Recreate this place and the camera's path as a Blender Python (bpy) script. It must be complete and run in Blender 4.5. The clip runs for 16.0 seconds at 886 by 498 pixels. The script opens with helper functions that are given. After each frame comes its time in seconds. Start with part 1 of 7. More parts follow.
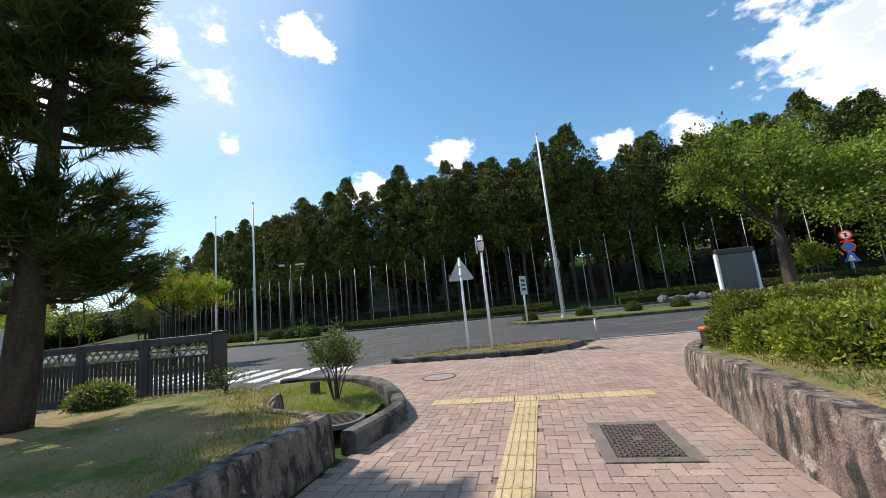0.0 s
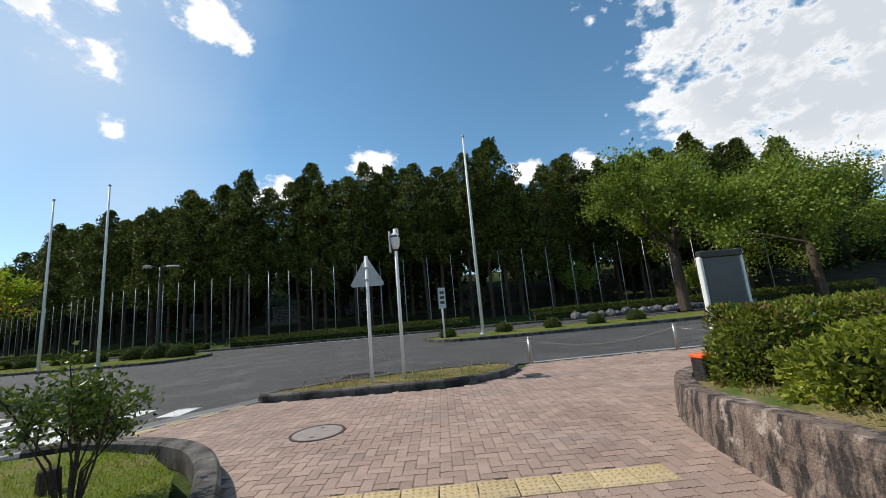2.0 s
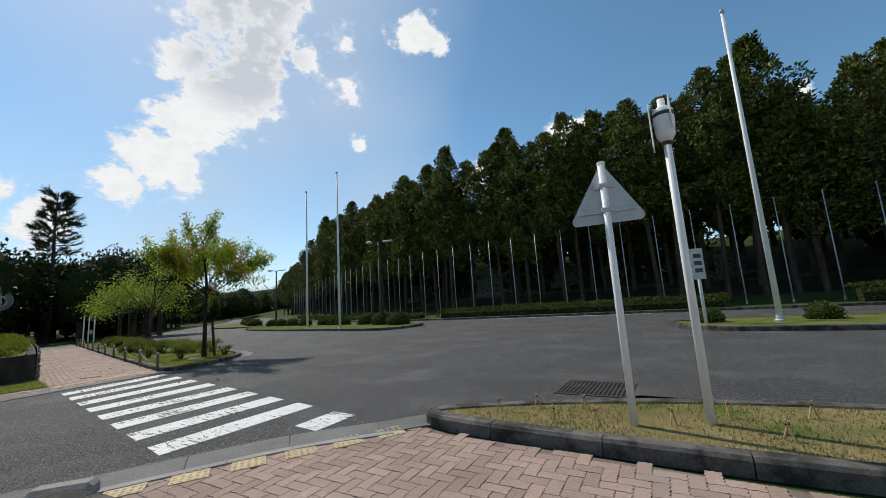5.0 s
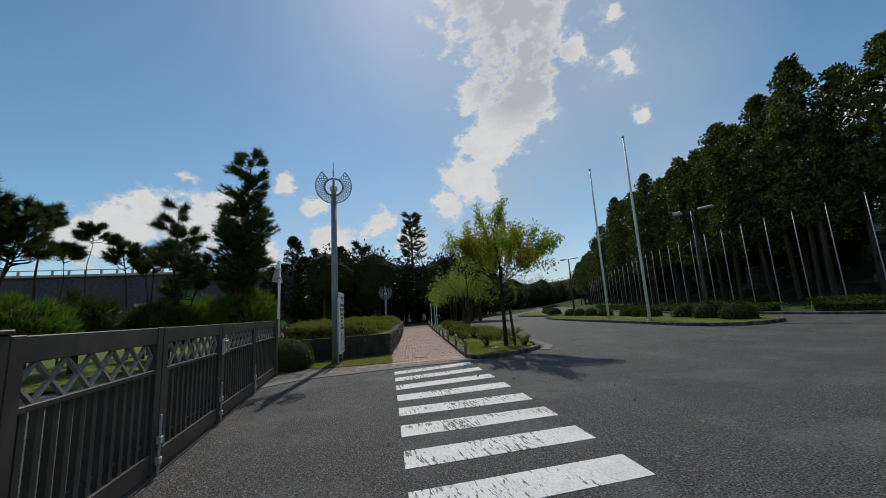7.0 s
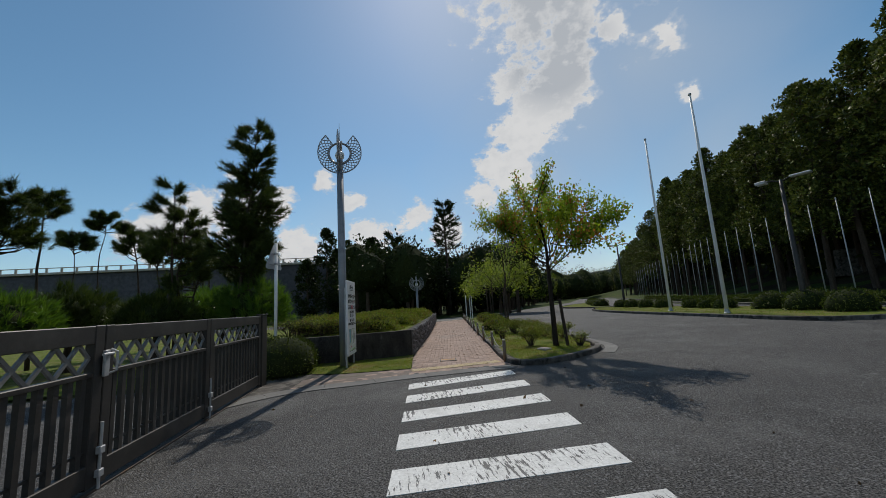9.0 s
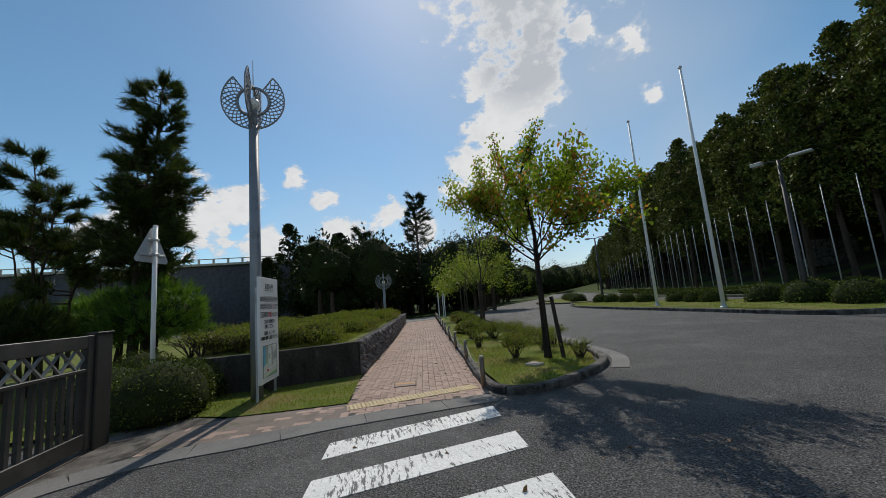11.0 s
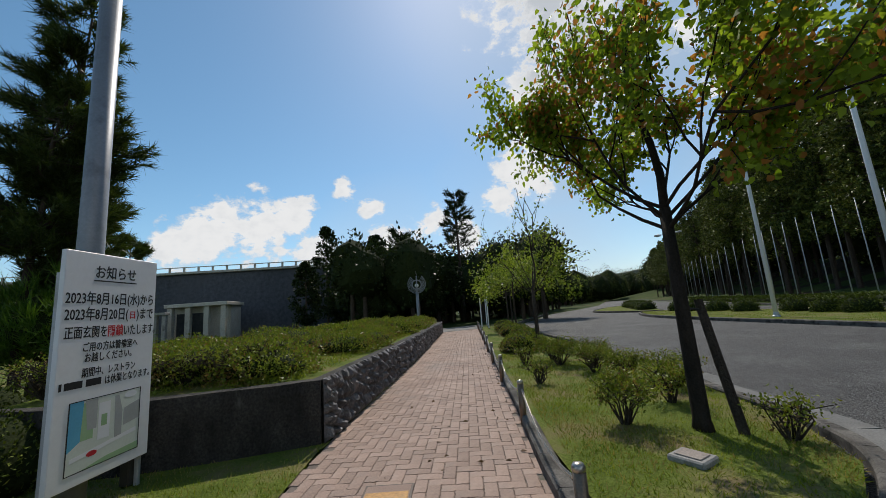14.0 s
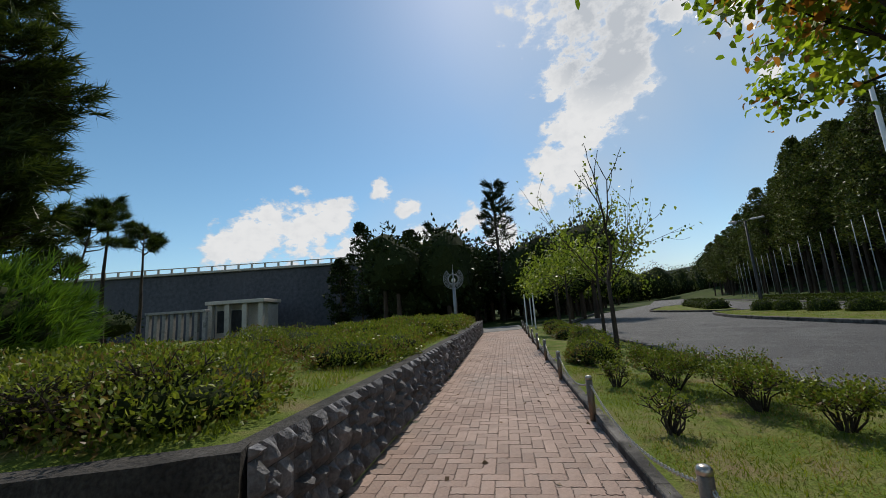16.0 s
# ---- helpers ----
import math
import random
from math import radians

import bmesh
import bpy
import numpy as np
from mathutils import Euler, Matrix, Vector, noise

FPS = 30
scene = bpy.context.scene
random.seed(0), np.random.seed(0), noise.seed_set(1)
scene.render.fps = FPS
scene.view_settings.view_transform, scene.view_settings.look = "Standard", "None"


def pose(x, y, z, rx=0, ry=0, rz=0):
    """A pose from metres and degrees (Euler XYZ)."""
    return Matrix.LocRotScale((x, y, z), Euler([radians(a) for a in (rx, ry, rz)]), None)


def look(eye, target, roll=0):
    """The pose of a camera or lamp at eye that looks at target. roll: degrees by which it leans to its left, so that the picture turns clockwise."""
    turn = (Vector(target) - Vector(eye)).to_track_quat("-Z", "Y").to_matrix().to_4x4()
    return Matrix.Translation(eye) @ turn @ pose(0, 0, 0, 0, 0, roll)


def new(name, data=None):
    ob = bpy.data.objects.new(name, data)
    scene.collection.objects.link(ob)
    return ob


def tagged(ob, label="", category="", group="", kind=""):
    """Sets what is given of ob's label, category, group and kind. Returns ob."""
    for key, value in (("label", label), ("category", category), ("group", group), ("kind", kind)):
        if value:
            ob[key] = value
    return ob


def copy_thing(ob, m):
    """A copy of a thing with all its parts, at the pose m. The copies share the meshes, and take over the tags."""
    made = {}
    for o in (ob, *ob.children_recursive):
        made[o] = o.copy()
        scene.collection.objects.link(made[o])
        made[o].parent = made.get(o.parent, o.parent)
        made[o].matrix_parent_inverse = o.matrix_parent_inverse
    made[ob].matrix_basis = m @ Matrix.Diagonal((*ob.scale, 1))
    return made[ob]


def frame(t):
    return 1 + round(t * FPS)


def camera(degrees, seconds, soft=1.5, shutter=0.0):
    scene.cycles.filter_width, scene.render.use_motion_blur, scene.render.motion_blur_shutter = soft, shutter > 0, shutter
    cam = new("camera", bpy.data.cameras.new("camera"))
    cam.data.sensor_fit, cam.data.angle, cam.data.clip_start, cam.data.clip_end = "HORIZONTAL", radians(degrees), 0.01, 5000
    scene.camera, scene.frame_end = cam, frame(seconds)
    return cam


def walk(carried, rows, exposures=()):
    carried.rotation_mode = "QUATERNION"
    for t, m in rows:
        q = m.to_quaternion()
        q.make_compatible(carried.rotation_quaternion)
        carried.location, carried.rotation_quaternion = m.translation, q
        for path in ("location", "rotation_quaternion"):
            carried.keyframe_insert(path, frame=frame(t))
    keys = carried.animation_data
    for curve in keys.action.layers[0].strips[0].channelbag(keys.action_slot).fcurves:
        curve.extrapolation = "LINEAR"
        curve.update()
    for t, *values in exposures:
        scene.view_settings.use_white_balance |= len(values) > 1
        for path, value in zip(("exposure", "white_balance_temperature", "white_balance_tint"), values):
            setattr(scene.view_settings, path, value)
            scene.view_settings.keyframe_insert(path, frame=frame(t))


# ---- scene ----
# ---------- camera ----------
cam = camera(100.17, 16.0, soft=0.7)
ROWS = [
    (0.0, 0.222, -0.353, 1.394, 14.93, 8.93, 5.79),
    (0.5, 0.066, 0.198, 1.404, 6.61, 9.39, 5.42),
    (1.0, 0.023, 0.815, 1.382, 2.24, 9.63, 5.35),
    (1.5, -0.008, 1.445, 1.395, 0.71, 9.91, 5.45),
    (2.0, -0.099, 2.102, 1.381, 1.90, 9.85, 5.02),
    (2.5, -0.180, 2.747, 1.390, 5.52, 9.45, 4.69),
    (3.0, -0.341, 3.367, 1.385, 9.66, 9.25, 4.53),
    (5.5, -1.852, 6.342, 1.375, 43.78, 7.58, 3.52),
    (6.0, -2.392, 6.702, 1.378, 58.26, 8.17, 3.25),
    (6.5, -2.941, 7.070, 1.352, 69.23, 9.09, 3.69),
    (7.0, -3.501, 7.341, 1.352, 75.56, 9.48, 3.31),
    (7.5, -4.050, 7.631, 1.340, 78.57, 9.06, 3.22),
    (8.0, -4.608, 7.799, 1.333, 81.32, 8.58, 3.47),
    (10.5, -7.599, 8.567, 1.399, 79.45, 8.22, 4.40),
    (11.0, -8.195, 8.800, 1.417, 77.38, 7.91, 4.74),
    (11.5, -8.798, 8.980, 1.425, 76.51, 8.28, 4.59),
    (12.0, -9.436, 9.206, 1.419, 76.71, 8.71, 4.46),
    (12.5, -10.038, 9.341, 1.430, 77.88, 9.03, 4.26),
    (13.0, -10.665, 9.539, 1.406, 79.62, 8.99, 4.17),
    (13.5, -11.299, 9.643, 1.406, 81.78, 9.25, 4.16),
    (14.0, -11.901, 9.750, 1.388, 84.17, 9.45, 4.21),
    (14.5, -12.534, 9.754, 1.394, 86.97, 9.89, 4.09),
    (15.0, -13.164, 9.778, 1.356, 88.71, 9.96, 4.03),
    (15.5, -13.808, 9.811, 1.356, 89.52, 9.85, 4.03),
    (16.0, -14.442, 9.823, 1.343, 89.80, 9.66, 3.88),
]
EXPOSURES = [(0.0, 0.42), (1.0, 0.14), (2.0, 0.04), (3.0, -0.02), (5.5, -0.27), (7.0, -0.62), (8.0, -0.67), (10.5, -0.5), (12.5, -0.36), (14.5, -0.32), (16.0, -0.38)]
walk(cam, [(t, pose(x, y, z, 90 + pitch, roll, yaw)) for t, x, y, z, yaw, pitch, roll in ROWS], EXPOSURES)

# ---------- sky and sun ----------
SUN_AZ, SUN_EL = radians(168.5), radians(49.0)
SUN_DIR = Vector((math.cos(SUN_AZ) * math.cos(SUN_EL), math.sin(SUN_AZ) * math.cos(SUN_EL), math.sin(SUN_EL)))


def links(tree):
    def join(a, b):
        tree.links.new(a, b)
    return join


def direction(az, el):
    a, e = radians(az), radians(el)
    return (math.cos(a) * math.cos(e), math.sin(a) * math.cos(e), math.sin(e))


# cloud banks: azimuth, elevation, angular radius (as chord), weight
CLOUDS = [
    (44, 40, 0.25, 1.0), (44, 30, 0.25, 1.0), (46, 21, 0.22, 1.0), (32, 26, 0.28, 1.0),
    (124, 38.5, 0.075, 0.8), (120, 37, 0.05, 0.7), (136, 37, 0.09, 0.5), (135, 31.5, 0.08, 0.5), (133.5, 24.6, 0.045, 0.6),
    (101.5, 22.6, 0.06, 1.0), (115, 18.5, 0.07, 0.85), (77, 19.5, 0.05, 0.8), (68, 19.5, 0.06, 0.8), (108, 19.0, 0.05, 0.8),
    (152, 46, 0.17, 1.0), (152, 38, 0.16, 1.0), (153, 31, 0.15, 1.0), (156, 25, 0.12, 1.0), (160, 20, 0.085, 1.0), (157, 18, 0.07, 0.8),
    (143, 42, 0.07, 0.8), (142, 34, 0.06, 0.75), (164, 16, 0.06, 0.9),
    (-154.5, 13, 0.085, 1.0), (-160, 12.5, 0.09, 1.0), (-164, 14.5, 0.06, 1.0), (-168, 10, 0.08, 0.9), (175, 13.5, 0.06, 0.95),
    (-176, 16, 0.05, 0.5), (-172, 19, 0.05, 0.5), (-150, 10, 0.07, 0.9), (170, 11, 0.07, 0.85), (-178, 11, 0.06, 0.85),
    (-120, 14, 0.16, 0.9), (0, 20, 0.22, 0.9), (-60, 25, 0.25, 0.9),
]
# greyer hearts of the great banks
HEARTS = [(42, 40, 0.3, 1.0), (42, 26, 0.3, 1.0), (151, 43, 0.17, 1.0), (151, 34, 0.15, 1.0)]
# thin grey veils behind the banks
VEILS = [(150, 40, 0.3, 1.0), (149, 28, 0.28, 1.0), (155, 18, 0.2, 0.9), (141, 42, 0.3, 0.95), (139, 30, 0.3, 0.9), (132, 16, 0.3, 0.7), (158, 5, 0.32, 1.0), (-178, 4, 0.3, 0.8)]

world = bpy.data.worlds.new("world")
scene.world = world
world.use_nodes = True
wt = world.node_tree
wt.nodes.clear()
wj = links(wt)
w_out = wt.nodes.new("ShaderNodeOutputWorld")
w_bg = wt.nodes.new("ShaderNodeBackground")
w_sky = wt.nodes.new("ShaderNodeTexSky")
w_sky.sky_type = "NISHITA"
w_sky.sun_disc = False
w_sky.sun_elevation = SUN_EL
w_sky.sun_rotation = math.pi / 2 - SUN_AZ
w_sky.air_density, w_sky.dust_density, w_sky.ozone_density = 1.0, 0.3, 3.0
w_bg.inputs["Strength"].default_value = 0.145
w_tc = wt.nodes.new("ShaderNodeTexCoord")


def wmath(op, a, b=None, clamp=False):
    n = wt.nodes.new("ShaderNodeMath")
    n.operation = op
    n.use_clamp = clamp
    for k, v in enumerate((a, b)):
        if v is None:
            continue
        if isinstance(v, (int, float)):
            n.inputs[k].default_value = v
        else:
            wj(v, n.inputs[k])
    return n.outputs[0]


def wnoise(scale, detail, rough, dist=0.0, off=(0, 0, 0)):
    mp = wt.nodes.new("ShaderNodeMapping")
    mp.inputs["Location"].default_value = off
    mp.inputs["Scale"].default_value = (1, 1, 1.5)
    wj(w_tc.outputs["Generated"], mp.inputs["Vector"])
    n = wt.nodes.new("ShaderNodeTexNoise")
    n.inputs["Scale"].default_value = scale
    n.inputs["Detail"].default_value = detail
    n.inputs["Roughness"].default_value = rough
    n.inputs["Distortion"].default_value = dist
    wj(mp.outputs[0], n.inputs["Vector"])
    return n.outputs["Fac"]


def bank_field(banks):
    total = None
    for az, el, rad, weight in banks:
        d = wt.nodes.new("ShaderNodeVectorMath")
        d.operation = "DISTANCE"
        wj(w_tc.outputs["Generated"], d.inputs[0])
        d.inputs[1].default_value = direction(az, el)
        v = wmath("SUBTRACT", weight, wmath("DIVIDE", d.outputs["Value"], rad))
        total = v if total is None else wmath("MAXIMUM", total, v)
    return wmath("MAXIMUM", total, -0.8)


w_field = wmath("MINIMUM", bank_field(CLOUDS), 0.6)
w_n1 = wnoise(9.0, 8.0, 0.6, 0.15)
w_n2 = wnoise(3.2, 6.0, 0.5, 0.6, (3.1, 1.7, 0.4))
w_n3 = wnoise(26.0, 6.0, 0.62, 0.0, (0.3, 5.0, 2.0))
w_dens = wmath("ADD", w_field, wmath("MULTIPLY", wmath("SUBTRACT", w_n1, 0.5), 2.5))
w_dens = wmath("ADD", w_dens, wmath("MULTIPLY", wmath("SUBTRACT", w_n3, 0.5), 1.3))
w_solid = wmath("MULTIPLY", wmath("SUBTRACT", w_dens, 0.02), 3.2, True)
w_veil = wmath("MULTIPLY", wmath("ADD", bank_field(VEILS), wmath("MULTIPLY", w_n2, 0.5)), 0.75, True)
w_mask = wmath("MAXIMUM", w_solid, wmath("MULTIPLY", w_veil, 0.8))
w_lit = wt.nodes.new("ShaderNodeMixRGB")
w_lit.inputs[1].default_value = (7.0, 7.05, 7.1, 1)
w_lit.inputs[2].default_value = (4.5, 4.8, 5.2, 1)
w_heart = wmath("MULTIPLY", wmath("ADD", bank_field(HEARTS), 0.05), 2.0, True)
w_fold = wmath("MULTIPLY", wmath("SUBTRACT", w_n3, 0.45), 2.5, True)
wj(wmath("MAXIMUM", wmath("MULTIPLY", w_heart, wmath("MULTIPLY", wmath("SUBTRACT", w_dens, 0.15), 2.2, True)), wmath("MULTIPLY", w_fold, 0.45)), w_lit.inputs[0])
w_shade = wt.nodes.new("ShaderNodeMixRGB")
w_shade.inputs[1].default_value = (4.1, 4.9, 5.9, 1)
wj(w_lit.outputs[0], w_shade.inputs[2])
wj(w_solid, w_shade.inputs[0])
w_mix = wt.nodes.new("ShaderNodeMixRGB")
wj(w_mask, w_mix.inputs[0])
w_hue = wt.nodes.new("ShaderNodeHueSaturation")
w_hue.inputs["Saturation"].default_value = 1.1
w_hue.inputs["Hue"].default_value = 0.486
wj(w_sky.outputs[0], w_hue.inputs["Color"])
wj(w_hue.outputs[0], w_mix.inputs[1])
wj(w_shade.outputs[0], w_mix.inputs[2])
wj(w_mix.outputs[0], w_bg.inputs["Color"])
wj(w_bg.outputs[0], w_out.inputs["Surface"])

sun = new("sun", bpy.data.lights.new("sun", "SUN"))
sun.data.energy, sun.data.angle, sun.data.color = 4.2, radians(0.55), (1.0, 0.93, 0.83)
sun.matrix_world = look(SUN_DIR * 60, (0, 0, 0))


# ---------- materials ----------
def value_noise(nt, coord, scale, detail=4.0, rough=0.55, stretch=(1, 1, 1)):
    mp = nt.nodes.new("ShaderNodeMapping")
    mp.inputs["Scale"].default_value = stretch
    nt.links.new(coord, mp.inputs["Vector"])
    n = nt.nodes.new("ShaderNodeTexNoise")
    n.inputs["Scale"].default_value = scale
    n.inputs["Detail"].default_value = detail
    n.inputs["Roughness"].default_value = rough
    nt.links.new(mp.outputs[0], n.inputs["Vector"])
    return n.outputs["Fac"]


def ramp(nt, fac, lo, hi, c1, c2):
    r = nt.nodes.new("ShaderNodeValToRGB")
    r.color_ramp.elements[0].position, r.color_ramp.elements[1].position = lo, hi
    r.color_ramp.elements[0].color, r.color_ramp.elements[1].color = (*c1, 1), (*c2, 1)
    nt.links.new(fac, r.inputs[0])
    return r.outputs[0]


def mixed(nt, kind, fac, a, b):
    m = nt.nodes.new("ShaderNodeMixRGB")
    m.blend_type = kind
    for k, v in enumerate((fac, a, b)):
        if isinstance(v, (int, float)):
            m.inputs[k].default_value = v
        elif isinstance(v, tuple):
            m.inputs[k].default_value = (*v, 1)
        else:
            nt.links.new(v, m.inputs[k])
    return m.outputs[0]


def material(name, c1, c2, scale=3.0, fine=60.0, rough=0.8, bump=0.25, metal=0.0, vary=0.0, stain=None, stain_scale=1.5,
             stain_at=(0.55, 0.7), stretch=(1, 1, 1), grain=(0.3, 0.72), fine_amount=0.35, bump_dist=0.004, island=False, spec=0.4, patch=None, chips=None, scrape=None):
    m = bpy.data.materials.new(name)
    m.use_nodes = True
    nt = m.node_tree
    bsdf = nt.nodes["Principled BSDF"]
    co = nt.nodes.new("ShaderNodeTexCoord").outputs["Object"]
    big = value_noise(nt, co, scale, 5, 0.6, stretch)
    small = value_noise(nt, co, fine, 3, 0.6)
    col = ramp(nt, big, 0.32, 0.68, c1, c2)
    g = ramp(nt, small, grain[0], grain[1], (1 - fine_amount,) * 3, (1 + fine_amount * 0.6,) * 3)
    col = mixed(nt, "MULTIPLY", 1.0, col, g)
    if stain:
        s = value_noise(nt, co, stain_scale, 6, 0.65, stretch)
        f = ramp(nt, s, stain_at[0], stain_at[1], (0, 0, 0), (1, 1, 1))
        col = mixed(nt, "MIX", f, col, stain)
    if patch:
        pn = value_noise(nt, co, 4.3, 7, 0.7, (1, 1, 0.8))
        col = mixed(nt, "MIX", ramp(nt, pn, 0.58, 0.64, (0, 0, 0), (1, 1, 1)), col, patch)
    if chips:
        vor = nt.nodes.new("ShaderNodeTexVoronoi")
        vor.inputs["Scale"].default_value = 70
        nt.links.new(co, vor.inputs["Vector"])
        sep = nt.nodes.new("ShaderNodeSeparateColor")
        nt.links.new(vor.outputs["Color"], sep.inputs[0])
        col = mixed(nt, "MIX", ramp(nt, sep.outputs[0], 0.86, 0.92, (0, 0, 0), (0.8, 0.8, 0.8)), col, chips)
        col = mixed(nt, "MIX", ramp(nt, sep.outputs[1], 0.72, 0.8, (0, 0, 0), (0.5, 0.5, 0.5)), col, (0.018, 0.018, 0.02))
    if scrape:
        worn = value_noise(nt, co, 1.3, 3, 0.6)
        line = value_noise(nt, co, 9.0, 8, 0.72, (0.55, 3.2, 1))
        both = nt.nodes.new("ShaderNodeMath")
        both.operation = "MULTIPLY_ADD"
        nt.links.new(worn, both.inputs[0])
        both.inputs[1].default_value = 0.55
        nt.links.new(line, both.inputs[2])
        col = mixed(nt, "MIX", ramp(nt, both.outputs[0], 0.845, 0.875, (0, 0, 0), (1, 1, 1)), col, scrape)
    if vary:
        if island:
            rnd = nt.nodes.new("ShaderNodeNewGeometry").outputs["Random Per Island"]
        else:
            rnd = nt.nodes.new("ShaderNodeObjectInfo").outputs["Random"]
        v = ramp(nt, rnd, 0.0, 1.0, (1 - vary,) * 3, (1 + vary,) * 3)
        col = mixed(nt, "MULTIPLY", 1.0, col, v)
    nt.links.new(col, bsdf.inputs["Base Color"])
    bsdf.inputs["Roughness"].default_value = rough
    bsdf.inputs["Metallic"].default_value = metal
    bsdf.inputs["Specular IOR Level"].default_value = spec
    if bump:
        b = nt.nodes.new("ShaderNodeBump")
        b.inputs["Strength"].default_value = bump
        b.inputs["Distance"].default_value = bump_dist
        nt.links.new(small, b.inputs["Height"])
        nt.links.new(b.outputs[0], bsdf.inputs["Normal"])
    return m


def leaf_material(name, dark, light, rare=None, rare_share=0.1, translucent=0.35, gloss=0.12, scatter=0.35, contrast=1.0):
    m = bpy.data.materials.new(name)
    m.use_nodes = True
    nt = m.node_tree
    nt.nodes.clear()
    out = nt.nodes.new("ShaderNodeOutputMaterial")
    rnd = nt.nodes.new("ShaderNodeNewGeometry").outputs["Random Per Island"]
    co = nt.nodes.new("ShaderNodeTexCoord").outputs["Object"]
    col = ramp(nt, rnd, 0.05, 0.95, dark, light)
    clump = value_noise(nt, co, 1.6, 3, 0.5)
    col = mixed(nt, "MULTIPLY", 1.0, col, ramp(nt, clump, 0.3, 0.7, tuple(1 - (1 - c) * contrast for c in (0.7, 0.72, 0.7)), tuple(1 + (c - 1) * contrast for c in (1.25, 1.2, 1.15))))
    if rare:
        n = value_noise(nt, co, 0.9, 3, 0.6)
        mm = nt.nodes.new("ShaderNodeMath")
        mm.operation = "MULTIPLY_ADD"
        nt.links.new(rnd, mm.inputs[0])
        mm.inputs[1].default_value = scatter
        nt.links.new(n, mm.inputs[2])
        f = ramp(nt, mm.outputs[0], 0.95 - rare_share, 1.0 - rare_share, (0, 0, 0), (1, 1, 1))
        col = mixed(nt, "MIX", f, col, rare)
    dif = nt.nodes.new("ShaderNodeBsdfPrincipled")
    dif.inputs["Roughness"].default_value = 0.45
    dif.inputs["Specular IOR Level"].default_value = gloss * 3
    tra = nt.nodes.new("ShaderNodeBsdfTranslucent")
    mx = nt.nodes.new("ShaderNodeMixShader")
    mx.inputs[0].default_value = translucent
    nt.links.new(col, dif.inputs["Base Color"])
    nt.links.new(mixed(nt, "MULTIPLY", 1.0, col, (1.25, 1.35, 0.6)), tra.inputs["Color"])
    nt.links.new(dif.outputs[0], mx.inputs[1])
    nt.links.new(tra.outputs[0], mx.inputs[2])
    nt.links.new(mx.outputs[0], out.inputs["Surface"])
    return m


M = {}
M["asphalt"] = material("asphalt", (0.069, 0.066, 0.063), (0.107, 0.102, 0.097), 0.45, 58, 0.8, 1.0, grain=(0.4, 0.6), stain=(0.13, 0.127, 0.122), stain_scale=0.7, stain_at=(0.5, 0.72), fine_amount=1.0, bump_dist=0.03, chips=(0.2, 0.2, 0.2))
M["road_paint"] = material("road_paint", (0.62, 0.62, 0.6), (0.74, 0.74, 0.72), 2.5, 40, 0.7, 0.4, stain=(0.5, 0.5, 0.48), stain_scale=2.0, stain_at=(0.55, 0.75), fine_amount=0.2, scrape=(0.1, 0.1, 0.1))
M["paver"] = material("paver", (0.31, 0.212, 0.168), (0.41, 0.295, 0.235), 1.1, 110, 0.85, 0.6, vary=0.15, stain=(0.27, 0.212, 0.178), stain_scale=0.9, stain_at=(0.5, 0.72), fine_amount=0.35)
M["paver_rest"] = material("paver_rest", (0.31, 0.212, 0.168), (0.41, 0.295, 0.235), 1.1, 110, 0.85, 0.6, vary=0.15, island=True, stain=(0.27, 0.212, 0.178), stain_scale=0.9, stain_at=(0.5, 0.72), fine_amount=0.35)
M["joint"] = material("joint", (0.15, 0.12, 0.10), (0.22, 0.18, 0.155), 3, 80, 0.95, 0.6, stain=(0.06, 0.075, 0.035), stain_scale=1.1)
M["tactile"] = material("tactile", (0.47, 0.35, 0.17), (0.57, 0.45, 0.26), 3, 70, 0.7, 0.2, vary=0.1, stain=(0.33, 0.25, 0.15), stain_scale=2.2)
M["kerb"] = material("kerb", (0.075, 0.068, 0.06), (0.18, 0.165, 0.147), 3.5, 70, 0.9, 0.8, vary=0.15, stain=(0.03, 0.027, 0.024), stain_scale=3.3, stain_at=(0.45, 0.6), bump_dist=0.008)
M["gutter"] = material("gutter", (0.12, 0.118, 0.112), (0.19, 0.185, 0.175), 1.4, 70, 0.85, 0.5, vary=0.08, stain=(0.09, 0.088, 0.082), stain_scale=1.0)
M["pale_stone"] = material("pale_stone", (0.25, 0.24, 0.225), (0.36, 0.345, 0.325), 1.4, 70, 0.85, 0.4, vary=0.08, stain=(0.15, 0.145, 0.13), stain_scale=1.3)
M["weathered_wall"] = material("weathered_wall", (0.13, 0.088, 0.07), (0.30, 0.23, 0.185), 7.0, 50, 0.92, 1.0, stain=(0.04, 0.034, 0.03), stain_scale=9.0, stain_at=(0.47, 0.58), stretch=(1, 1, 0.3), bump_dist=0.02, patch=(0.40, 0.33, 0.28))
M["rough_stone"] = material("rough_stone", (0.06, 0.058, 0.06), (0.20, 0.195, 0.20), 5.0, 40, 0.75, 0.9, vary=0.25, stain=(0.42, 0.41, 0.42), stain_scale=7.0, stain_at=(0.6, 0.68), stretch=(1, 1, 0.5), bump_dist=0.02)
# near-black base puts the shade on the planter end into the colour
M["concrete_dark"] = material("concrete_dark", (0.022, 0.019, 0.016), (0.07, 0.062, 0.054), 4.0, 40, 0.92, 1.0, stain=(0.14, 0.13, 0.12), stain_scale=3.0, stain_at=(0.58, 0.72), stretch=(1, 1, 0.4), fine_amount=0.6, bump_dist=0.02)
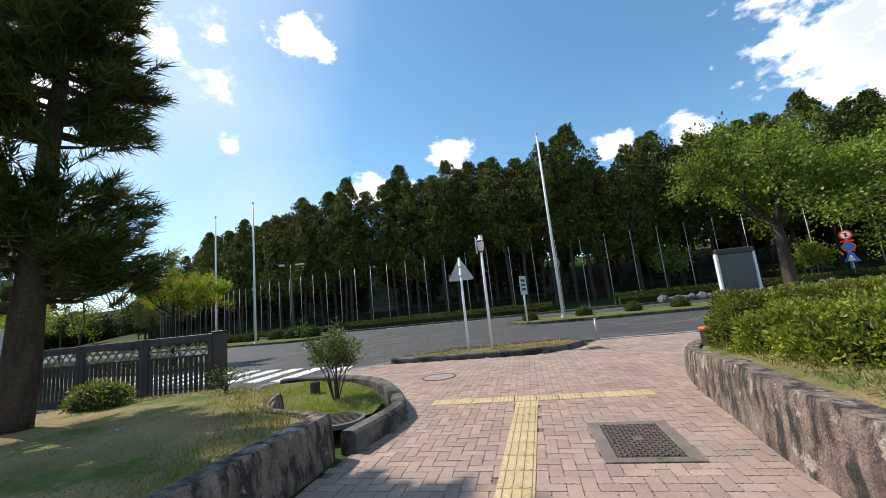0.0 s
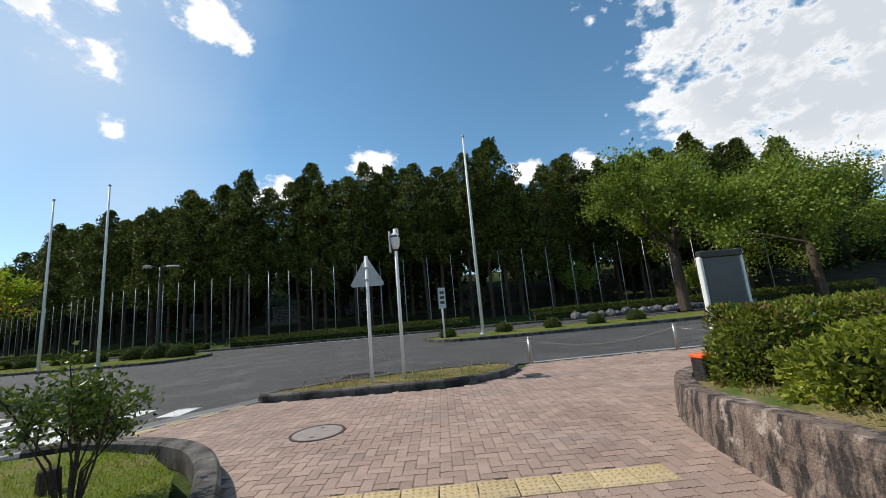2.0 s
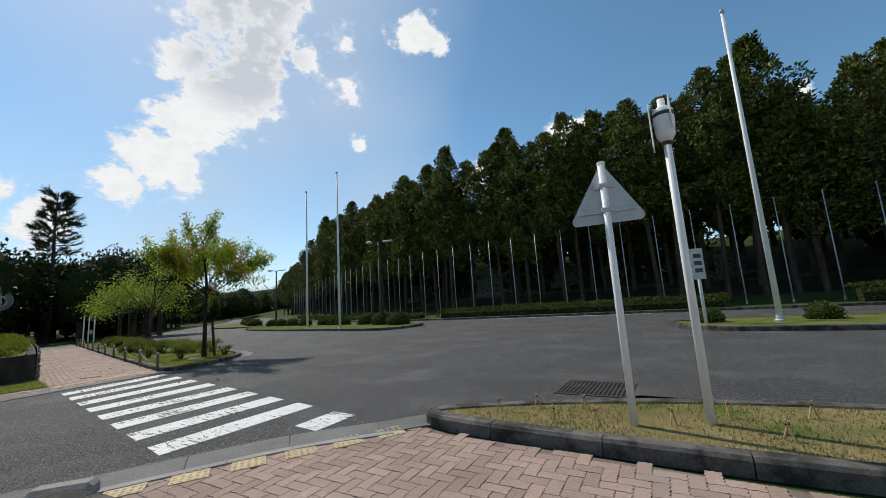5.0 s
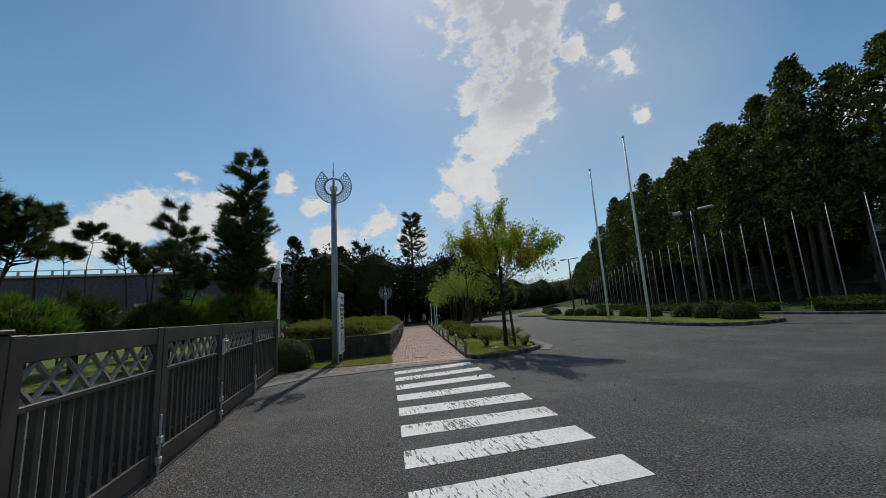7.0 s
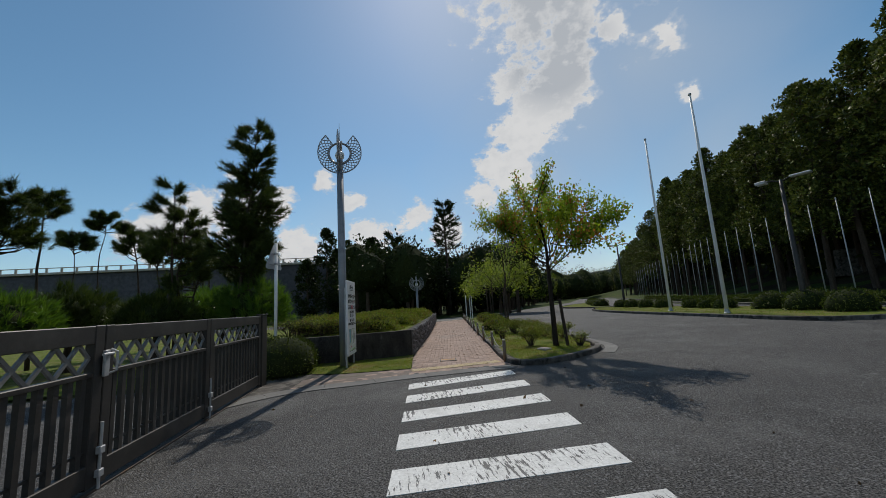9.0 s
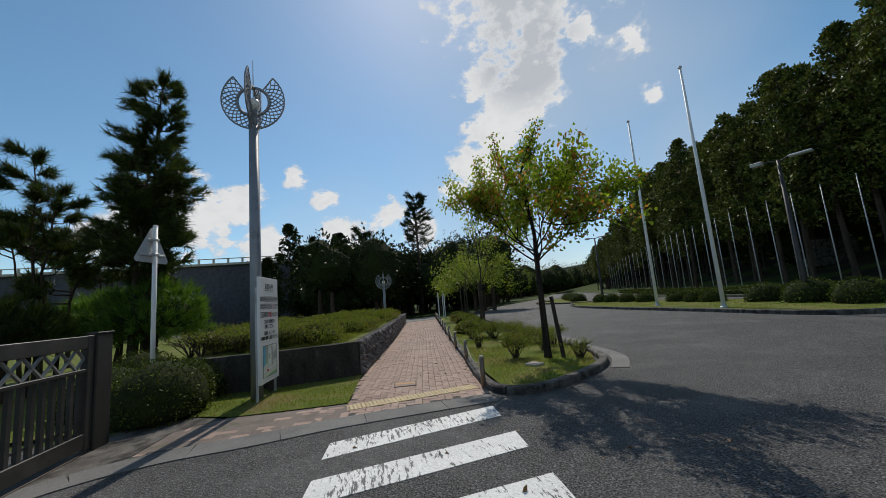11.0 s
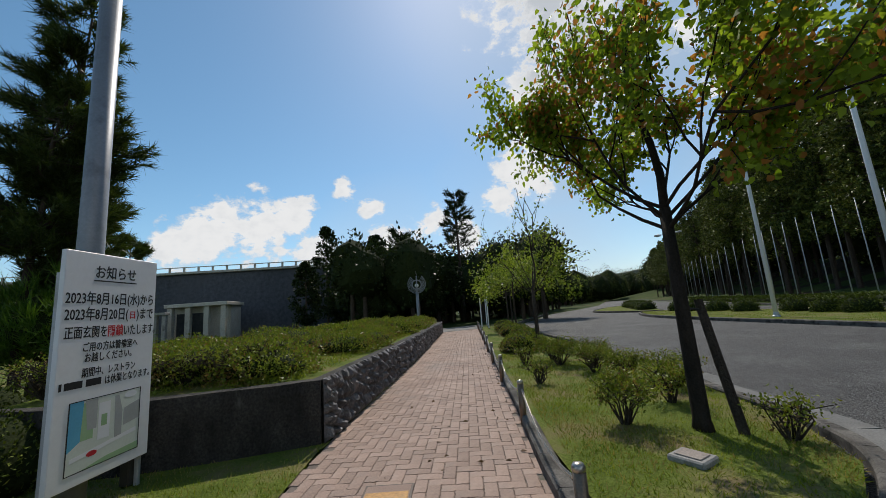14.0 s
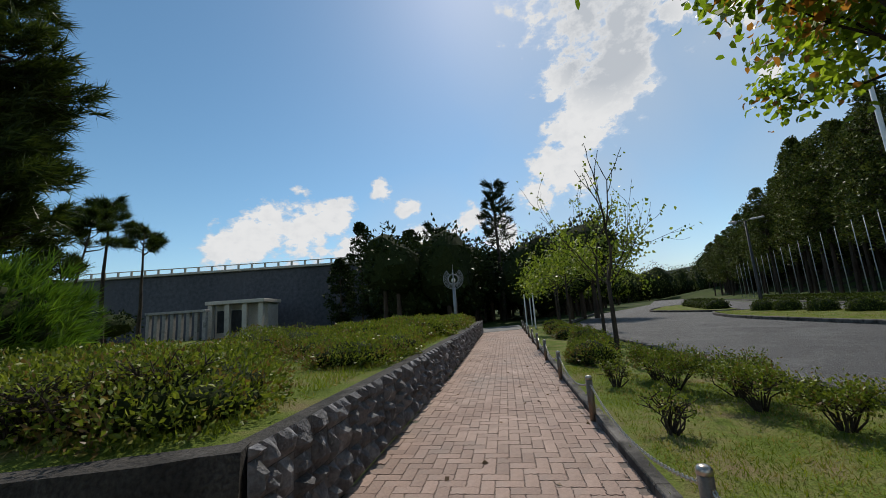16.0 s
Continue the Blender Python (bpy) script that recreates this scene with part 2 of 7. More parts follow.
M["lawn"] = material("lawn", (0.095, 0.13, 0.02), (0.17, 0.21, 0.04), 1.3, 45, 0.95, 0.9, stain=(0.19, 0.15, 0.075), stain_scale=1.3, stain_at=(0.48, 0.66), bump_dist=0.03, spec=0.1)
M["dry_grass"] = material("dry_grass", (0.20, 0.17, 0.07), (0.34, 0.26, 0.13), 1.4, 45, 0.95, 0.9, stain=(0.09, 0.14, 0.03), stain_scale=0.9, stain_at=(0.55, 0.65), bump_dist=0.03, spec=0.1)
M["meadow"] = material("meadow", (0.030, 0.049, 0.011), (0.064, 0.090, 0.022), 0.15, 8, 0.95, 0.6, stain=(0.10, 0.085, 0.045), stain_scale=0.08, bump_dist=0.05, spec=0.1)
M["forest_floor"] = material("forest_floor", (0.03, 0.024, 0.016), (0.055, 0.043, 0.028), 0.4, 12, 0.95, 0.8, stain=(0.05, 0.07, 0.02), stain_scale=0.3, bump_dist=0.05, spec=0.1)
M["white_paint"] = material("white_paint", (0.70, 0.70, 0.69), (0.80, 0.80, 0.79), 1.5, 40, 0.45, 0.08, stain=(0.52, 0.50, 0.46), stain_scale=2.5, stain_at=(0.62, 0.8), fine_amount=0.06)
M["grey_metal"] = material("grey_metal", (0.42, 0.43, 0.44), (0.52, 0.53, 0.54), 2.0, 50, 0.5, 0.1, metal=0.25, stain=(0.3, 0.29, 0.28), stain_scale=3.0, fine_amount=0.1)
M["lamp_steel"] = material("lamp_steel", (0.22, 0.23, 0.25), (0.30, 0.31, 0.33), 1.5, 50, 0.45, 0.08, metal=0.3, stain=(0.16, 0.16, 0.17), stain_scale=3.0, fine_amount=0.1)
M["dark_metal"] = material("dark_metal", (0.038, 0.034, 0.032), (0.06, 0.055, 0.05), 2.0, 60, 0.5, 0.12, metal=0.2, stain=(0.08, 0.073, 0.066), stain_scale=2.0, fine_amount=0.15)
M["gate_lattice"] = material("gate_lattice", (0.19, 0.185, 0.175), (0.27, 0.26, 0.25), 3.0, 60, 0.5, 0.1, metal=0.3, fine_amount=0.12)
M["stainless"] = material("stainless", (0.42, 0.37, 0.31), (0.55, 0.49, 0.42), 4.0, 90, 0.28, 0.05, metal=0.85, fine_amount=0.1)
M["iron"] = material("iron", (0.07, 0.056, 0.048), (0.12, 0.098, 0.085), 4.0, 80, 0.6, 0.3, metal=0.5, stain=(0.16, 0.10, 0.06), stain_scale=5.0)
M["rusty_iron"] = material("rusty_iron", (0.15, 0.115, 0.095), (0.22, 0.175, 0.145), 5.0, 80, 0.6, 0.3, metal=0.3, stain=(0.09, 0.065, 0.05), stain_scale=5.0)
M["cover_stone"] = material("cover_stone", (0.27, 0.225, 0.20), (0.36, 0.31, 0.27), 4.0, 70, 0.8, 0.3, stain=(0.2, 0.16, 0.14), stain_scale=3.0)
M["amber"] = material("amber", (0.45, 0.22, 0.05), (0.55, 0.29, 0.08), 5.0, 60, 0.6, 0.2, stain=(0.2, 0.13, 0.07), stain_scale=6.0)
M["dark_bark"] = material("dark_bark", (0.018, 0.014, 0.011), (0.05, 0.04, 0.032), 8.0, 60, 0.95, 1.0, stretch=(1, 1, 0.3), bump_dist=0.012, spec=0.12)
M["bronze"] = material("bronze", (0.16, 0.115, 0.08), (0.27, 0.2, 0.145), 5.0, 90, 0.42, 0.1, metal=0.6, fine_amount=0.2)
M["bark"] = material("bark", (0.035, 0.026, 0.02), (0.095, 0.075, 0.058), 6.0, 40, 0.95, 1.0, stretch=(1, 1, 0.25), bump_dist=0.02, spec=0.15)
M["far_bark"] = material("far_bark", (0.05, 0.036, 0.027), (0.11, 0.085, 0.065), 3.0, 20, 0.95, 0.6, stretch=(1, 1, 0.2), bump_dist=0.03, spec=0.1)
M["bamboo"] = material("bamboo", (0.42, 0.29, 0.13), (0.55, 0.40, 0.20), 6.0, 60, 0.6, 0.2)
M["sign_white"] = material("sign_white", (0.74, 0.74, 0.75), (0.80, 0.80, 0.81), 1.0, 30, 0.4, 0.03, fine_amount=0.03)
M["ink"] = material("ink", (0.012, 0.012, 0.014), (0.02, 0.02, 0.022), 5, 60, 0.5, 0, fine_amount=0.05)
M["red_ink"] = material("red_ink", (0.5, 0.02, 0.03), (0.56, 0.03, 0.04), 5, 60, 0.5, 0, fine_amount=0.05)
M["map_green"] = material("map_green", (0.30, 0.46, 0.24), (0.36, 0.52, 0.30), 4, 60, 0.5, 0, fine_amount=0.05)
M["map_grey"] = material("map_grey", (0.36, 0.37, 0.36), (0.42, 0.43, 0.42), 4, 60, 0.5, 0, fine_amount=0.05)
M["map_pale"] = material("map_pale", (0.62, 0.66, 0.58), (0.68, 0.71, 0.64), 4, 60, 0.5, 0, fine_amount=0.05)
M["map_blue"] = material("map_blue", (0.10, 0.36, 0.55), (0.13, 0.42, 0.60), 4, 60, 0.5, 0, fine_amount=0.05)
M["sign_red"] = material("sign_red", (0.55, 0.04, 0.03), (0.62, 0.06, 0.04), 4, 60, 0.4, 0, fine_amount=0.05)
M["sign_blue"] = material("sign_blue", (0.02, 0.10, 0.42), (0.03, 0.13, 0.48), 4, 60, 0.4, 0, fine_amount=0.05)
M["orange_cap"] = material("orange_cap", (0.75, 0.12, 0.03), (0.85, 0.17, 0.05), 4, 60, 0.5, 0.1, fine_amount=0.08)
M["board_face"] = material("board_face", (0.055, 0.06, 0.07), (0.085, 0.09, 0.10), 2, 40, 0.35, 0.05, fine_amount=0.08)
M["dam_wall"] = material("dam_wall", (0.06, 0.064, 0.076), (0.09, 0.094, 0.108), 0.12, 2.0, 0.9, 0.3, stain=(0.075, 0.075, 0.085), stain_scale=0.25, stretch=(1, 1, 0.3), bump_dist=0.05)
M["beige_wall"] = material("beige_wall", (0.42, 0.39, 0.33), (0.52, 0.49, 0.43), 0.8, 10, 0.85, 0.2, stain=(0.3, 0.28, 0.24), stain_scale=0.7)
M["dark_glass"] = material("dark_glass", (0.03, 0.035, 0.04), (0.05, 0.055, 0.06), 2, 30, 0.15, 0, fine_amount=0.05, spec=0.6)
M["globe"] = material("globe", (0.72, 0.72, 0.68), (0.80, 0.80, 0.76), 2, 30, 0.25, 0, fine_amount=0.05)
M["soil"] = material("soil", (0.10, 0.075, 0.05), (0.18, 0.135, 0.09), 2, 50, 0.95, 0.8, bump_dist=0.02, spec=0.1)
# near-black filler: the shade between leaves made as a solid
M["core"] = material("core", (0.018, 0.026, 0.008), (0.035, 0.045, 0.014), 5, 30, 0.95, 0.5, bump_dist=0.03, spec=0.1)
# albedo lowered for the trees' own shadowing, which the smooth slope lacks
M["far_hill"] = material("far_hill", (0.012, 0.021, 0.02), (0.024, 0.037, 0.032), 0.05, 0.6, 0.95, 0.8, bump_dist=2.0, spec=0.05)
M["azalea"] = leaf_material("azalea", (0.12, 0.16, 0.025), (0.34, 0.37, 0.06), translucent=0.28, gloss=0.05, contrast=1.6)
M["hedge_leaf"] = leaf_material("hedge_leaf", (0.09, 0.13, 0.02), (0.27, 0.30, 0.05), (0.17, 0.11, 0.045), 0.2, 0.3, 0.06)
M["ball_leaf"] = leaf_material("ball_leaf", (0.04, 0.062, 0.012), (0.125, 0.155, 0.03), translucent=0.1, gloss=0.02)
M["shrub_leaf"] = leaf_material("shrub_leaf", (0.05, 0.085, 0.02), (0.16, 0.21, 0.045), (0.25, 0.10, 0.05), 0.06, 0.25, 0.1)
M["dogwood"] = leaf_material("dogwood", (0.13, 0.2, 0.02), (0.34, 0.42, 0.05), (0.38, 0.16, 0.05), -0.038, 0.58, 0.06, 0.6)
M["street_leaf"] = leaf_material("street_leaf", (0.10, 0.15, 0.015), (0.27, 0.32, 0.05), translucent=0.45)
M["camphor"] = leaf_material("camphor", (0.10, 0.155, 0.025), (0.27, 0.33, 0.065), translucent=0.35, gloss=0.06)
M["needle"] = leaf_material("needle", (0.03, 0.048, 0.012), (0.08, 0.108, 0.026), translucent=0.22, gloss=0.06)
M["needle_light"] = leaf_material("needle_light", (0.05, 0.11, 0.015), (0.13, 0.22, 0.03), translucent=0.35)
# the contrast of 2.2 works highlights and dark gaps into the cedar colour
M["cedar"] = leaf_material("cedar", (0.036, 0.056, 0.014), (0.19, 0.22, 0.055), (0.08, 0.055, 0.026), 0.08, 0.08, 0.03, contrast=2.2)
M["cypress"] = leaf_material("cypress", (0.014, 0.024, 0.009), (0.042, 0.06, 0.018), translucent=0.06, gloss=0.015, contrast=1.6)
M["blade"] = leaf_material("blade", (0.123, 0.168, 0.018), (0.280, 0.315, 0.045), (0.30, 0.23, 0.10), 0.2, 0.35, 0.03)
M["dry_blade"] = leaf_material("dry_blade", (0.19, 0.165, 0.06), (0.44, 0.34, 0.16), (0.13, 0.18, 0.03), 0.24, 0.3, 0.03)
M["fallen"] = leaf_material("fallen", (0.10, 0.055, 0.025), (0.22, 0.13, 0.06), translucent=0.1)


# ---------- mesh helpers ----------
class Shape:
    """Collects vertices and faces of one mesh."""

    def __init__(self):
        self.v, self.f = [], []

    def add(self, verts, faces):
        k = len(self.v)
        self.v += [tuple(p) for p in verts]
        self.f += [tuple(i + k for i in f) for f in faces]
        return self

    def box(self, x0, y0, z0, x1, y1, z1, m=None, c=0.0):
        """A box with chamfered edges."""
        bm = bmesh.new()
        bmesh.ops.create_cube(bm, size=1)
        for p in bm.verts:
            p.co = ((x0 + x1) / 2 + p.co.x * (x1 - x0), (y0 + y1) / 2 + p.co.y * (y1 - y0), (z0 + z1) / 2 + p.co.z * (z1 - z0))
        if c:
            bmesh.ops.bevel(bm, geom=bm.edges[:], offset=c, segments=1, affect="EDGES", profile=0.6)
        bm.verts.index_update()
        vs = [m @ p.co if m else p.co.copy() for p in bm.verts]
        fs = [[p.index for p in f.verts] for f in bm.faces]
        bm.free()
        return self.add(vs, fs)

    def tube(self, pts, radii, sides=8, cap=True):
        pts = [Vector(p) for p in pts]
        n = len(pts)
        rings = []
        side = None
        for i in range(n):
            d = (pts[min(i + 1, n - 1)] - pts[max(i - 1, 0)]).normalized()
            if side is None:
                side = d.orthogonal().normalized()
            else:
                side = (side - d * side.dot(d)).normalized()
            other = d.cross(side)
            r = radii[i] if isinstance(radii, (list, tuple)) else radii
            rings.append([pts[i] + (side * math.cos(a) + other * math.sin(a)) * r for a in [2 * math.pi * k / sides for k in range(sides)]])
        vs = [p for ring in rings for p in ring]
        fs = []
        for i in range(n - 1):
            for k in range(sides):
                a, b = i * sides + k, i * sides + (k + 1) % sides
                fs.append((a, b, b + sides, a + sides))
        if cap:
            fs.append(tuple(range(sides))[::-1])
            fs.append(tuple((n - 1) * sides + k for k in range(sides)))
        return self.add(vs, fs)

    def lathe(self, profile, sides=24, at=(0, 0, 0)):
        vs, fs = [], []
        for r, z in profile:
            for k in range(sides):
                a = 2 * math.pi * k / sides
                vs.append((at[0] + r * math.cos(a), at[1] + r * math.sin(a), at[2] + z))
        for i in range(len(profile) - 1):
            for k in range(sides):
                a, b = i * sides + k, i * sides + (k + 1) % sides
                fs.append((a, b, b + sides, a + sides))
        fs.append(tuple(range(sides))[::-1])
        fs.append(tuple((len(profile) - 1) * sides + k for k in range(sides)))
        return self.add(vs, fs)

    def prism(self, outline, z0, z1, m=None):
        n = len(outline)
        vs = [Vector((x, y, z0)) for x, y in outline] + [Vector((x, y, z1)) for x, y in outline]
        if m:
            vs = [m @ p for p in vs]
        fs = [tuple(range(n))[::-1], tuple(range(n, 2 * n))] + [(i, (i + 1) % n, n + (i + 1) % n, n + i) for i in range(n)]
        return self.add(vs, fs)

    def mesh(self, name, smooth=False):
        me = bpy.data.meshes.new(name)
        me.from_pydata(self.v, [], self.f)
        me.update()
        if smooth:
            me.shade_smooth()
        return me


def part(name, shape, mat, parent=None, label="", smooth=False):
    """One mesh object, under its thing or part."""
    me = shape.mesh(name, smooth) if isinstance(shape, Shape) else shape
    if mat and not me.materials:
        me.materials.append(M[mat])
    ob = new(name, me)
    if parent:
        ob.parent = parent
    return tagged(ob, label)


def thing(name, m, label, category, group="", kind=""):
    ob = new(name)
    ob.empty_display_size = 0.2
    ob.matrix_world = m
    return tagged(ob, label, category, group, kind)


def structure(name, shape, mat, label, category, smooth=False):
    return tagged(part(name, shape, mat, smooth=smooth), label, category, kind="structure")


def poly_mesh(name, pts, z):
    bm = bmesh.new()
    vs = [bm.verts.new((p[0], p[1], p[2] if len(p) > 2 else z)) for p in pts]
    f = bm.faces.new(vs)
    f.normal_update()
    if f.normal.z < 0:
        f.normal_flip()
    bmesh.ops.triangulate(bm, faces=[f])
    me = bpy.data.meshes.new(name)
    bm.to_mesh(me)
    bm.free()
    return me


def inside(x, y, poly):
    hit = False
    n = len(poly)
    for i in range(n):
        (x0, y0), (x1, y1) = poly[i][:2], poly[(i + 1) % n][:2]
        if (y0 > y) != (y1 > y) and x < (x1 - x0) * (y - y0) / (y1 - y0) + x0:
            hit = not hit
    return hit


def smooth_line(pts, step, closed=False):
    """Points at even steps along a rounded line through the given points."""
    n = len(pts)
    out = []
    for i in range(n if closed else n - 1):
        p = [Vector(pts[(i + k) % n if closed else max(0, min(n - 1, i + k))]) for k in (-1, 0, 1, 2)]
        length = (p[2] - p[1]).length
        cnt = max(1, round(length / step))
        for j in range(cnt):
            t = j / cnt
            out.append(0.5 * (2 * p[1] + (p[2] - p[0]) * t + (2 * p[0] - 5 * p[1] + 4 * p[2] - p[3]) * t * t + (3 * p[1] - p[0] - 3 * p[2] + p[3]) * t ** 3))
    if not closed:
        out.append(Vector(pts[-1]))
    return [(p.x, p.y) for p in out]


def sweep(shape, line, profile, closed=False, gap=0.0, jitter=0.0):
    """Sweeps a closed profile of (offset to the right of the line, height) along a flat line."""
    n = len(line)
    pts = [Vector((p[0], p[1])) for p in line]
    rings = []
    for i in range(n):
        a = pts[(i - 1) % n] if closed or i > 0 else pts[i]
        b = pts[(i + 1) % n] if closed or i < n - 1 else pts[i]
        d = (b - a).normalized()
        right = Vector((d.y, -d.x))
        q = pts[i].copy()
        if gap and not closed:
            q += d * gap if i == 0 else (-d * gap if i == n - 1 else Vector((0, 0)))
        rings.append([(q.x + right.x * o + random.uniform(-jitter, jitter), q.y + right.y * o + random.uniform(-jitter, jitter), z) for o, z in profile])
    k = len(profile)
    vs = [p for ring in rings for p in ring]
    fs = []
    for i in range(n if closed else n - 1):
        for j in range(k):
            a, b = i * k + j, i * k + (j + 1) % k
            c, d2 = ((i + 1) % n) * k + (j + 1) % k, ((i + 1) % n) * k + j
            fs.append((a, d2, c, b))
    if not closed:
        fs.append(tuple(range(k)))
        fs.append(tuple((n - 1) * k + j for j in range(k))[::-1])
    return shape.add(vs, fs)


def quads_mesh(name, V, per=4):
    """A mesh of many separate faces, from an array of (count, per, 3)."""
    V = np.asarray(V, dtype=np.float32)
    n = V.shape[0]
    me = bpy.data.meshes.new(name)
    me.vertices.add(n * per)
    me.vertices.foreach_set("co", V.reshape(-1))
    me.loops.add(n * per)
    me.loops.foreach_set("vertex_index", np.arange(n * per, dtype=np.int32))
    me.polygons.add(n)
    me.polygons.foreach_set("loop_start", np.arange(0, n * per, per, dtype=np.int32))
    me.update(calc_edges=True)
    return me


def unit(a):
    return a / np.maximum(np.linalg.norm(a, axis=1, keepdims=True), 1e-6)


def leaf_cloud(name, C, D, length, width, fold=0.25, rng=None, oval=False):
    """Leaves at the points C that point along D: four-cornered, a little folded."""
    rng = rng or np.random.default_rng(3)
    C, D = np.asarray(C), unit(np.asarray(D))
    n = len(C)
    S = unit(np.cross(D, rng.normal(size=(n, 3))))
    N = np.cross(D, S)
    L = length * rng.uniform(0.6, 1.25, (n, 1))
    W = width * rng.uniform(0.7, 1.2, (n, 1))
    if oval:
        V = np.stack([C, C + D * L * 0.25 + S * W * 0.42 + N * W * fold, C + D * L * 0.68 + S * W * 0.4 + N * W * fold * 0.6, C + D * L - N * L * 0.15, C + D * L * 0.68 - S * W * 0.4 + N * W * fold * 0.6, C + D * L * 0.25 - S * W * 0.42 + N * W * fold], 1)
        return quads_mesh(name, V, 6)
    V = np.stack([C, C + D * L * 0.45 + S * W * 0.5 + N * W * fold, C + D * L - N * L * 0.12, C + D * L * 0.45 - S * W * 0.5 + N * W * fold], 1)
    return quads_mesh(name, V)


def blades(name, C, D, length, width, rng):
    """Thin three-cornered blades."""
    C, D = np.asarray(C), unit(np.asarray(D))
    n = len(C)
    S = unit(np.cross(D, rng.normal(size=(n, 3))))
    L = length * rng.uniform(0.55, 1.3, (n, 1))
    return quads_mesh(name, np.stack([C - S * width / 2, C + S * width / 2, C + D * L], 1), 3)
# ---------- the large structure ----------
def ground_height(x, y):
    """The land: flat by the road, rising behind the far hedge and towards the hills."""
    back = max(0.0, y - flag_row(x) + 0.6)
    h = min(6.5, 0.10 * back + 0.012 * back * back)
    return h


def flag_row(x):
    if x < -44:
        return 35.0 + 0.0095 * 900 - 0.57 * (x + 44)
    return 35.0 + (0.0095 * (x + 14) ** 2 if x < -14 else 0.0) + (0.004 * (x - 22) ** 2 if x > 22 else 0.0)


def ground_sheet():
    xs = [-900, -500, -300, -200] + list(range(-150, 121, 6)) + [200, 300, 500, 900]
    ys = [-900, -500, -200, -100] + list(range(-60, 121, 5)) + [200, 400, 900]
    s = Shape()
    vs = [(x, y, ground_height(x, y) - 0.03) for y in ys for x in xs]
    k = len(xs)
    fs = [(j * k + i, j * k + i + 1, (j + 1) * k + i + 1, (j + 1) * k + i) for j in range(len(ys) - 1) for i in range(k - 1)]
    return s.add(vs, fs)


structure("ground", ground_sheet(), "meadow", "broad ground of rough grass and earth", "ground", True)


def forest_floor():
    s = Shape()
    xs = list(range(-160, 61, 4))
    vs, fs = [], []
    for x in xs:
        for d in (1.2, 4, 8, 14, 22, 32):
            y = flag_row(x) + d
            vs.append((x, y, ground_height(x, y) + 0.02))
    for i in range(len(xs) - 1):
        for j in range(5):
            a = i * 6 + j
            fs.append((a, a + 6, a + 7, a + 1))
    return s.add(vs, fs)


structure("forest_floor", forest_floor(), "forest_floor", "bare brown earth below the dense conifers", "ground", True)

FAR_EDGE = [(x, flag_row(x) - 3.2) for x in range(34, -201, -4)]
NEAR_EDGE_WEST = [(-200, 116), (-90, 52), (-70, 38), (-56, 27.5), (-38, 17.8), (-28.2, 15.7), (-18.5, 14.2), (-17.1, 13.6)]
ROAD = [(60, 31), (34, 32)] + FAR_EDGE + NEAR_EDGE_WEST + [(-15.0, 12.6), (-14.2, 11.3), (-13.9, 10.7), (-13.85, 8.0), (-14.2, 5.2), (-15, -20), (-4.0, -20), (-4.6, 4.2), (-4.6, 7.1), (-5.3, 7.9), (-4.9, 8.7), (-4.1, 9.6), (-2, 11.6), (1.4, 11.6), (20, 12.6), (60, 13)]
tagged(part("road", poly_mesh("road", ROAD, 0.0), "asphalt"), "worn dark grey asphalt road with fine pale grit", "road", kind="structure")

# brick paved yard by the gate and brick paved footpath
YARD = [(1.92, -6), (1.94, 2.3), (2.03, 4.0), (2.17, 5.5), (2.42, 6.6), (3.02, 7.45), (5.0, 8.6), (9, 9.5), (20, 10.5), (20, 12.45), (5.3, 11.75), (1.6, 11.5), (0.8, 10.0), (-0.2, 9.35), (-3.7, 9.42), (-4.15, 9.55), (-5.0, 8.55), (-5.45, 7.75), (-5.85, 6.95), (-4.6, 6.95), (-3.3, 6.55), (-2.55, 5.9), (-1.85, 4.8), (-1.75, 4.2), (-1.9, 3.3), (-1.95, 2.0), (-2.0, -6)]
PATH_L = [(-13.55, 8.57), (-14.2, 8.57), (-15.2, 8.66), (-17.0, 8.86), (-22.7, 9.93), (-29, 10.97), (-36.4, 12.15)]
PATH_R = [(-13.67, 10.68), (-16.4, 11.1), (-22.7, 12.18), (-29, 13.3), (-37.4, 14.78)]
PATH = PATH_L + PATH_R[::-1]
tagged(part("pavement", poly_mesh("pavement", YARD, -0.007), "joint"), "dark sandy bed of the paved yard", "pavement", kind="structure")
yard = bpy.data.objects["pavement"]
footpath = tagged(part("footpath", poly_mesh("footpath", PATH, -0.005), "joint"), "dark sandy bed of the brick footpath", "footpath", kind="structure")
tagged(part("crossing_strip", poly_mesh("crossing_strip", [(-36.4, 12.1), (-37.4, 14.7), (-43, 15.6), (-41.5, 12.6)], 0.012), "gutter"), "pale concrete strip at the end of the footpath", "pavement", kind="structure")
tagged(part("service_lane", poly_mesh("service_lane", [(-36.6, 12.0), (-41.6, 12.6), (-46, 2), (-56, -12), (-50, -14), (-41, 2)], 0.004), "asphalt"), "narrow grey lane behind the planted bank", "road", kind="structure")
# brick apron beside the driveway
APRON = [(-13.27, 6.3), (-13.35, 7.5), (-13.54, 8.56), (-14.22, 8.56), (-14.3, 7.5), (-14.36, 6.9), (-14.0, 6.35)]
APRON_BED = tagged(part("apron", poly_mesh("apron", APRON, 0.004), "joint"), "dark sandy bed of a narrow brick apron", "pavement", kind="structure")


tagged(part("gate_apron", poly_mesh("gate_apron", [(-13.24, 6.28), (-14.0, 6.34), (-14.34, 6.86), (-14.7, 6.3), (-14.4, 5.3), (-12.2, 5.2), (-12.72, 5.8)], 0.006), "kerb"), "stained concrete patch between gate and brick apron", "pavement", kind="structure")


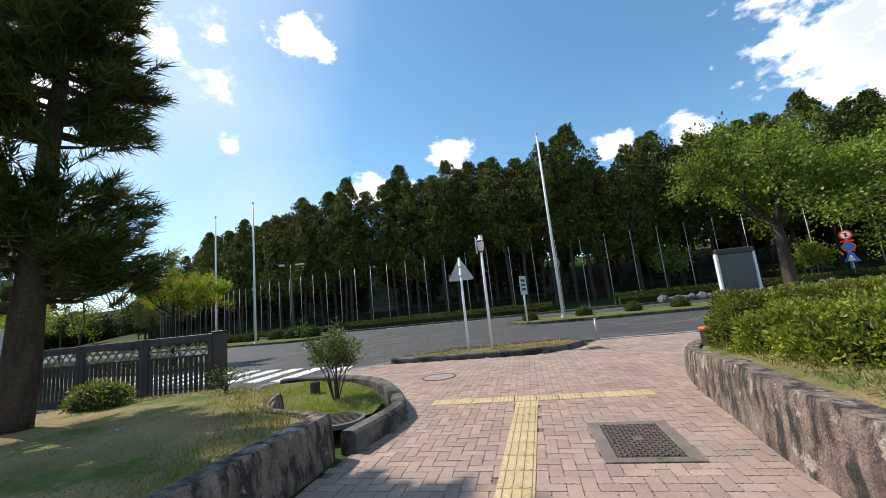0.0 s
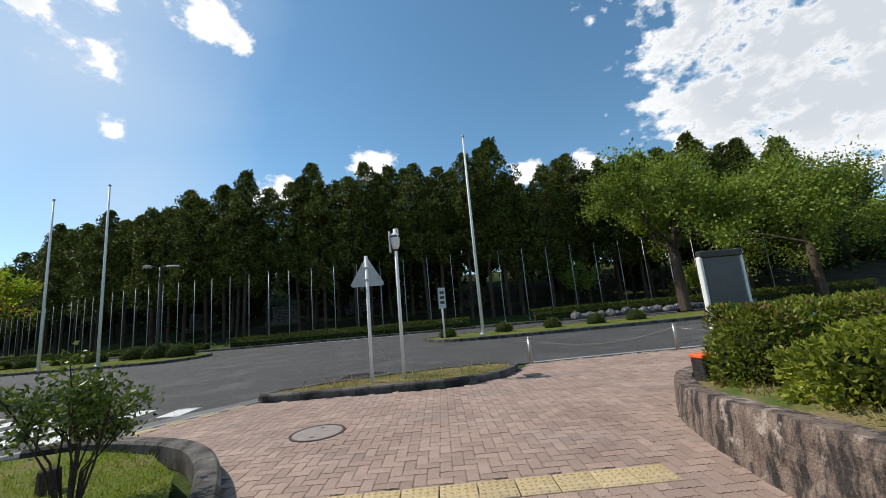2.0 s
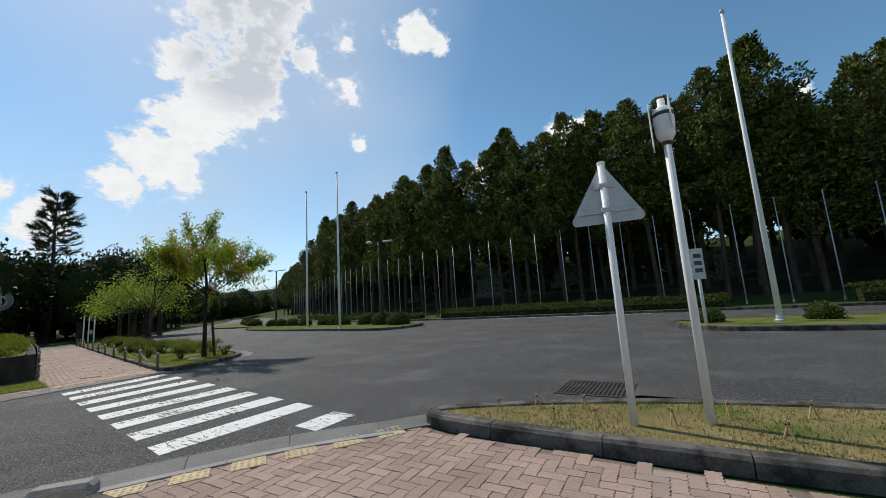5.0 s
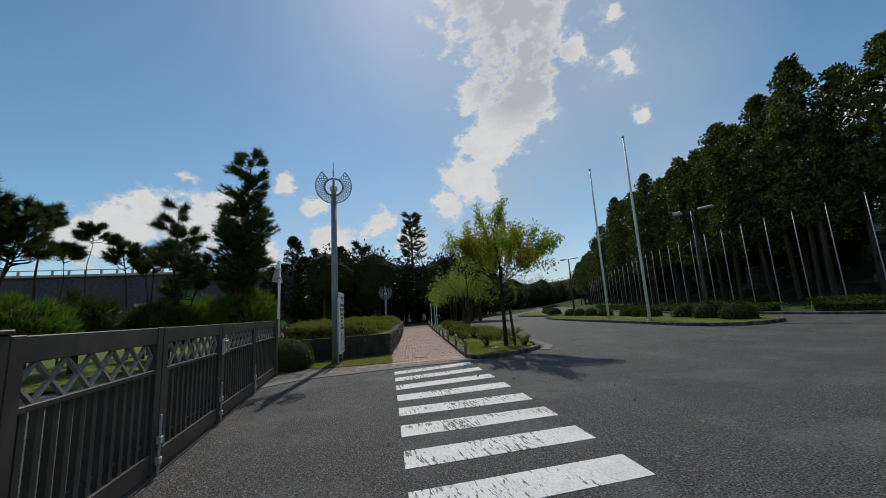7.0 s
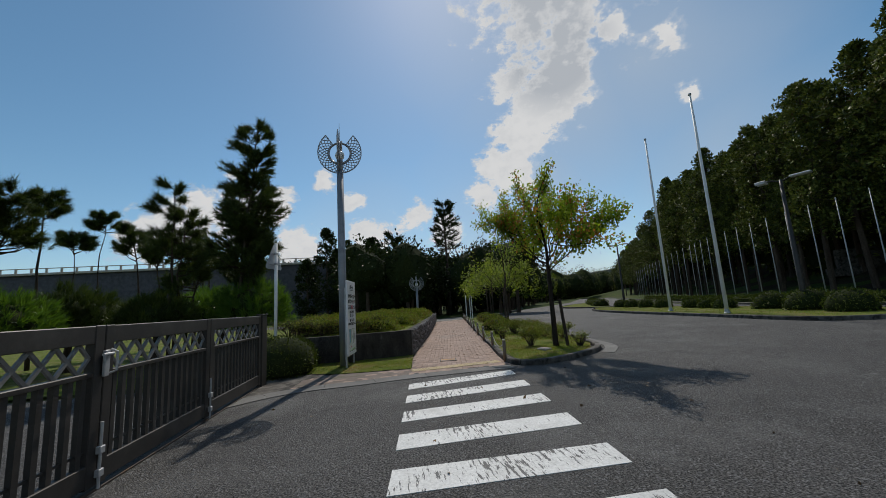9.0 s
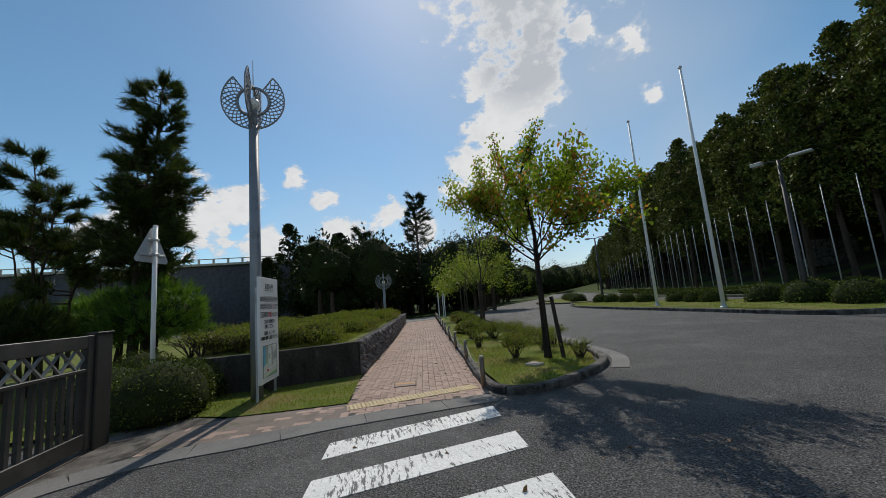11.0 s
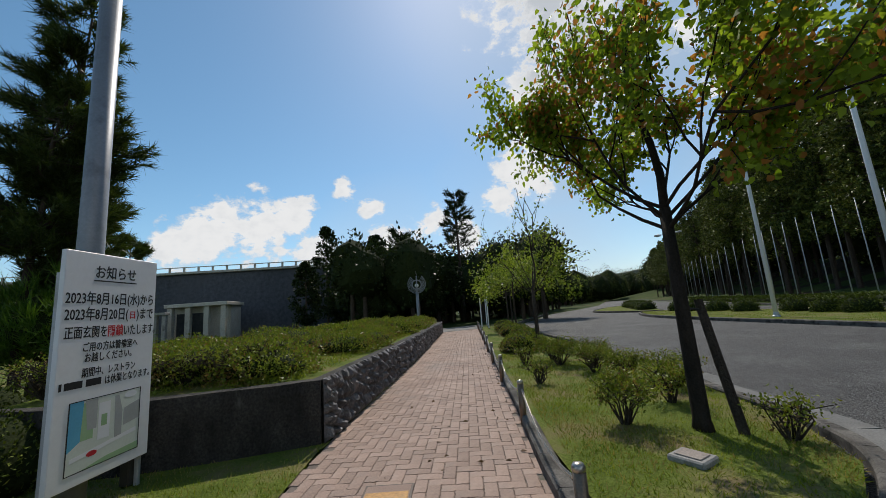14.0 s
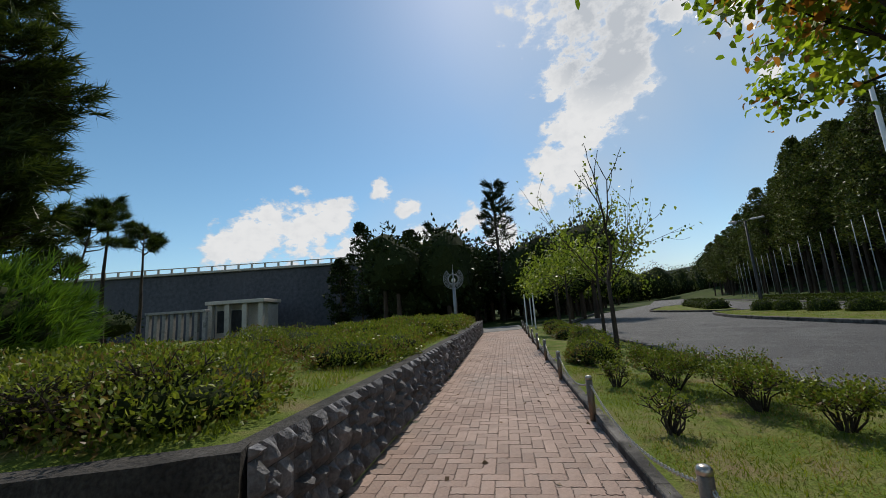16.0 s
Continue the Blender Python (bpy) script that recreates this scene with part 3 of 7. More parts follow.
def lawn(name, pts, z, mat, label):
    return tagged(part(name, poly_mesh(name, pts, z), mat), label, "grass", kind="structure")


LAMP_LAWN = [(-14.22, 8.56), (-15.2, 8.66), (-16.5, 8.78), (-16.22, 7.0), (-16.6, 5.0), (-15.4, 5.0), (-14.76, 6.2), (-14.36, 6.95), (-14.29, 7.5)]
lawn("lawn_lamp", LAMP_LAWN, 0.018, "lawn", "small patch of mown green grass below the lamp")
GARDEN = [(-14.6, 4.9), (-16.8, 5.2), (-22, 6.5), (-36, 9), (-41, 2), (-50, -14), (-62, -20), (-60, -45), (-15, -45)]
lawn("garden_lawn", GARDEN, 0.02, "lawn", "bright mown lawn of the walled garden")
VERGE = [(-13.75, 10.85), (-13.45, 11.2), (-13.75, 12.0), (-14.5, 13.0), (-15.4, 13.5), (-17.1, 13.9), (-18.5, 14.35), (-28.2, 15.55), (-37.6, 17.3), (-37.6, 14.86), (-29, 13.32), (-22.7, 12.2), (-16.4, 11.12)]
lawn("verge", VERGE, 0.075, "lawn", "green grass verge with bare patches between path and road")
ISLE_FRONT = [(-4.05, 9.72), (-3.6, 9.58), (-2.0, 9.55), (-0.3, 9.62), (0.55, 9.95), (1.05, 10.6), (1.0, 11.1), (0.4, 11.3), (-1.4, 11.0), (-2.6, 10.6), (-3.7, 10.05)]
lawn("island", ISLE_FRONT, 0.11, "dry_grass", "low traffic island of dry yellow grass")
MEDIAN = [(-15.8, 24.2), (-16.5, 23.1), (-18, 22.8), (-22, 23.4), (-29, 24.3), (-35, 25.6), (-40, 28.4), (-39, 30.4), (-34, 30.2), (-28, 29.7), (-22, 29.0), (-17.9, 28.2), (-16.2, 26.4)]
lawn("median_west", MEDIAN, 0.14, "lawn", "mown green median island with ball shrubs")
MEDIAN2 = [(-41, 30.9), (-43, 29.8), (-51, 30.2), (-62, 38), (-66, 44), (-63, 44), (-56, 39), (-47, 34)]
lawn("median_far", MEDIAN2, 0.14, "lawn", "far green median island with clipped shrubs")
MEDIAN3 = [(-1.8, 22.4), (-1.0, 20.7), (1.0, 20.0), (6, 20.2), (11, 20.9), (30, 23.5), (30, 28), (11, 25.0), (4, 24.0), (0, 23.6)]
lawn("median_east", MEDIAN3, 0.14, "lawn", "long green median island below the tall flagpole")
BANK_R = [(2.0, -6), (2.0, 2.3), (2.05, 4.0), (2.22, 5.5), (2.45, 6.5), (3.05, 7.35), (5.1, 8.35), (9.1, 9.25), (20, 10.2), (20, -6)]


def east_drop(y):
    """How far the eastern wall and its bed sink towards the road."""
    return 0.18 * min(1.0, max(0.0, (y - 4.2) / 2.2))


def bank(name, pts, z, rise, mat, label, centre, drop=None):
    """A planted bank: its edge at z, rising towards its middle."""
    bm = bmesh.new()
    vs = [bm.verts.new((x, y, z)) for x, y in pts]
    f = bm.faces.new(vs)
    bmesh.ops.triangulate(bm, faces=[f])
    bmesh.ops.subdivide_edges(bm, edges=bm.edges[:], cuts=5, use_grid_fill=True)
    bmesh.ops.triangulate(bm, faces=bm.faces[:])
    for v in bm.verts:
        best = 9.0
        for i in range(len(pts)):
            a, b = Vector(pts[i]), Vector(pts[(i + 1) % len(pts)])
            t = max(0, min(1, (v.co.xy - a).dot(b - a) / max((b - a).length_squared, 1e-6)))
            best = min(best, (v.co.xy - a - (b - a) * t).length)
        v.co.z = z + rise * (1 - math.exp(-best / 1.2)) + 0.05 * noise.noise(v.co * 0.8) * min(1, best) - (drop(v.co.y) if drop else 0.0)
    bmesh.ops.recalc_face_normals(bm, faces=bm.faces[:])
    if sum(f.normal.z for f in bm.faces) < 0:
        bmesh.ops.reverse_faces(bm, faces=bm.faces[:])
    me = bpy.data.meshes.new(name)
    bm.to_mesh(me)
    bm.free()
    me.shade_smooth()
    return tagged(part(name, me, mat), label, "grass bank", kind="structure")


bank("bank_east", BANK_R, 0.52, 0.12, "dry_grass", "raised bed of dry grass and earth behind the wall", (6, 4), east_drop)
BANK_L = [(-2.25, -6), (-2.22, 1.5), (-2.2, 3.1), (-3.0, 3.5), (-3.55, 4.3), (-4.75, 5.0), (-5.4, 4.9), (-7.2, 4.2), (-9.2, 2.2), (-9.2, -6)]
bank("bank_west", BANK_L, 0.40, 0.16, "dry_grass", "raised mound of patchy dry and green grass", (-5, 1))
NOOK = [(-2.4, 3.6), (-2.05, 4.2), (-2.15, 4.75), (-2.8, 5.7), (-3.5, 6.3), (-4.7, 6.7), (-5.4, 6.5), (-5.3, 5.0), (-3.4, 4.4)]
lawn("corner_bed", NOOK, 0.16, "lawn", "low corner bed of grass and gravel inside the kerb")
BANK_P = [(-16.72, 8.56), (-22.8, 9.75), (-29.1, 10.78), (-36.3, 11.95), (-38, 8), (-30, 4.4), (-22, 4.2), (-16.65, 5.2), (-16.42, 7.0)]
bank("bank_planted", BANK_P, 0.665, 0.1, "lawn", "raised bed of grass and azaleas above the stone wall", (-26, 7.5))
FAR_VERGE = [(x, flag_row(x) - 3.0) for x in range(40, -161, -5)] + [(x, flag_row(x) + 1.6) for x in range(-160, 41, 5)]
lawn("far_verge", FAR_VERGE, 0.14, "meadow", "strip of rough grass below the row of flagpoles")


# ---------- kerbs, gutters and low walls ----------
KERB = [(-0.075, -0.02), (-0.075, 0.13), (-0.055, 0.155), (0.055, 0.155), (0.075, 0.13), (0.075, -0.02)]


def kerb(name, pts, stone, label, closed=False, profile=KERB, mat="kerb", step=0.12, near=True):
    """A kerb of single stones along a line."""
    root = thing(name, Matrix.Identity(4), label, "kerb", kind="structure")
    line = smooth_line(pts, step, closed)
    if closed:
        line.append(line[0])
    per = max(1, round(stone / step))
    rest = Shape()
    for i in range(0, len(line) - 1, per):
        piece = line[i:i + per + 1]
        if len(piece) < 2:
            continue
        if near:
            part("kerb_stone", sweep(Shape(), piece, profile, gap=0.004), mat, root)
        else:
            sweep(rest, piece, profile, gap=0.004)
    if rest.v:
        tagged(part("kerb_stones", rest, mat, root), kind="stuff")
    return root


kerb("kerb_island", ISLE_FRONT, 0.96, "dark weathered concrete kerb round the traffic island", True, [(-0.09, -0.02), (-0.09, 0.10), (-0.07, 0.13), (0.07, 0.13), (0.09, 0.10), (0.09, -0.02)])
kerb("kerb_corner", [(-1.93, 3.35), (-1.8, 4.2), (-1.92, 4.75), (-2.6, 5.85), (-3.35, 6.5), (-4.6, 6.88), (-5.4, 6.75)], 0.6, "curved grey concrete kerb of the corner bed", False, [(-0.1, -0.02), (-0.1, 0.19), (-0.07, 0.22), (0.07, 0.22), (0.1, 0.19), (0.1, -0.02)])
kerb("kerb_verge", [(-16.4, 11.12), (-14.9, 10.85), (-13.75, 10.75), (-13.38, 11.15), (-13.68, 12.0), (-14.4, 13.05), (-15.3, 13.6), (-17.1, 13.98), (-18.5, 14.45)], 0.6, "dark worn kerb round the nose of the verge", profile=[(-0.075, -0.02), (-0.075, 0.09), (-0.055, 0.11), (0.055, 0.11), (0.075, 0.09), (0.075, -0.02)])
kerb("kerb_path", [(-37.4, 14.8), (-29, 13.3), (-22.7, 12.2), (-16.4, 11.12)], 0.9, "weathered grey kerb between footpath and verge", profile=[(-0.06, -0.02), (-0.06, 0.07), (-0.045, 0.085), (0.045, 0.085), (0.06, 0.07), (0.06, -0.02)], step=0.3)
kerb("kerb_road", [(-18.5, 14.45), (-28.2, 15.68), (-37.6, 17.4), (-56, 27)], 1.2, "pale kerb along the road side of the verge", step=0.6, near=False)
kerb("kerb_median_west", MEDIAN, 1.2, "dark kerb round the median island", True, step=0.4, near=False)
kerb("kerb_median_far", MEDIAN2, 1.2, "dark kerb round the far median island", True, step=0.6, near=False)
kerb("kerb_median_east", MEDIAN3, 1.2, "dark kerb round the long median island", True, step=0.4, near=False)
kerb("kerb_far", FAR_EDGE, 1.2, "dark kerb along the far side of the road", step=0.6, near=False)

GUTTER = [(-0.22, -0.02), (-0.22, 0.006), (0.22, 0.012), (0.22, -0.02)]
kerb("gutter_yard", [(-6.6, 6.2), (-6.05, 6.95), (-5.62, 7.75), (-5.15, 8.55), (-4.45, 9.35), (-3.9, 9.95), (-2.6, 10.95)], 0.96, "pale concrete gutter at the edge of the yard", profile=GUTTER, mat="gutter")
kerb("gutter_path", [(-12.1, 5.3), (-12.75, 6.0), (-13.04, 6.7), (-13.13, 7.5), (-13.32, 8.6), (-13.43, 10.6)], 0.96, "pale concrete gutter before the footpath", profile=GUTTER, mat="gutter")
kerb("gutter_verge", [(-14.1, 13.2), (-15.2, 13.95), (-17.1, 14.3), (-18.5, 14.75), (-28, 16.0)], 1.2, "pale concrete gutter along the verge", profile=[(-0.15, -0.02), (-0.15, 0.008), (0.15, 0.012), (0.15, -0.02)], mat="gutter", step=0.3)
kerb("kerb_yard_flush", [(1.7, 11.62), (5.3, 11.9), (20, 12.6)], 0.96, "flush pale kerb between yard and road", profile=[(-0.09, -0.02), (-0.09, 0.012), (0.09, 0.012), (0.09, -0.02)], mat="pale_stone", step=0.24)
kerb("kerb_yard_edge", [(-5.84, 6.86), (-5.4, 7.64), (-4.93, 8.42), (-4.24, 9.2)], 0.6, "thin pale flush kerb between gutter and yard", profile=[(-0.045, -0.02), (-0.045, 0.016), (0.045, 0.016), (0.045, -0.02)], mat="pale_stone")
kerb("gutter_joint", [(-6.8, 6.3), (-6.26, 7.06), (-5.84, 7.86), (-5.36, 8.68), (-4.64, 9.5), (-4.06, 10.1), (-2.7, 11.12)], 1.2, "dark open joint between asphalt and gutter", profile=[(-0.012, -0.01), (-0.012, 0.004), (0.012, 0.004), (0.012, -0.01)], mat="ink", near=False)


def low_wall(name, line, height, thick, mat, label, rough=0.0, step=0.25, drop=None):
    """A low retaining wall with an uneven face and a worn coping."""
    pts = smooth_line(line, step)
    s = Shape()
    n = len(pts)
    rows = 6
    vs, fs = [], []
    for i, p in enumerate(pts):
        a, b = Vector(pts[max(0, i - 1)]), Vector(pts[min(n - 1, i + 1)])
        d = (b - a).normalized()
        right = Vector((d.y, -d.x))
        top = height - (drop(p[1]) if drop else 0.0)
        for j in range(rows + 1):
            z = top * j / rows
            o = rough * noise.fractal(Vector((p[0] * 3, p[1] * 3, z * 4)), 0.6, 2.0, 3) + 0.03 * (1 - j / rows)
            if j == rows:
                o -= 0.012
            vs.append((p[0] + right.x * o, p[1] + right.y * o, z - 0.02 * (j == 0) + (0.012 * noise.noise(Vector((p[0] * 4, p[1] * 4, 3))) if j == rows else 0)))
        vs.append((p[0] - right.x * thick, p[1] - right.y * thick, top))
        vs.append((p[0] - right.x * thick, p[1] - right.y * thick, -0.02))
    k = rows + 3
    for i in range(n - 1):
        for j in range(k):
            fs.append((i * k + j, (i + 1) * k + j, (i + 1) * k + (j + 1) % k, i * k + (j + 1) % k))
    fs.append(tuple(range(k))[::-1])
    fs.append(tuple((n - 1) * k + j for j in range(k)))
    s.add(vs, fs)
    return structure(name, s, mat, label, "wall")


low_wall("wall_east", [(20, 10.35), (9.05, 9.4), (5.05, 8.5), (2.98, 7.48), (2.33, 6.58), (2.08, 5.5), (1.93, 4.0), (1.84, 2.3), (1.82, -6)], 0.56, 0.2, "weathered_wall", "stained crumbling concrete retaining wall", 0.02, step=0.15, drop=east_drop)
low_wall("wall_west", [(-2.03, -6), (-2.06, 1.5), (-2.02, 2.6), (-2.05, 3.22)], 0.44, 0.2, "weathered_wall", "low mossy concrete retaining wall with black stains", 0.02, step=0.15)
low_wall("wall_west_end", [(-2.05, 3.24), (-2.5, 3.42), (-3.0, 3.55), (-3.3, 3.9), (-3.52, 4.35)], 0.43, 0.12, "weathered_wall", "low mossy wall turning round the mound", 0.015, step=0.15)
low_wall("wall_nook", [(-3.52, 4.38), (-4.75, 5.1), (-5.4, 5.05), (-7.2, 4.35)], 0.40, 0.12, "weathered_wall", "low concrete edge behind the mound", 0.015, step=0.2)
low_wall("wall_planter_end", [(-16.6, 4.6), (-16.25, 5.8), (-16.2, 7.1), (-16.5, 8.74)], 0.70, 0.2, "concrete_dark", "smooth concrete end of the planted bank, its colour darkened for shade", 0.008, step=0.3)


def stone_wall():
    """Retaining wall of rough split stones along the footpath."""
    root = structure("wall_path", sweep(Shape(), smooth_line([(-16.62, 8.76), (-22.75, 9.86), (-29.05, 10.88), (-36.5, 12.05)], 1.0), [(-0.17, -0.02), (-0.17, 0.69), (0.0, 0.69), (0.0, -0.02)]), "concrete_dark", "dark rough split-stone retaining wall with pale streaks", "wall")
    line = smooth_line([(-16.52, 8.78), (-22.72, 9.92), (-29.03, 10.95), (-36.45, 12.12)], 0.02)
    rng = random.Random(5)
    rest = Shape()
    x = 0
    count = 0
    while x < len(line) - 14:
        w = rng.randint(7, 15)
        a, b = Vector(line[x]), Vector(line[min(x + w, len(line) - 1)])
        d = (b - a).normalized()
        out = Vector((-d.y, d.x)) if Vector((-d.y, d.x)).y > 0 else Vector((d.y, -d.x))
        z = 0.0
        while z < 0.67:
            h = min(rng.uniform(0.09, 0.24), 0.715 - z)
            if 0.715 - z - h < 0.06:
                h = 0.715 - z
            s = Shape()
            prot = rng.uniform(0.02, 0.065)
            nx, nz = 4, 4
            vs = []
            for j in range(nz):
                for i in range(nx):
                    u, v = i / (nx - 1), j / (nz - 1)
                    edge = i in (0, nx - 1) or j in (0, nz - 1)
                    o = -0.012 if edge else prot + rng.uniform(-0.025, 0.03)
                    q = a + (b - a) * (u * 0.98 + 0.01 + (rng.uniform(-0.05, 0.05) if not edge else 0)) + out * o
                    vs.append((q.x, q.y, z + h * (v * 0.98 + 0.01)))
            fs = [(j * nx + i, j * nx + i + 1, (j + 1) * nx + i + 1, (j + 1) * nx + i) for j in range(nz - 1) for i in range(nx - 1)]
            if d.x < 0:
                fs = [f[::-1] for f in fs]
            if count < 290:
                part("stone", Shape().add(vs, fs), "rough_stone", root)
            else:
                rest.add(vs, fs)
            count += 1
            z += h
        x += w
    tagged(part("stones", rest, "rough_stone", root), kind="stuff")


# ---------- road marks ----------


def crosswalk():
    root = thing("crosswalk", Matrix.Identity(4), "worn white zebra stripes painted on the asphalt", "road marking", kind="structure")
    for k in range(8):
        a = Vector((-6.15 - 0.862 * k, 7.73 + 0.092 * k))
        far = Vector((-6.14 - 0.862 * k - 0.11 * max(0, k - 3), 9.65 + 0.105 * k))
        pts = [a, far, far + Vector((-0.43, 0.05)), a + Vector((-0.43, 0.05))]
        s = Shape()
        s.prism([(p.x, p.y) for p in pts][::-1], 0.0, 0.005)
        part("stripe", s, "road_paint", root)
    s = Shape().prism([(-5.16, 8.90), (-5.17, 9.54), (-5.60, 9.56), (-5.58, 8.93)], 0.0, 0.005)
    part("stripe", s, "road_paint", root, "short worn white stripe")
    return root


crosswalk()
part("edge_line", Shape().prism([(-14.0, 31.05), (-3.0, 31.0), (-3.0, 31.16), (-14.0, 31.2)], 0.0, 0.006), "road_paint")
tagged(bpy.data.objects["edge_line"], "thin white line painted along the far lane", "road marking", kind="structure")
# ---------- foliage builders ----------
def sphere_points(n, rng, low=-0.35):
    P = unit(rng.normal(size=(n * 3, 3)))
    return P[P[:, 2] > low][:n]


def mound_mesh(name, radii, seed, rough=0.12, res=22):
    """An uneven rounded core."""
    bm = bmesh.new()
    bmesh.ops.create_icosphere(bm, subdivisions=3, radius=1)
    off = Vector((seed * 3.1, seed * 1.7, 0))
    for v in bm.verts:
        k = 1 + rough * noise.noise(v.co * 1.7 + off) + rough * 0.5 * noise.noise(v.co * 4 + off)
        v.co = Vector((v.co.x * radii[0] * k, v.co.y * radii[1] * k, max(v.co.z, -0.25) * radii[2] * k))
    me = bpy.data.meshes.new(name)
    bm.to_mesh(me)
    bm.free()
    me.shade_smooth()
    return me


def bush(name, at, radii, leaves, size, mat, label, category="shrub", group="", seed=1, boxy=0.0, core=0.86, stems=True, lump=0.14):
    """A leafy shrub: uneven dark core for the inner shade, a skin of many leaves, short stems."""
    rng = np.random.default_rng(seed)
    root = thing(name, pose(*at), label, category, group)
    P = sphere_points(leaves, rng, -0.45)
    off = np.array([seed * 3.1, seed * 1.7, 0])
    k = np.array([1 + lump * noise.noise(Vector(p * 1.9 + off)) + lump * 0.8 * noise.noise(Vector(p * 4.5 + off)) for p in P])
    if boxy:
        k *= (1 + boxy * (np.abs(P) ** 4).sum(1) ** -0.25 - boxy)
    R = np.array(radii)
    depth = 1 - 0.28 * rng.random(len(P)) ** 2.2
    C = P * R * (k * depth)[:, None]
    C[:, 2] = np.maximum(C[:, 2], -R[2] * 0.3)
    C[:, 2] += R[2] * 0.30
    D = unit(P / R) * 0.9 + rng.normal(size=P.shape) * 0.75 + np.array([0, 0, 0.35])
    part("foliage", leaf_cloud("foliage", C, D, size, size * 0.5, rng=rng), mat, root)
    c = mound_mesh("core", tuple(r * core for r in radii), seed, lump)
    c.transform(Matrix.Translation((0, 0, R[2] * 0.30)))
    part("shade_core", c, "core", root)
    if stems:
        for q in range(4):
            a = rng.uniform(0, 6.28)
            part("stem", Shape().tube([(0.12 * math.cos(a), 0.12 * math.sin(a), -0.03), (0.4 * radii[0] * math.cos(a), 0.4 * radii[1] * math.sin(a), R[2] * 0.6)], [0.018, 0.01], 5), "bark", root)
    return root


def open_shrub(name, at, height, spread, label, mat="shrub_leaf", seed=1, stems=8, leaves=500, size=0.06, group=""):
    """A loose shrub of bare stems with leaves at the ends."""
    rng = np.random.default_rng(seed)
    root = thing(name, pose(*at), label, "shrub", group)
    s = Shape()
    C, D = [], []
    for i in range(stems):
        a = rng.uniform(0, 6.28)
        tip = np.array([spread * math.cos(a) * rng.uniform(0.4, 1), spread * math.sin(a) * rng.uniform(0.4, 1), height * rng.uniform(0.6, 1)])
        mid = tip * np.array([0.35, 0.35, 0.5]) + rng.normal(size=3) * 0.04
        s.tube([(0.03 * math.cos(a), 0.03 * math.sin(a), -0.03), mid, tip], [0.011, 0.008, 0.004], 5)
        for b in range(4):
            t = rng.uniform(0.35, 0.9)
            base = mid + (tip - mid) * t
            tip2 = base + np.array([rng.normal() * 0.3 * spread, rng.normal() * 0.3 * spread, rng.uniform(0.05, 0.3) * height])
            s.tube([base, tip2], [0.007, 0.003], 4, False)
            m = max(4, leaves // (stems * 5))
            C.append(tip2 + rng.normal(size=(m, 3)) * size * 1.1)
            D.append(rng.normal(size=(m, 3)) + np.array([0, 0, 0.6]))
        m = max(4, leaves // (stems * 5))
        C.append(tip + rng.normal(size=(m, 3)) * size * 1.1)
        D.append(rng.normal(size=(m, 3)) + np.array([0, 0, 0.6]))
    part("stem", s, "bark", root)
    part("foliage", leaf_cloud("foliage", np.concatenate(C), np.concatenate(D), size, size * 0.5, rng=rng), mat, root)
    return root


def long_hedge(name, line, height, half, leaves, size, mat, label, seed=1, base=0.0, bumpy=0.15):
    """A hedge along a line, with a rounded uneven top."""
    rng = np.random.default_rng(seed)
    pts = np.array(smooth_line(line, 0.5))
    seg = np.diff(pts, axis=0)
    n = len(seg)
    i = rng.integers(0, n, leaves)
    t = rng.random(leaves)
    q = pts[i] + seg[i] * t[:, None]
    d = unit(np.c_[seg[i], np.zeros(leaves)])
    right = np.c_[d[:, 1], -d[:, 0]]
    ang = rng.uniform(-0.25, math.pi + 0.25, leaves)
    k = np.array([1 + bumpy * noise.noise(Vector((a[0] * 0.9, a[1] * 0.9, an))) + 0.5 * bumpy * noise.noise(Vector((a[0] * 2.7, a[1] * 2.7, an * 2))) for a, an in zip(q, ang)])
    cx = np.sign(np.cos(ang)) * np.abs(np.cos(ang)) ** 0.55
    cz = np.sign(np.sin(ang)) * np.abs(np.sin(ang)) ** 0.55
    depth = (1 - 0.2 * rng.random(leaves) ** 2) * k
    off = cx * half * depth
    z = np.maximum(0.0, height * (0.45 + 0.55 * cz * depth)) + base
    C = np.c_[q + right * off[:, None], z]
    D = np.c_[right * np.cos(ang)[:, None], np.sin(ang)] + rng.normal(size=(leaves, 3)) * 0.8 + np.array([0, 0, 0.3])
    root = thing(name, Matrix.Identity(4), label, "hedge")
    part("foliage", leaf_cloud("foliage", C, D, size, size * 0.5, rng=rng), mat, root)
    h = height + base
    # dark solid below the leaves, in place of the hedge's inner shade
    part("shade_core", sweep(Shape(), [tuple(p) for p in pts[1:-1]], [(-half * 0.7, base), (-half * 0.7, base + height * 0.5), (-half * 0.45, base + height * 0.74), (half * 0.45, base + height * 0.74), (half * 0.7, base + height * 0.5), (half * 0.7, base)]), "core", root)
    return root


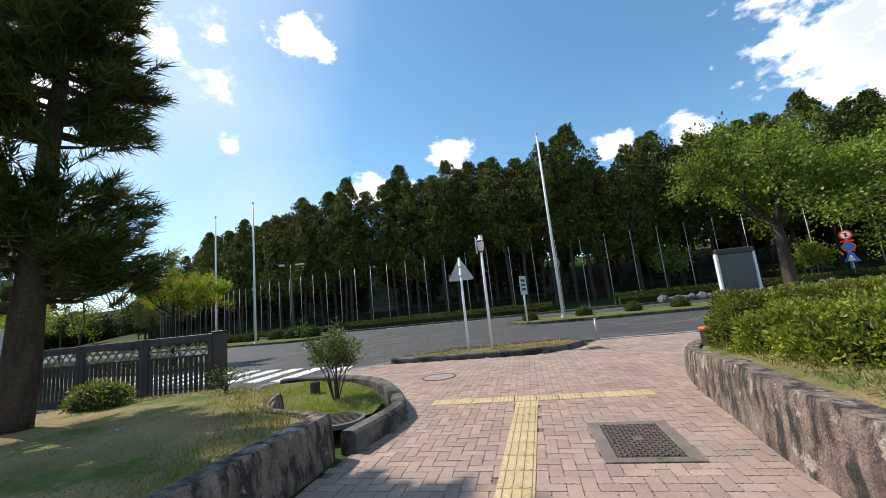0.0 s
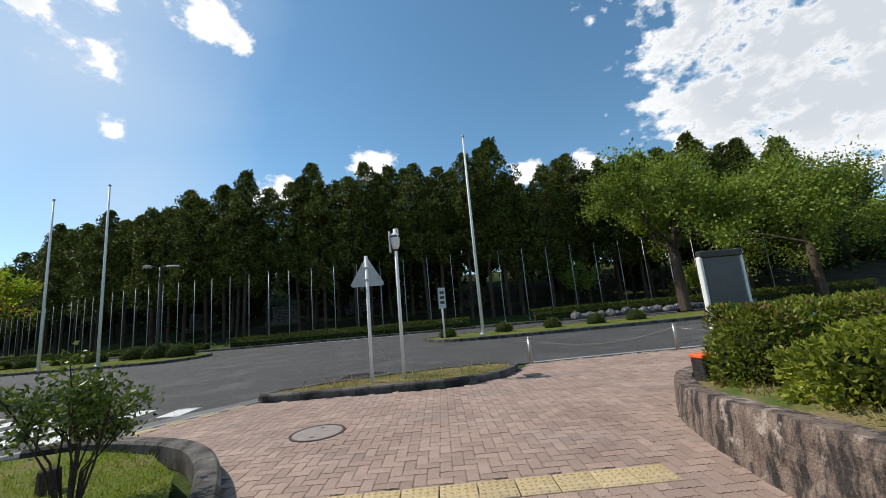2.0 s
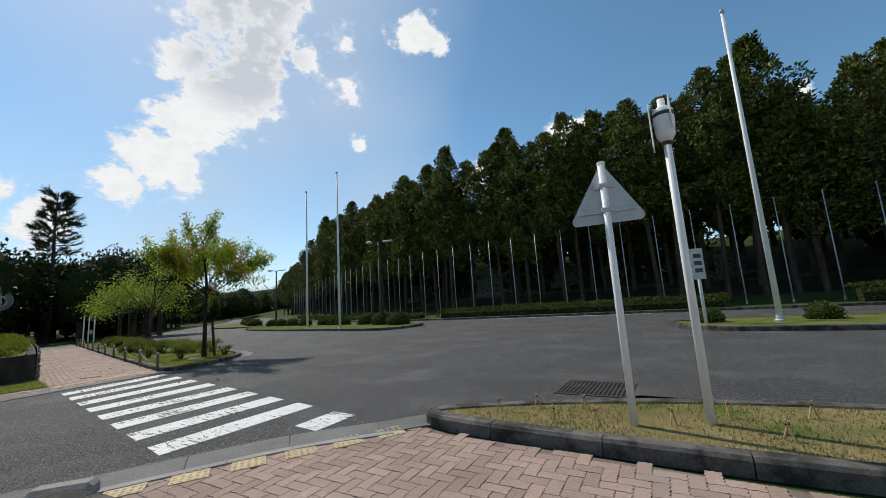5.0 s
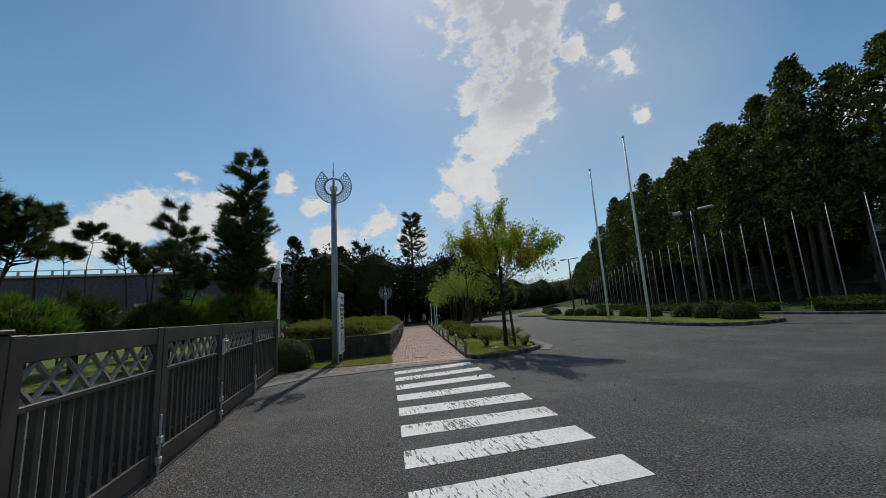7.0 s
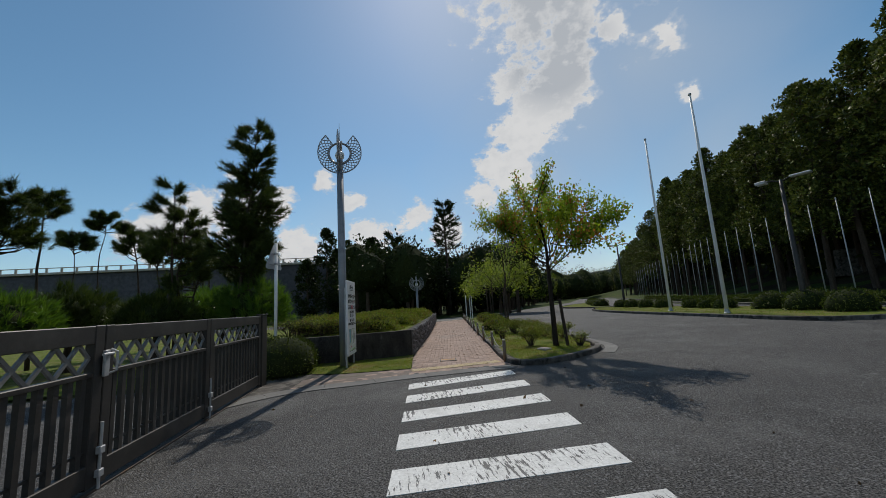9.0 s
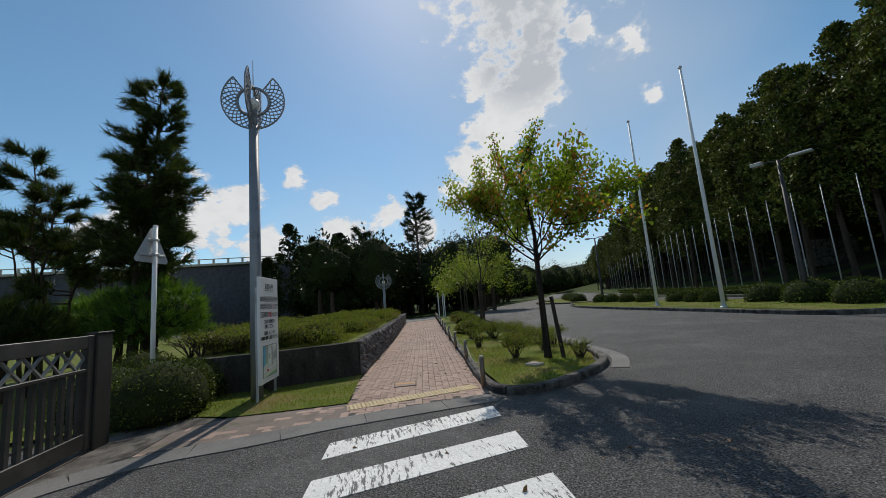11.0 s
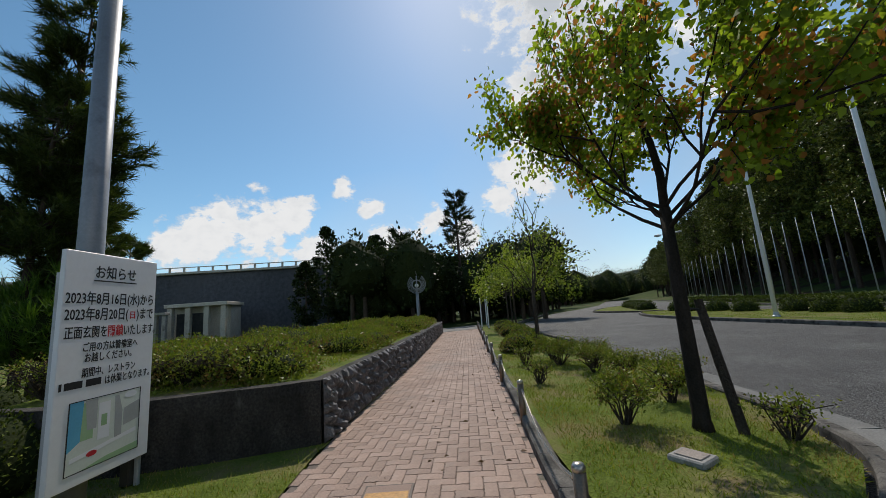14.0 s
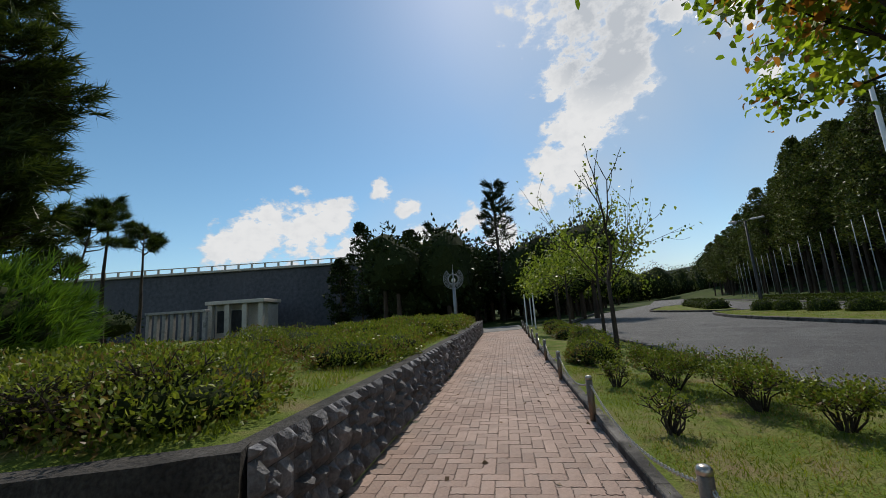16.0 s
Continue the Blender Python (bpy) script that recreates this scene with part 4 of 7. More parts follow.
def grow(shape, rng, start, way, length, radius, depth, tips, spread=0.6, lift=0.1, kids=3, sides=6, shrink=0.68, wander=0.12):
    """A branch with side branches; collects the ends for leaves."""
    steps = 4
    pts = [np.array(start, dtype=float)]
    d = np.array(way, dtype=float)
    d /= np.linalg.norm(d)
    for i in range(steps):
        d = d + rng.normal(size=3) * wander + np.array([0, 0, lift * 0.3])
        d /= np.linalg.norm(d)
        pts.append(pts[-1] + d * length / steps)
    shape.tube(pts, [max(0.003, radius * (1 - 0.45 * i / steps)) for i in range(steps + 1)], sides, depth == 0)
    if depth == 0:
        for p in pts[1:]:
            tips.append((p, d))
        return
    for k in range(kids):
        j = rng.integers(2, steps + 1)
        e = d + rng.normal(size=3) * spread
        e[2] += lift
        grow(shape, rng, pts[j], e, length * shrink * rng.uniform(0.75, 1.15), radius * 0.55, depth - 1, tips, spread, lift, kids, max(4, sides - 1), shrink, wander)
    grow(shape, rng, pts[-1], d + rng.normal(size=3) * 0.2, length * shrink, radius * 0.55, depth - 1, tips, spread, lift, kids, max(4, sides - 1), shrink, wander)


def broad_tree(name, at, fork, trunk_r, limb, limbs, depth, kids, mat, leaf, per_tip, label, seed, spread=0.6, lift=0.12, scatter=0.16, tilt=0.9, group="", bark="bark", droop=-0.4, shrink=0.68, lean=(0, 0), prune=0.0, oval=False):
    """A broad-leaved tree: tapered trunk, limbs and a crown of single leaves."""
    rng = np.random.default_rng(seed)
    root = thing(name, pose(*at), label, "tree", group)
    s = Shape()
    top = np.array([lean[0], lean[1], fork])
    s.tube([(0, 0, -0.08), (0.0, 0.0, 0.08), top * np.array([0.4, 0.4, 0.5]), top], [trunk_r * 1.45, trunk_r * 1.05, trunk_r * 0.9, trunk_r * 0.75], 10)
    tips = []
    for i in range(limbs):
        a = 6.283 * i / limbs + rng.uniform(-0.3, 0.3)
        w = np.array([math.cos(a) * tilt, math.sin(a) * tilt, 1.0 if i % 2 else 0.45])
        grow(s, rng, top - np.array([0, 0, 0.12 * (i % 3)]), w, limb * rng.uniform(0.8, 1.15), trunk_r * 0.26, depth, tips, spread, lift, kids, 7, shrink)
    grow(s, rng, top, np.array([0.05, 0.05, 1.0]), limb * 1.1, trunk_r * 0.66, depth, tips, spread * 0.8, lift, kids, 7, shrink)
    part("trunk", s, bark, root, smooth=True)
    if prune:
        tips = [t for t in tips if rng.random() > prune]
    T = np.array([t[0] for t in tips])
    W = np.array([t[1] for t in tips])
    C = np.repeat(T, per_tip, 0) + rng.normal(size=(len(T) * per_tip, 3)) * scatter
    D = np.repeat(W, per_tip, 0) * 0.4 + rng.normal(size=C.shape) * 0.8 + np.array([0, 0, droop])
    part("crown", leaf_cloud("crown", C, D, leaf, leaf * 0.72, rng=rng, oval=oval), mat, root)
    return root


def tuft_tree(name, at, height, trunk_r, tiers, mat, label, seed, stems=1, low=0.35, reach=1.2, needle=0.22, per=26, tufts=5, thick=0.014, group="", pads=False, up=0.7, shape_power=0.8, category="pine tree", gap=None):
    """A conifer: trunk with bare branches that end in brushes of needles."""
    rng = np.random.default_rng(seed)
    root = thing(name, pose(*at), label, category, group)
    s = Shape()
    C, D = [], []
    for st in range(stems):
        lean = rng.normal(size=2) * (0.35 if stems > 1 else 0.1)
        hh = height * (1 if st == 0 else rng.uniform(0.6, 0.92))
        base = np.array([rng.normal() * 0.24, rng.normal() * 0.24, 0]) * (stems > 1)
        axis = [base + np.array([lean[0] * t * t, lean[1] * t * t, hh * t]) + rng.normal(size=3) * 0.03 * (t > 0) for t in np.linspace(0, 1, 8)]
        axis[0][2] = -0.08
        s.tube(axis, [trunk_r * (1 - 0.85 * t) / (1 if stems == 1 else 1.5) for t in np.linspace(0, 1, 8)], 8)
        for k in range(tiers):
            t = low + (0.99 - low) * (k + rng.random()) / tiers
            if gap and gap[0] < t < gap[1]:
                continue
            j = min(6, int(t * 7))
            p = axis[j] + (axis[j + 1] - axis[j]) * (t * 7 - j)
            u = (t - low) / (1 - low)
            r = reach * ((1 - u) ** shape_power * 0.85 + 0.18) * rng.uniform(0.6, 1.1)
            a = rng.uniform(0, 6.283)
            w = np.array([math.cos(a), math.sin(a), up * rng.uniform(0.1, 0.6)])
            mid = p + w * r * 0.55 + np.array([0, 0, -0.05 * r])
            tip = p + w * r + np.array([0, 0, 0.18 * r])
            s.tube([p, mid, tip], [0.03 * r + 0.008, 0.018 * r + 0.005, 0.004], 5, False)
            for q in range(tufts):
                f = rng.uniform(0.35, 1.0) if not pads else rng.uniform(0.6, 1.05)
                c = p + (tip - p) * f + rng.normal(size=3) * np.array([0.16, 0.16, 0.07 if pads else 0.12]) * r
                if q % 2 == 0:
                    s.tube([p + (tip - p) * f * 0.8, c], [0.008, 0.003], 4, False)
                out = unit(np.array([[w[0], w[1], 0.55 + rng.normal() * 0.25]]))[0]
                ax = out * needle * 1.1
                tt = rng.random((per, 1))
                C.append(c + ax * tt + rng.normal(size=(per, 3)) * 0.015)
                D.append(out + rng.normal(size=(per, 3)) * 0.55)
    part("trunk", s, "bark", root, smooth=True)
    part("needles", blades("needles", np.concatenate(C), np.concatenate(D), needle, thick, rng), mat, root)
    return root


def forest_tree(name, height, crown_from, radius, seed, mat="cedar", clumps=120, per=46, leaf=0.3, label="", category="conifer", trunk_r=0.2):
    """A tall forest conifer with an uneven crown of many clumps."""
    rng = np.random.default_rng(seed)
    root = thing(name, Matrix.Identity(4), label, category, "forest beyond the road")
    s = Shape()
    s.tube([(0, 0, -0.4), (0.05, 0, height * 0.4), (rng.normal() * 0.3, rng.normal() * 0.3, height * 0.97)], [trunk_r, trunk_r * 0.75, 0.03], 7)
    C, D = [], []
    for k in range(clumps):
        u = rng.random() ** 0.9
        z = height * (crown_from + (1 - crown_from) * u)
        a = rng.uniform(0, 6.283)
        lobe = 1 + 0.6 * noise.noise(Vector((math.cos(a) * 1.5, math.sin(a) * 1.5, z * 0.55 + seed * 7.0)))
        taper = min(1.0, (1.0 - u) * 3.0 + 0.14) * min(1.0, 0.55 + u * 2.0)
        r = radius * lobe * taper * math.sqrt(rng.uniform(0.25, 1.0))
        c = np.array([math.cos(a) * r, math.sin(a) * r, z])
        if k % 3 == 0:
            s.tube([(0, 0, z - 0.25 * r), c], [0.05, 0.015], 4, False)
        P = unit(rng.normal(size=(per, 3)))
        sz = rng.uniform(0.32, 0.72) * (1 - 0.35 * u)
        C.append(c + P * np.array([sz, sz, sz * 0.75]) * rng.uniform(0.45, 1, (per, 1)) ** 0.7)
        D.append(P + rng.normal(size=(per, 3)) * 0.45 + np.array([0, 0, 0.5]))
    for k in range(7):
        z = height * (0.93 + 0.012 * k)
        P = unit(rng.normal(size=(16, 3)))
        C.append(np.array([0, 0, z]) + P * np.array([0.34, 0.34, 0.3]) * (1 - 0.11 * k))
        D.append(P * np.array([1, 1, 0.3]) + np.array([0, 0, 0.9]))
    part("trunk", s, "far_bark", root)
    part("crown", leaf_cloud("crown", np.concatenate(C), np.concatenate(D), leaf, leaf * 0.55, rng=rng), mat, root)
    return root


def grass_patch(name, poly, z, count, length, mat, label, seed, lean=0.6, z_of=None):
    """Many short blades over an area."""
    rng = np.random.default_rng(seed)
    P = np.array([p[:2] for p in poly])
    lo, hi = P.min(0), P.max(0)
    Q = rng.uniform(lo, hi, (count * 4, 2))
    dens = np.array([noise.noise(Vector((q[0] * 0.9, q[1] * 0.9, seed))) for q in Q])
    keep = np.array([inside(q[0], q[1], poly) for q in Q]) & (rng.random(len(Q)) < 0.6 + dens)
    Q = Q[keep][:count]
    C = np.c_[Q, np.array([z if z_of is None else z_of(q) for q in Q]) - 0.01]
    D = rng.normal(size=(len(C), 3)) * lean + np.array([0, 0, 1.0])
    ob = part(name, blades(name, C, D, length, 0.011, rng), mat)
    return tagged(ob, label, "grass", kind="stuff")
# ---------- trees and hills ----------
FOREST_LABEL = "tall dark green conifer with a bare trunk and ragged crown"


def plant_forest():
    kinds = [forest_tree("conifer", 15.9, 0.28, 2.1, 11, label=FOREST_LABEL, clumps=215, per=36, leaf=0.27), forest_tree("conifer", 17.0, 0.32, 1.9, 12, label=FOREST_LABEL, clumps=215, per=36, leaf=0.27),
             forest_tree("conifer", 14.8, 0.25, 2.2, 13, label=FOREST_LABEL, clumps=205, per=36, leaf=0.27), forest_tree("conifer", 16.2, 0.38, 2.4, 14, label=FOREST_LABEL, clumps=215, per=36, leaf=0.27)]
    rng = random.Random(4)
    spots = []
    x = -130.0
    while x < 36:
        for row, (d, jit) in enumerate(((3.4, 0.8), (7.0, 1.2))):
            if row == 0 or rng.random() < 0.9:
                spots.append((x + rng.uniform(-0.8, 0.8) + row * 1.3, flag_row(x) + d + rng.uniform(-jit, jit)))
        x += 2.1 if x > -60 else (2.8 if x > -80 else 4.2)
    for i, (sx, sy) in enumerate(spots):
        k = rng.uniform(0.92, 1.06) * (1.0 if sx < 6 else 0.92)
        m = pose(sx, sy, ground_height(sx, sy), rng.uniform(-2, 2), rng.uniform(-2, 2), rng.uniform(0, 360)) @ Matrix.Diagonal((k * rng.uniform(0.85, 1.1), k, k, 1))
        if i < 4:
            kinds[i].matrix_world = m
        else:
            o = kinds[rng.randrange(4)]
            c = copy_thing(o, m)
            c.matrix_world = m


plant_forest()


def core_ball(seed):
    bm = bmesh.new()
    bmesh.ops.create_icosphere(bm, subdivisions=2, radius=1)
    for v in bm.verts:
        v.co *= 1 + 0.3 * noise.noise(v.co * 2 + Vector((seed * 5.0, 0, 0)))
    bm.verts.index_update()
    out = ([tuple(v.co) for v in bm.verts], [tuple(v.index for v in f.verts) for f in bm.faces])
    bm.free()
    return out


CORE_BALLS = [core_ball(k) for k in range(3)]


def wood_mass(name, centres, label, mat="cedar", seed=7, leaf=0.5, per=150):
    """A far wood as one mass of leaves over rounded crowns."""
    rng = np.random.default_rng(seed)
    C, D = [], []
    s = Shape()
    for x, y, z, r, h in centres:
        s.tube([(x, y, ground_height(x, y) - 0.3), (x, y, z)], [0.25, 0.12], 6)
        n = int(per * max(1.0, r))
        P = sphere_points(n, rng, -0.8)
        k = np.array([1 + 0.35 * noise.noise(Vector(p * 2.3) + Vector((x, y, 0))) for p in P])
        C.append(np.array([x, y, z]) + P * np.array([r, r, h]) * (k * (1 - 0.35 * rng.random(n) ** 2))[:, None])
        D.append(P + rng.normal(size=(n, 3)) * 0.6)
    ob = part(name, leaf_cloud(name, np.concatenate(C), np.concatenate(D), leaf, leaf * 0.6, rng=rng), mat)
    part("trunks", s, "far_bark", ob)
    # dark balls put the shade inside each crown into solid colour
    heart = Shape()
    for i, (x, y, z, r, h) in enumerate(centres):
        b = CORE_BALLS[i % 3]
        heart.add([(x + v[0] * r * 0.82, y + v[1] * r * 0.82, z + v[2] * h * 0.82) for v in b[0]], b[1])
    tagged(part("shade_cores", heart, "core", ob), kind="stuff")
    return tagged(ob, label, "woodland", kind="stuff")


def wood_behind():
    rng = random.Random(9)
    back = []
    for x in range(-120, 62, 4):
        for d in (11, 15):
            y = flag_row(x) + d + rng.uniform(-1.5, 1.5)
            back.append((x + rng.uniform(-1.5, 1.5), y, ground_height(x, y) + (4.5 if d == 11 else 7.5) + rng.uniform(-1, 1.5), rng.uniform(2.6, 3.4), rng.uniform(4.5, 6.0)))
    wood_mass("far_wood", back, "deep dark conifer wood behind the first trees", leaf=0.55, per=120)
    west = []
    for i in range(46):
        x, y = rng.uniform(-66, -44), rng.uniform(4.5, 23)
        if abs((y - 14.8) + (x + 40) * 0.25) < 2.0:
            continue
        west.append((x, y, rng.uniform(3.0, 6.0), rng.uniform(1.8, 3.2), rng.uniform(2.2, 4.2)))
    for x, y, z, r, h in [(-53, 11.5, 5.5, 2.8, 4.0), (-55, 7.5, 6.0, 2.5, 4.2), (-49, 17.5, 4.2, 2.4, 3.0), (-56, 19.5, 5.2, 2.6, 3.8)]:
        west.append((x, y, z, r, h))
    for i in range(16):
        t = i / 15
        west.append((-58 - 20 * t + rng.uniform(-1.5, 1.5), 22.5 + 11 * t + rng.uniform(-3.5, 0.5), rng.uniform(5.0, 7.6), rng.uniform(2.2, 3.0), rng.uniform(3.0, 4.4)))
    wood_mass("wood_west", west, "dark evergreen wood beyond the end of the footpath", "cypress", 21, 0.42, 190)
    rows = []
    for i in range(12):
        t = i / 11
        x = -48 - 56 * t
        rows.append((x + rng.uniform(-1, 1), 23.4 + 23 * t + rng.uniform(-1, 1) - 1.4, rng.uniform(2.6, 3.4), rng.uniform(1.1, 1.6), rng.uniform(1.1, 1.7)))
    for i in range(60):
        t = rng.random()
        x = -58 - 140 * t
        rows.append((x, 38 - 0.59 * (x + 70) - 5 - 14 * rng.random() - 3 * t, rng.uniform(3, 5) + 3 * t, rng.uniform(2.4, 3.4) + t, rng.uniform(2.6, 3.6) + 1.5 * t))
    wood_mass("avenue_wood", rows, "row of light green roadside trees in the distance", "street_leaf", 22, 0.32, 170)
    hill = []
    for i in range(120):
        a = rng.uniform(0, 1)
        x = -78 - rng.uniform(0, 45)
        y = -20 + 62 * a
        z = 3.0 + (-x - 78) * 0.16 + 3.5 * (1 - abs(a - 0.45) * 1.6)
        hill.append((x, y, z + rng.uniform(-1, 2), rng.uniform(2.5, 4.2), rng.uniform(2.5, 4.5)))
    wood_mass("hill_wood", hill, "wooded hill with ragged tree tops behind the dark wall", "cypress", 23, 0.7, 110)
    far = []
    for i in range(70):
        t = rng.random()
        x = -75 - 120 * t
        y = flag_row(x) + 6 + rng.uniform(0, 12)
        far.append((x, y, 7 + rng.uniform(0, 5) + 3 * t, rng.uniform(3, 4.5), rng.uniform(4, 6.5)))
    for i in range(45):
        far.append((rng.uniform(-250, -160), rng.uniform(70, 175), rng.uniform(5, 8), rng.uniform(6, 8), rng.uniform(7, 10)))
    wood_mass("avenue_conifers", far, "dark conifers lining the road into the distance", "cedar", 24, 0.6, 130)
    garden = []
    for i in range(46):
        y = -56 + 34 * rng.random()
        garden.append((rng.uniform(-52, -44) + (y + 30) * -0.05, y, rng.uniform(1.4, 2.6), rng.uniform(1.6, 2.8), rng.uniform(1.2, 2.4)))
    wood_mass("garden_thicket", garden, "dark clipped evergreens at the far side of the garden", "cypress", 25, 0.3, 220)


wood_behind()


def hills():
    s = Shape()
    vs, fs = [], []
    n, rows = 60, 6
    for i in range(n + 1):
        a = radians(100 + 130 * i / n)
        for j in range(rows):
            d = 330 + 50 * j
            ridge = 76 + 18 * noise.noise(Vector((i * 0.16, 2.0, 0))) + 8 * noise.noise(Vector((i * 0.5, 5.0, 0)))
            h = ridge * (j / (rows - 1)) ** 0.7 * (0.75 + 0.25 * math.sin(i * 0.2))
            vs.append((-20 + d * math.cos(a), 10 + d * math.sin(a), h - 2))
    for i in range(n):
        for j in range(rows - 1):
            b = i * rows + j
            fs.append((b, b + 1, b + rows + 1, b + rows))
    s.add(vs, fs)
    tagged(part("hills", s, "far_hill", smooth=True), "blue-green wooded hills on the horizon", "hill", kind="structure")


hills()

# far cypresses and single trees west
CY_LABEL = "dark pointed cypress standing before the long wall"
for i, (x, y, h, r) in enumerate([(-62, -0.1, 13.4, 2.0), (-66, 2.5, 12.2, 1.9), (-64, 1.2, 10.5, 1.9), (-60, 4.5, 10.5, 2.0), (-58, 6.6, 11.0, 2.1), (-63.5, -3.2, 9.0, 1.8)]):
    o = forest_tree("cypress_tree", h, 0.08, r, 40 + i, "cypress", 100, 46, 0.34, CY_LABEL, "cypress", 0.16)
    o["group"] = "cypresses before the wall"
    o.location = (x, y, 0)
o = tuft_tree("lone_cedar", (-53.4, 16.3, 0), 15.0, 0.28, 40, "cypress", "tall thin cedar with layered dark branches above the wood", 51, low=0.55, reach=2.0, needle=0.55, per=22, tufts=7, thick=0.07, up=0.3, category="cedar")
o = tuft_tree("lone_cedar", (-57.5, 9.5, 0), 11.5, 0.28, 30, "cypress", "dark cedar with layered branches above the wood", 52, low=0.5, reach=2.4, needle=0.55, per=22, tufts=7, thick=0.07, up=0.3, category="cedar")

# big camphor tree and small broad-leaved trees over the road
broad_tree("camphor_tree", (16.3, 29.5, 0.1), 4.6, 0.38, 3.6, 7, 2, 3, "camphor", 0.22, 42, "broad green camphor tree with heavy spreading limbs", 61, 0.75, 0.12, 0.42, 1.0, bark="far_bark", droop=0.1)
broad_tree("camphor_tree", (27, 30.5, 0.1), 4.4, 0.36, 3.4, 7, 2, 3, "camphor", 0.22, 36, "broad green camphor tree with a dense rounded crown", 62, 0.75, 0.12, 0.45, 1.0, bark="far_bark", droop=0.1)
broad_tree("young_tree", (11.5, 37.5, 0.6), 2.0, 0.09, 1.5, 5, 1, 3, "camphor", 0.2, 22, "small light green tree below the conifers", 63, 0.6, 0.1, 0.3, bark="far_bark")
broad_tree("young_tree", (20.5, 34.5, 0.4), 1.2, 0.08, 1.1, 5, 1, 3, "camphor", 0.2, 20, "small light green tree by the traffic signs", 64, 0.6, 0.1, 0.3, bark="far_bark")

# dogwood by the crossing, with its stake
dogwood = broad_tree("dogwood_tree", (-15.45, 12.55, 0.1), 2.3, 0.088, 1.42, 9, 2, 3, "dogwood", 0.08, 28, "young dogwood tree with yellow-green leaves turning red", 71, 0.55, 0.2, 0.105, 1.2, droop=-0.7, shrink=0.66, oval=True, bark="dark_bark")
dogwood.scale = (0.98, 0.74, 0.95)
root = thing("tree_stake", pose(-15.22, 12.78, 0.1), "dark round wooden stake leaning to the young tree", "stake")
part("pole", Shape().tube([(0, 0, -0.1), (-0.2, 0.04, 0.6), (-0.36, 0.07, 1.2)], [0.045, 0.045, 0.042], 10), "bark", root)
part("tie", Shape().tube([(-0.33, 0.06, 1.1), (-0.28, -0.1, 1.12), (-0.24, -0.2, 1.1)], 0.012, 6), "ink", root, "black rubber tie")
broad_tree("street_tree", (-22.75, 13.6, 0.1), 1.7, 0.055, 1.35, 5, 2, 2, "street_leaf", 0.09, 2, "thin street tree with mostly bare twigs", 72, 0.5, 0.3, 0.08, 0.8, prune=0.55)
broad_tree("street_tree", (-26.6, 15.0, 0.1), 2.0, 0.055, 1.2, 6, 2, 3, "street_leaf", 0.11, 5, "young street tree with a light green crown", 73, 0.6, 0.1, 0.14, 1.1)
broad_tree("street_tree", (-31.5, 15.6, 0.1), 2.1, 0.055, 1.15, 6, 2, 3, "street_leaf", 0.12, 5, "young street tree with a yellow-green crown", 74, 0.6, 0.1, 0.16, 1.1)
broad_tree("street_tree", (-36.5, 16.6, 0.1), 2.2, 0.06, 1.25, 6, 2, 3, "street_leaf", 0.13, 4, "young street tree with a yellow-green crown", 75, 0.6, 0.1, 0.18, 1.1)
broad_tree("street_tree", (-42.5, 18.6, 0.0), 2.3, 0.07, 1.4, 6, 2, 3, "street_leaf", 0.15, 4, "street tree with a light green crown", 76, 0.6, 0.1, 0.2, 1.1)

# pines of the garden
PINE = "tall pine with dark brush-like needles on thin stems"
tuft_tree("pine_tree", (-19.3, 3.3, 0), 8.3, 0.13, 34, "needle", PINE, 81, 4, 0.42, 0.88, 0.22, 34, 14, 0.022, up=0.5, shape_power=0.42)
tuft_tree("pine_tree", (-19.2, 1.5, 0), 5.6, 0.08, 14, "needle", PINE, 82, 3, 0.55, 0.75, 0.26, 46, 10, 0.02, up=0.6, pads=True)
tuft_tree("pine_tree", (-20.7, -3.9, 0), 6.1, 0.07, 20, "needle", "slender garden pine with a tufted top", 83, 1, 0.85, 0.5, 0.24, 46, 9, 0.02, up=1.6, pads=True)
tuft_tree("pine_tree", (-22.8, -4.1, 0), 6.1, 0.07, 20, "needle", "slender garden pine with a tufted top", 84, 2, 0.86, 0.5, 0.24, 46, 9, 0.02, up=1.6, pads=True)
tuft_tree("pine_tree", (-23.3, -1.9, 0), 5.4, 0.1, 22, "needle", "garden pine with clustered cloud-like tufts", 85, 2, 0.74, 0.6, 0.24, 44, 8, 0.02, up=1.4, pads=True)
tuft_tree("pine_tree", (-25.0, -0.6, 0), 5.0, 0.1, 20, "needle", "garden pine with clustered cloud-like tufts", 86, 2, 0.76, 0.6, 0.24, 44, 8, 0.02, up=1.4, pads=True)
tuft_tree("pine_tree", (-27.6, -2.0, 0), 6.1, 0.1, 16, "needle", "garden pine with a rounded tufted top", 87, 1, 0.82, 0.6, 0.26, 46, 9, 0.022, up=1.4, pads=True)
tuft_tree("pine_tree", (-29.2, -2.0, 0), 5.4, 0.1, 16, "needle", "garden pine with a rounded tufted top", 88, 1, 0.8, 0.6, 0.26, 46, 9, 0.022, up=1.4, pads=True)
tuft_tree("pine_tree", (-26.0, -2.4, 0), 5.3, 0.09, 13, "needle", "garden pine with a rounded tufted top", 89, 1, 0.82, 0.6, 0.26, 46, 9, 0.022, up=1.4, pads=True)
tuft_tree("pine_tree", (-17.6, -3.2, 0), 6.0, 0.1, 26, "needle", "group of garden pines with cloud-like tufts", 90, 3, 0.66, 0.8, 0.25, 44, 8, 0.02, up=1.2, pads=True)
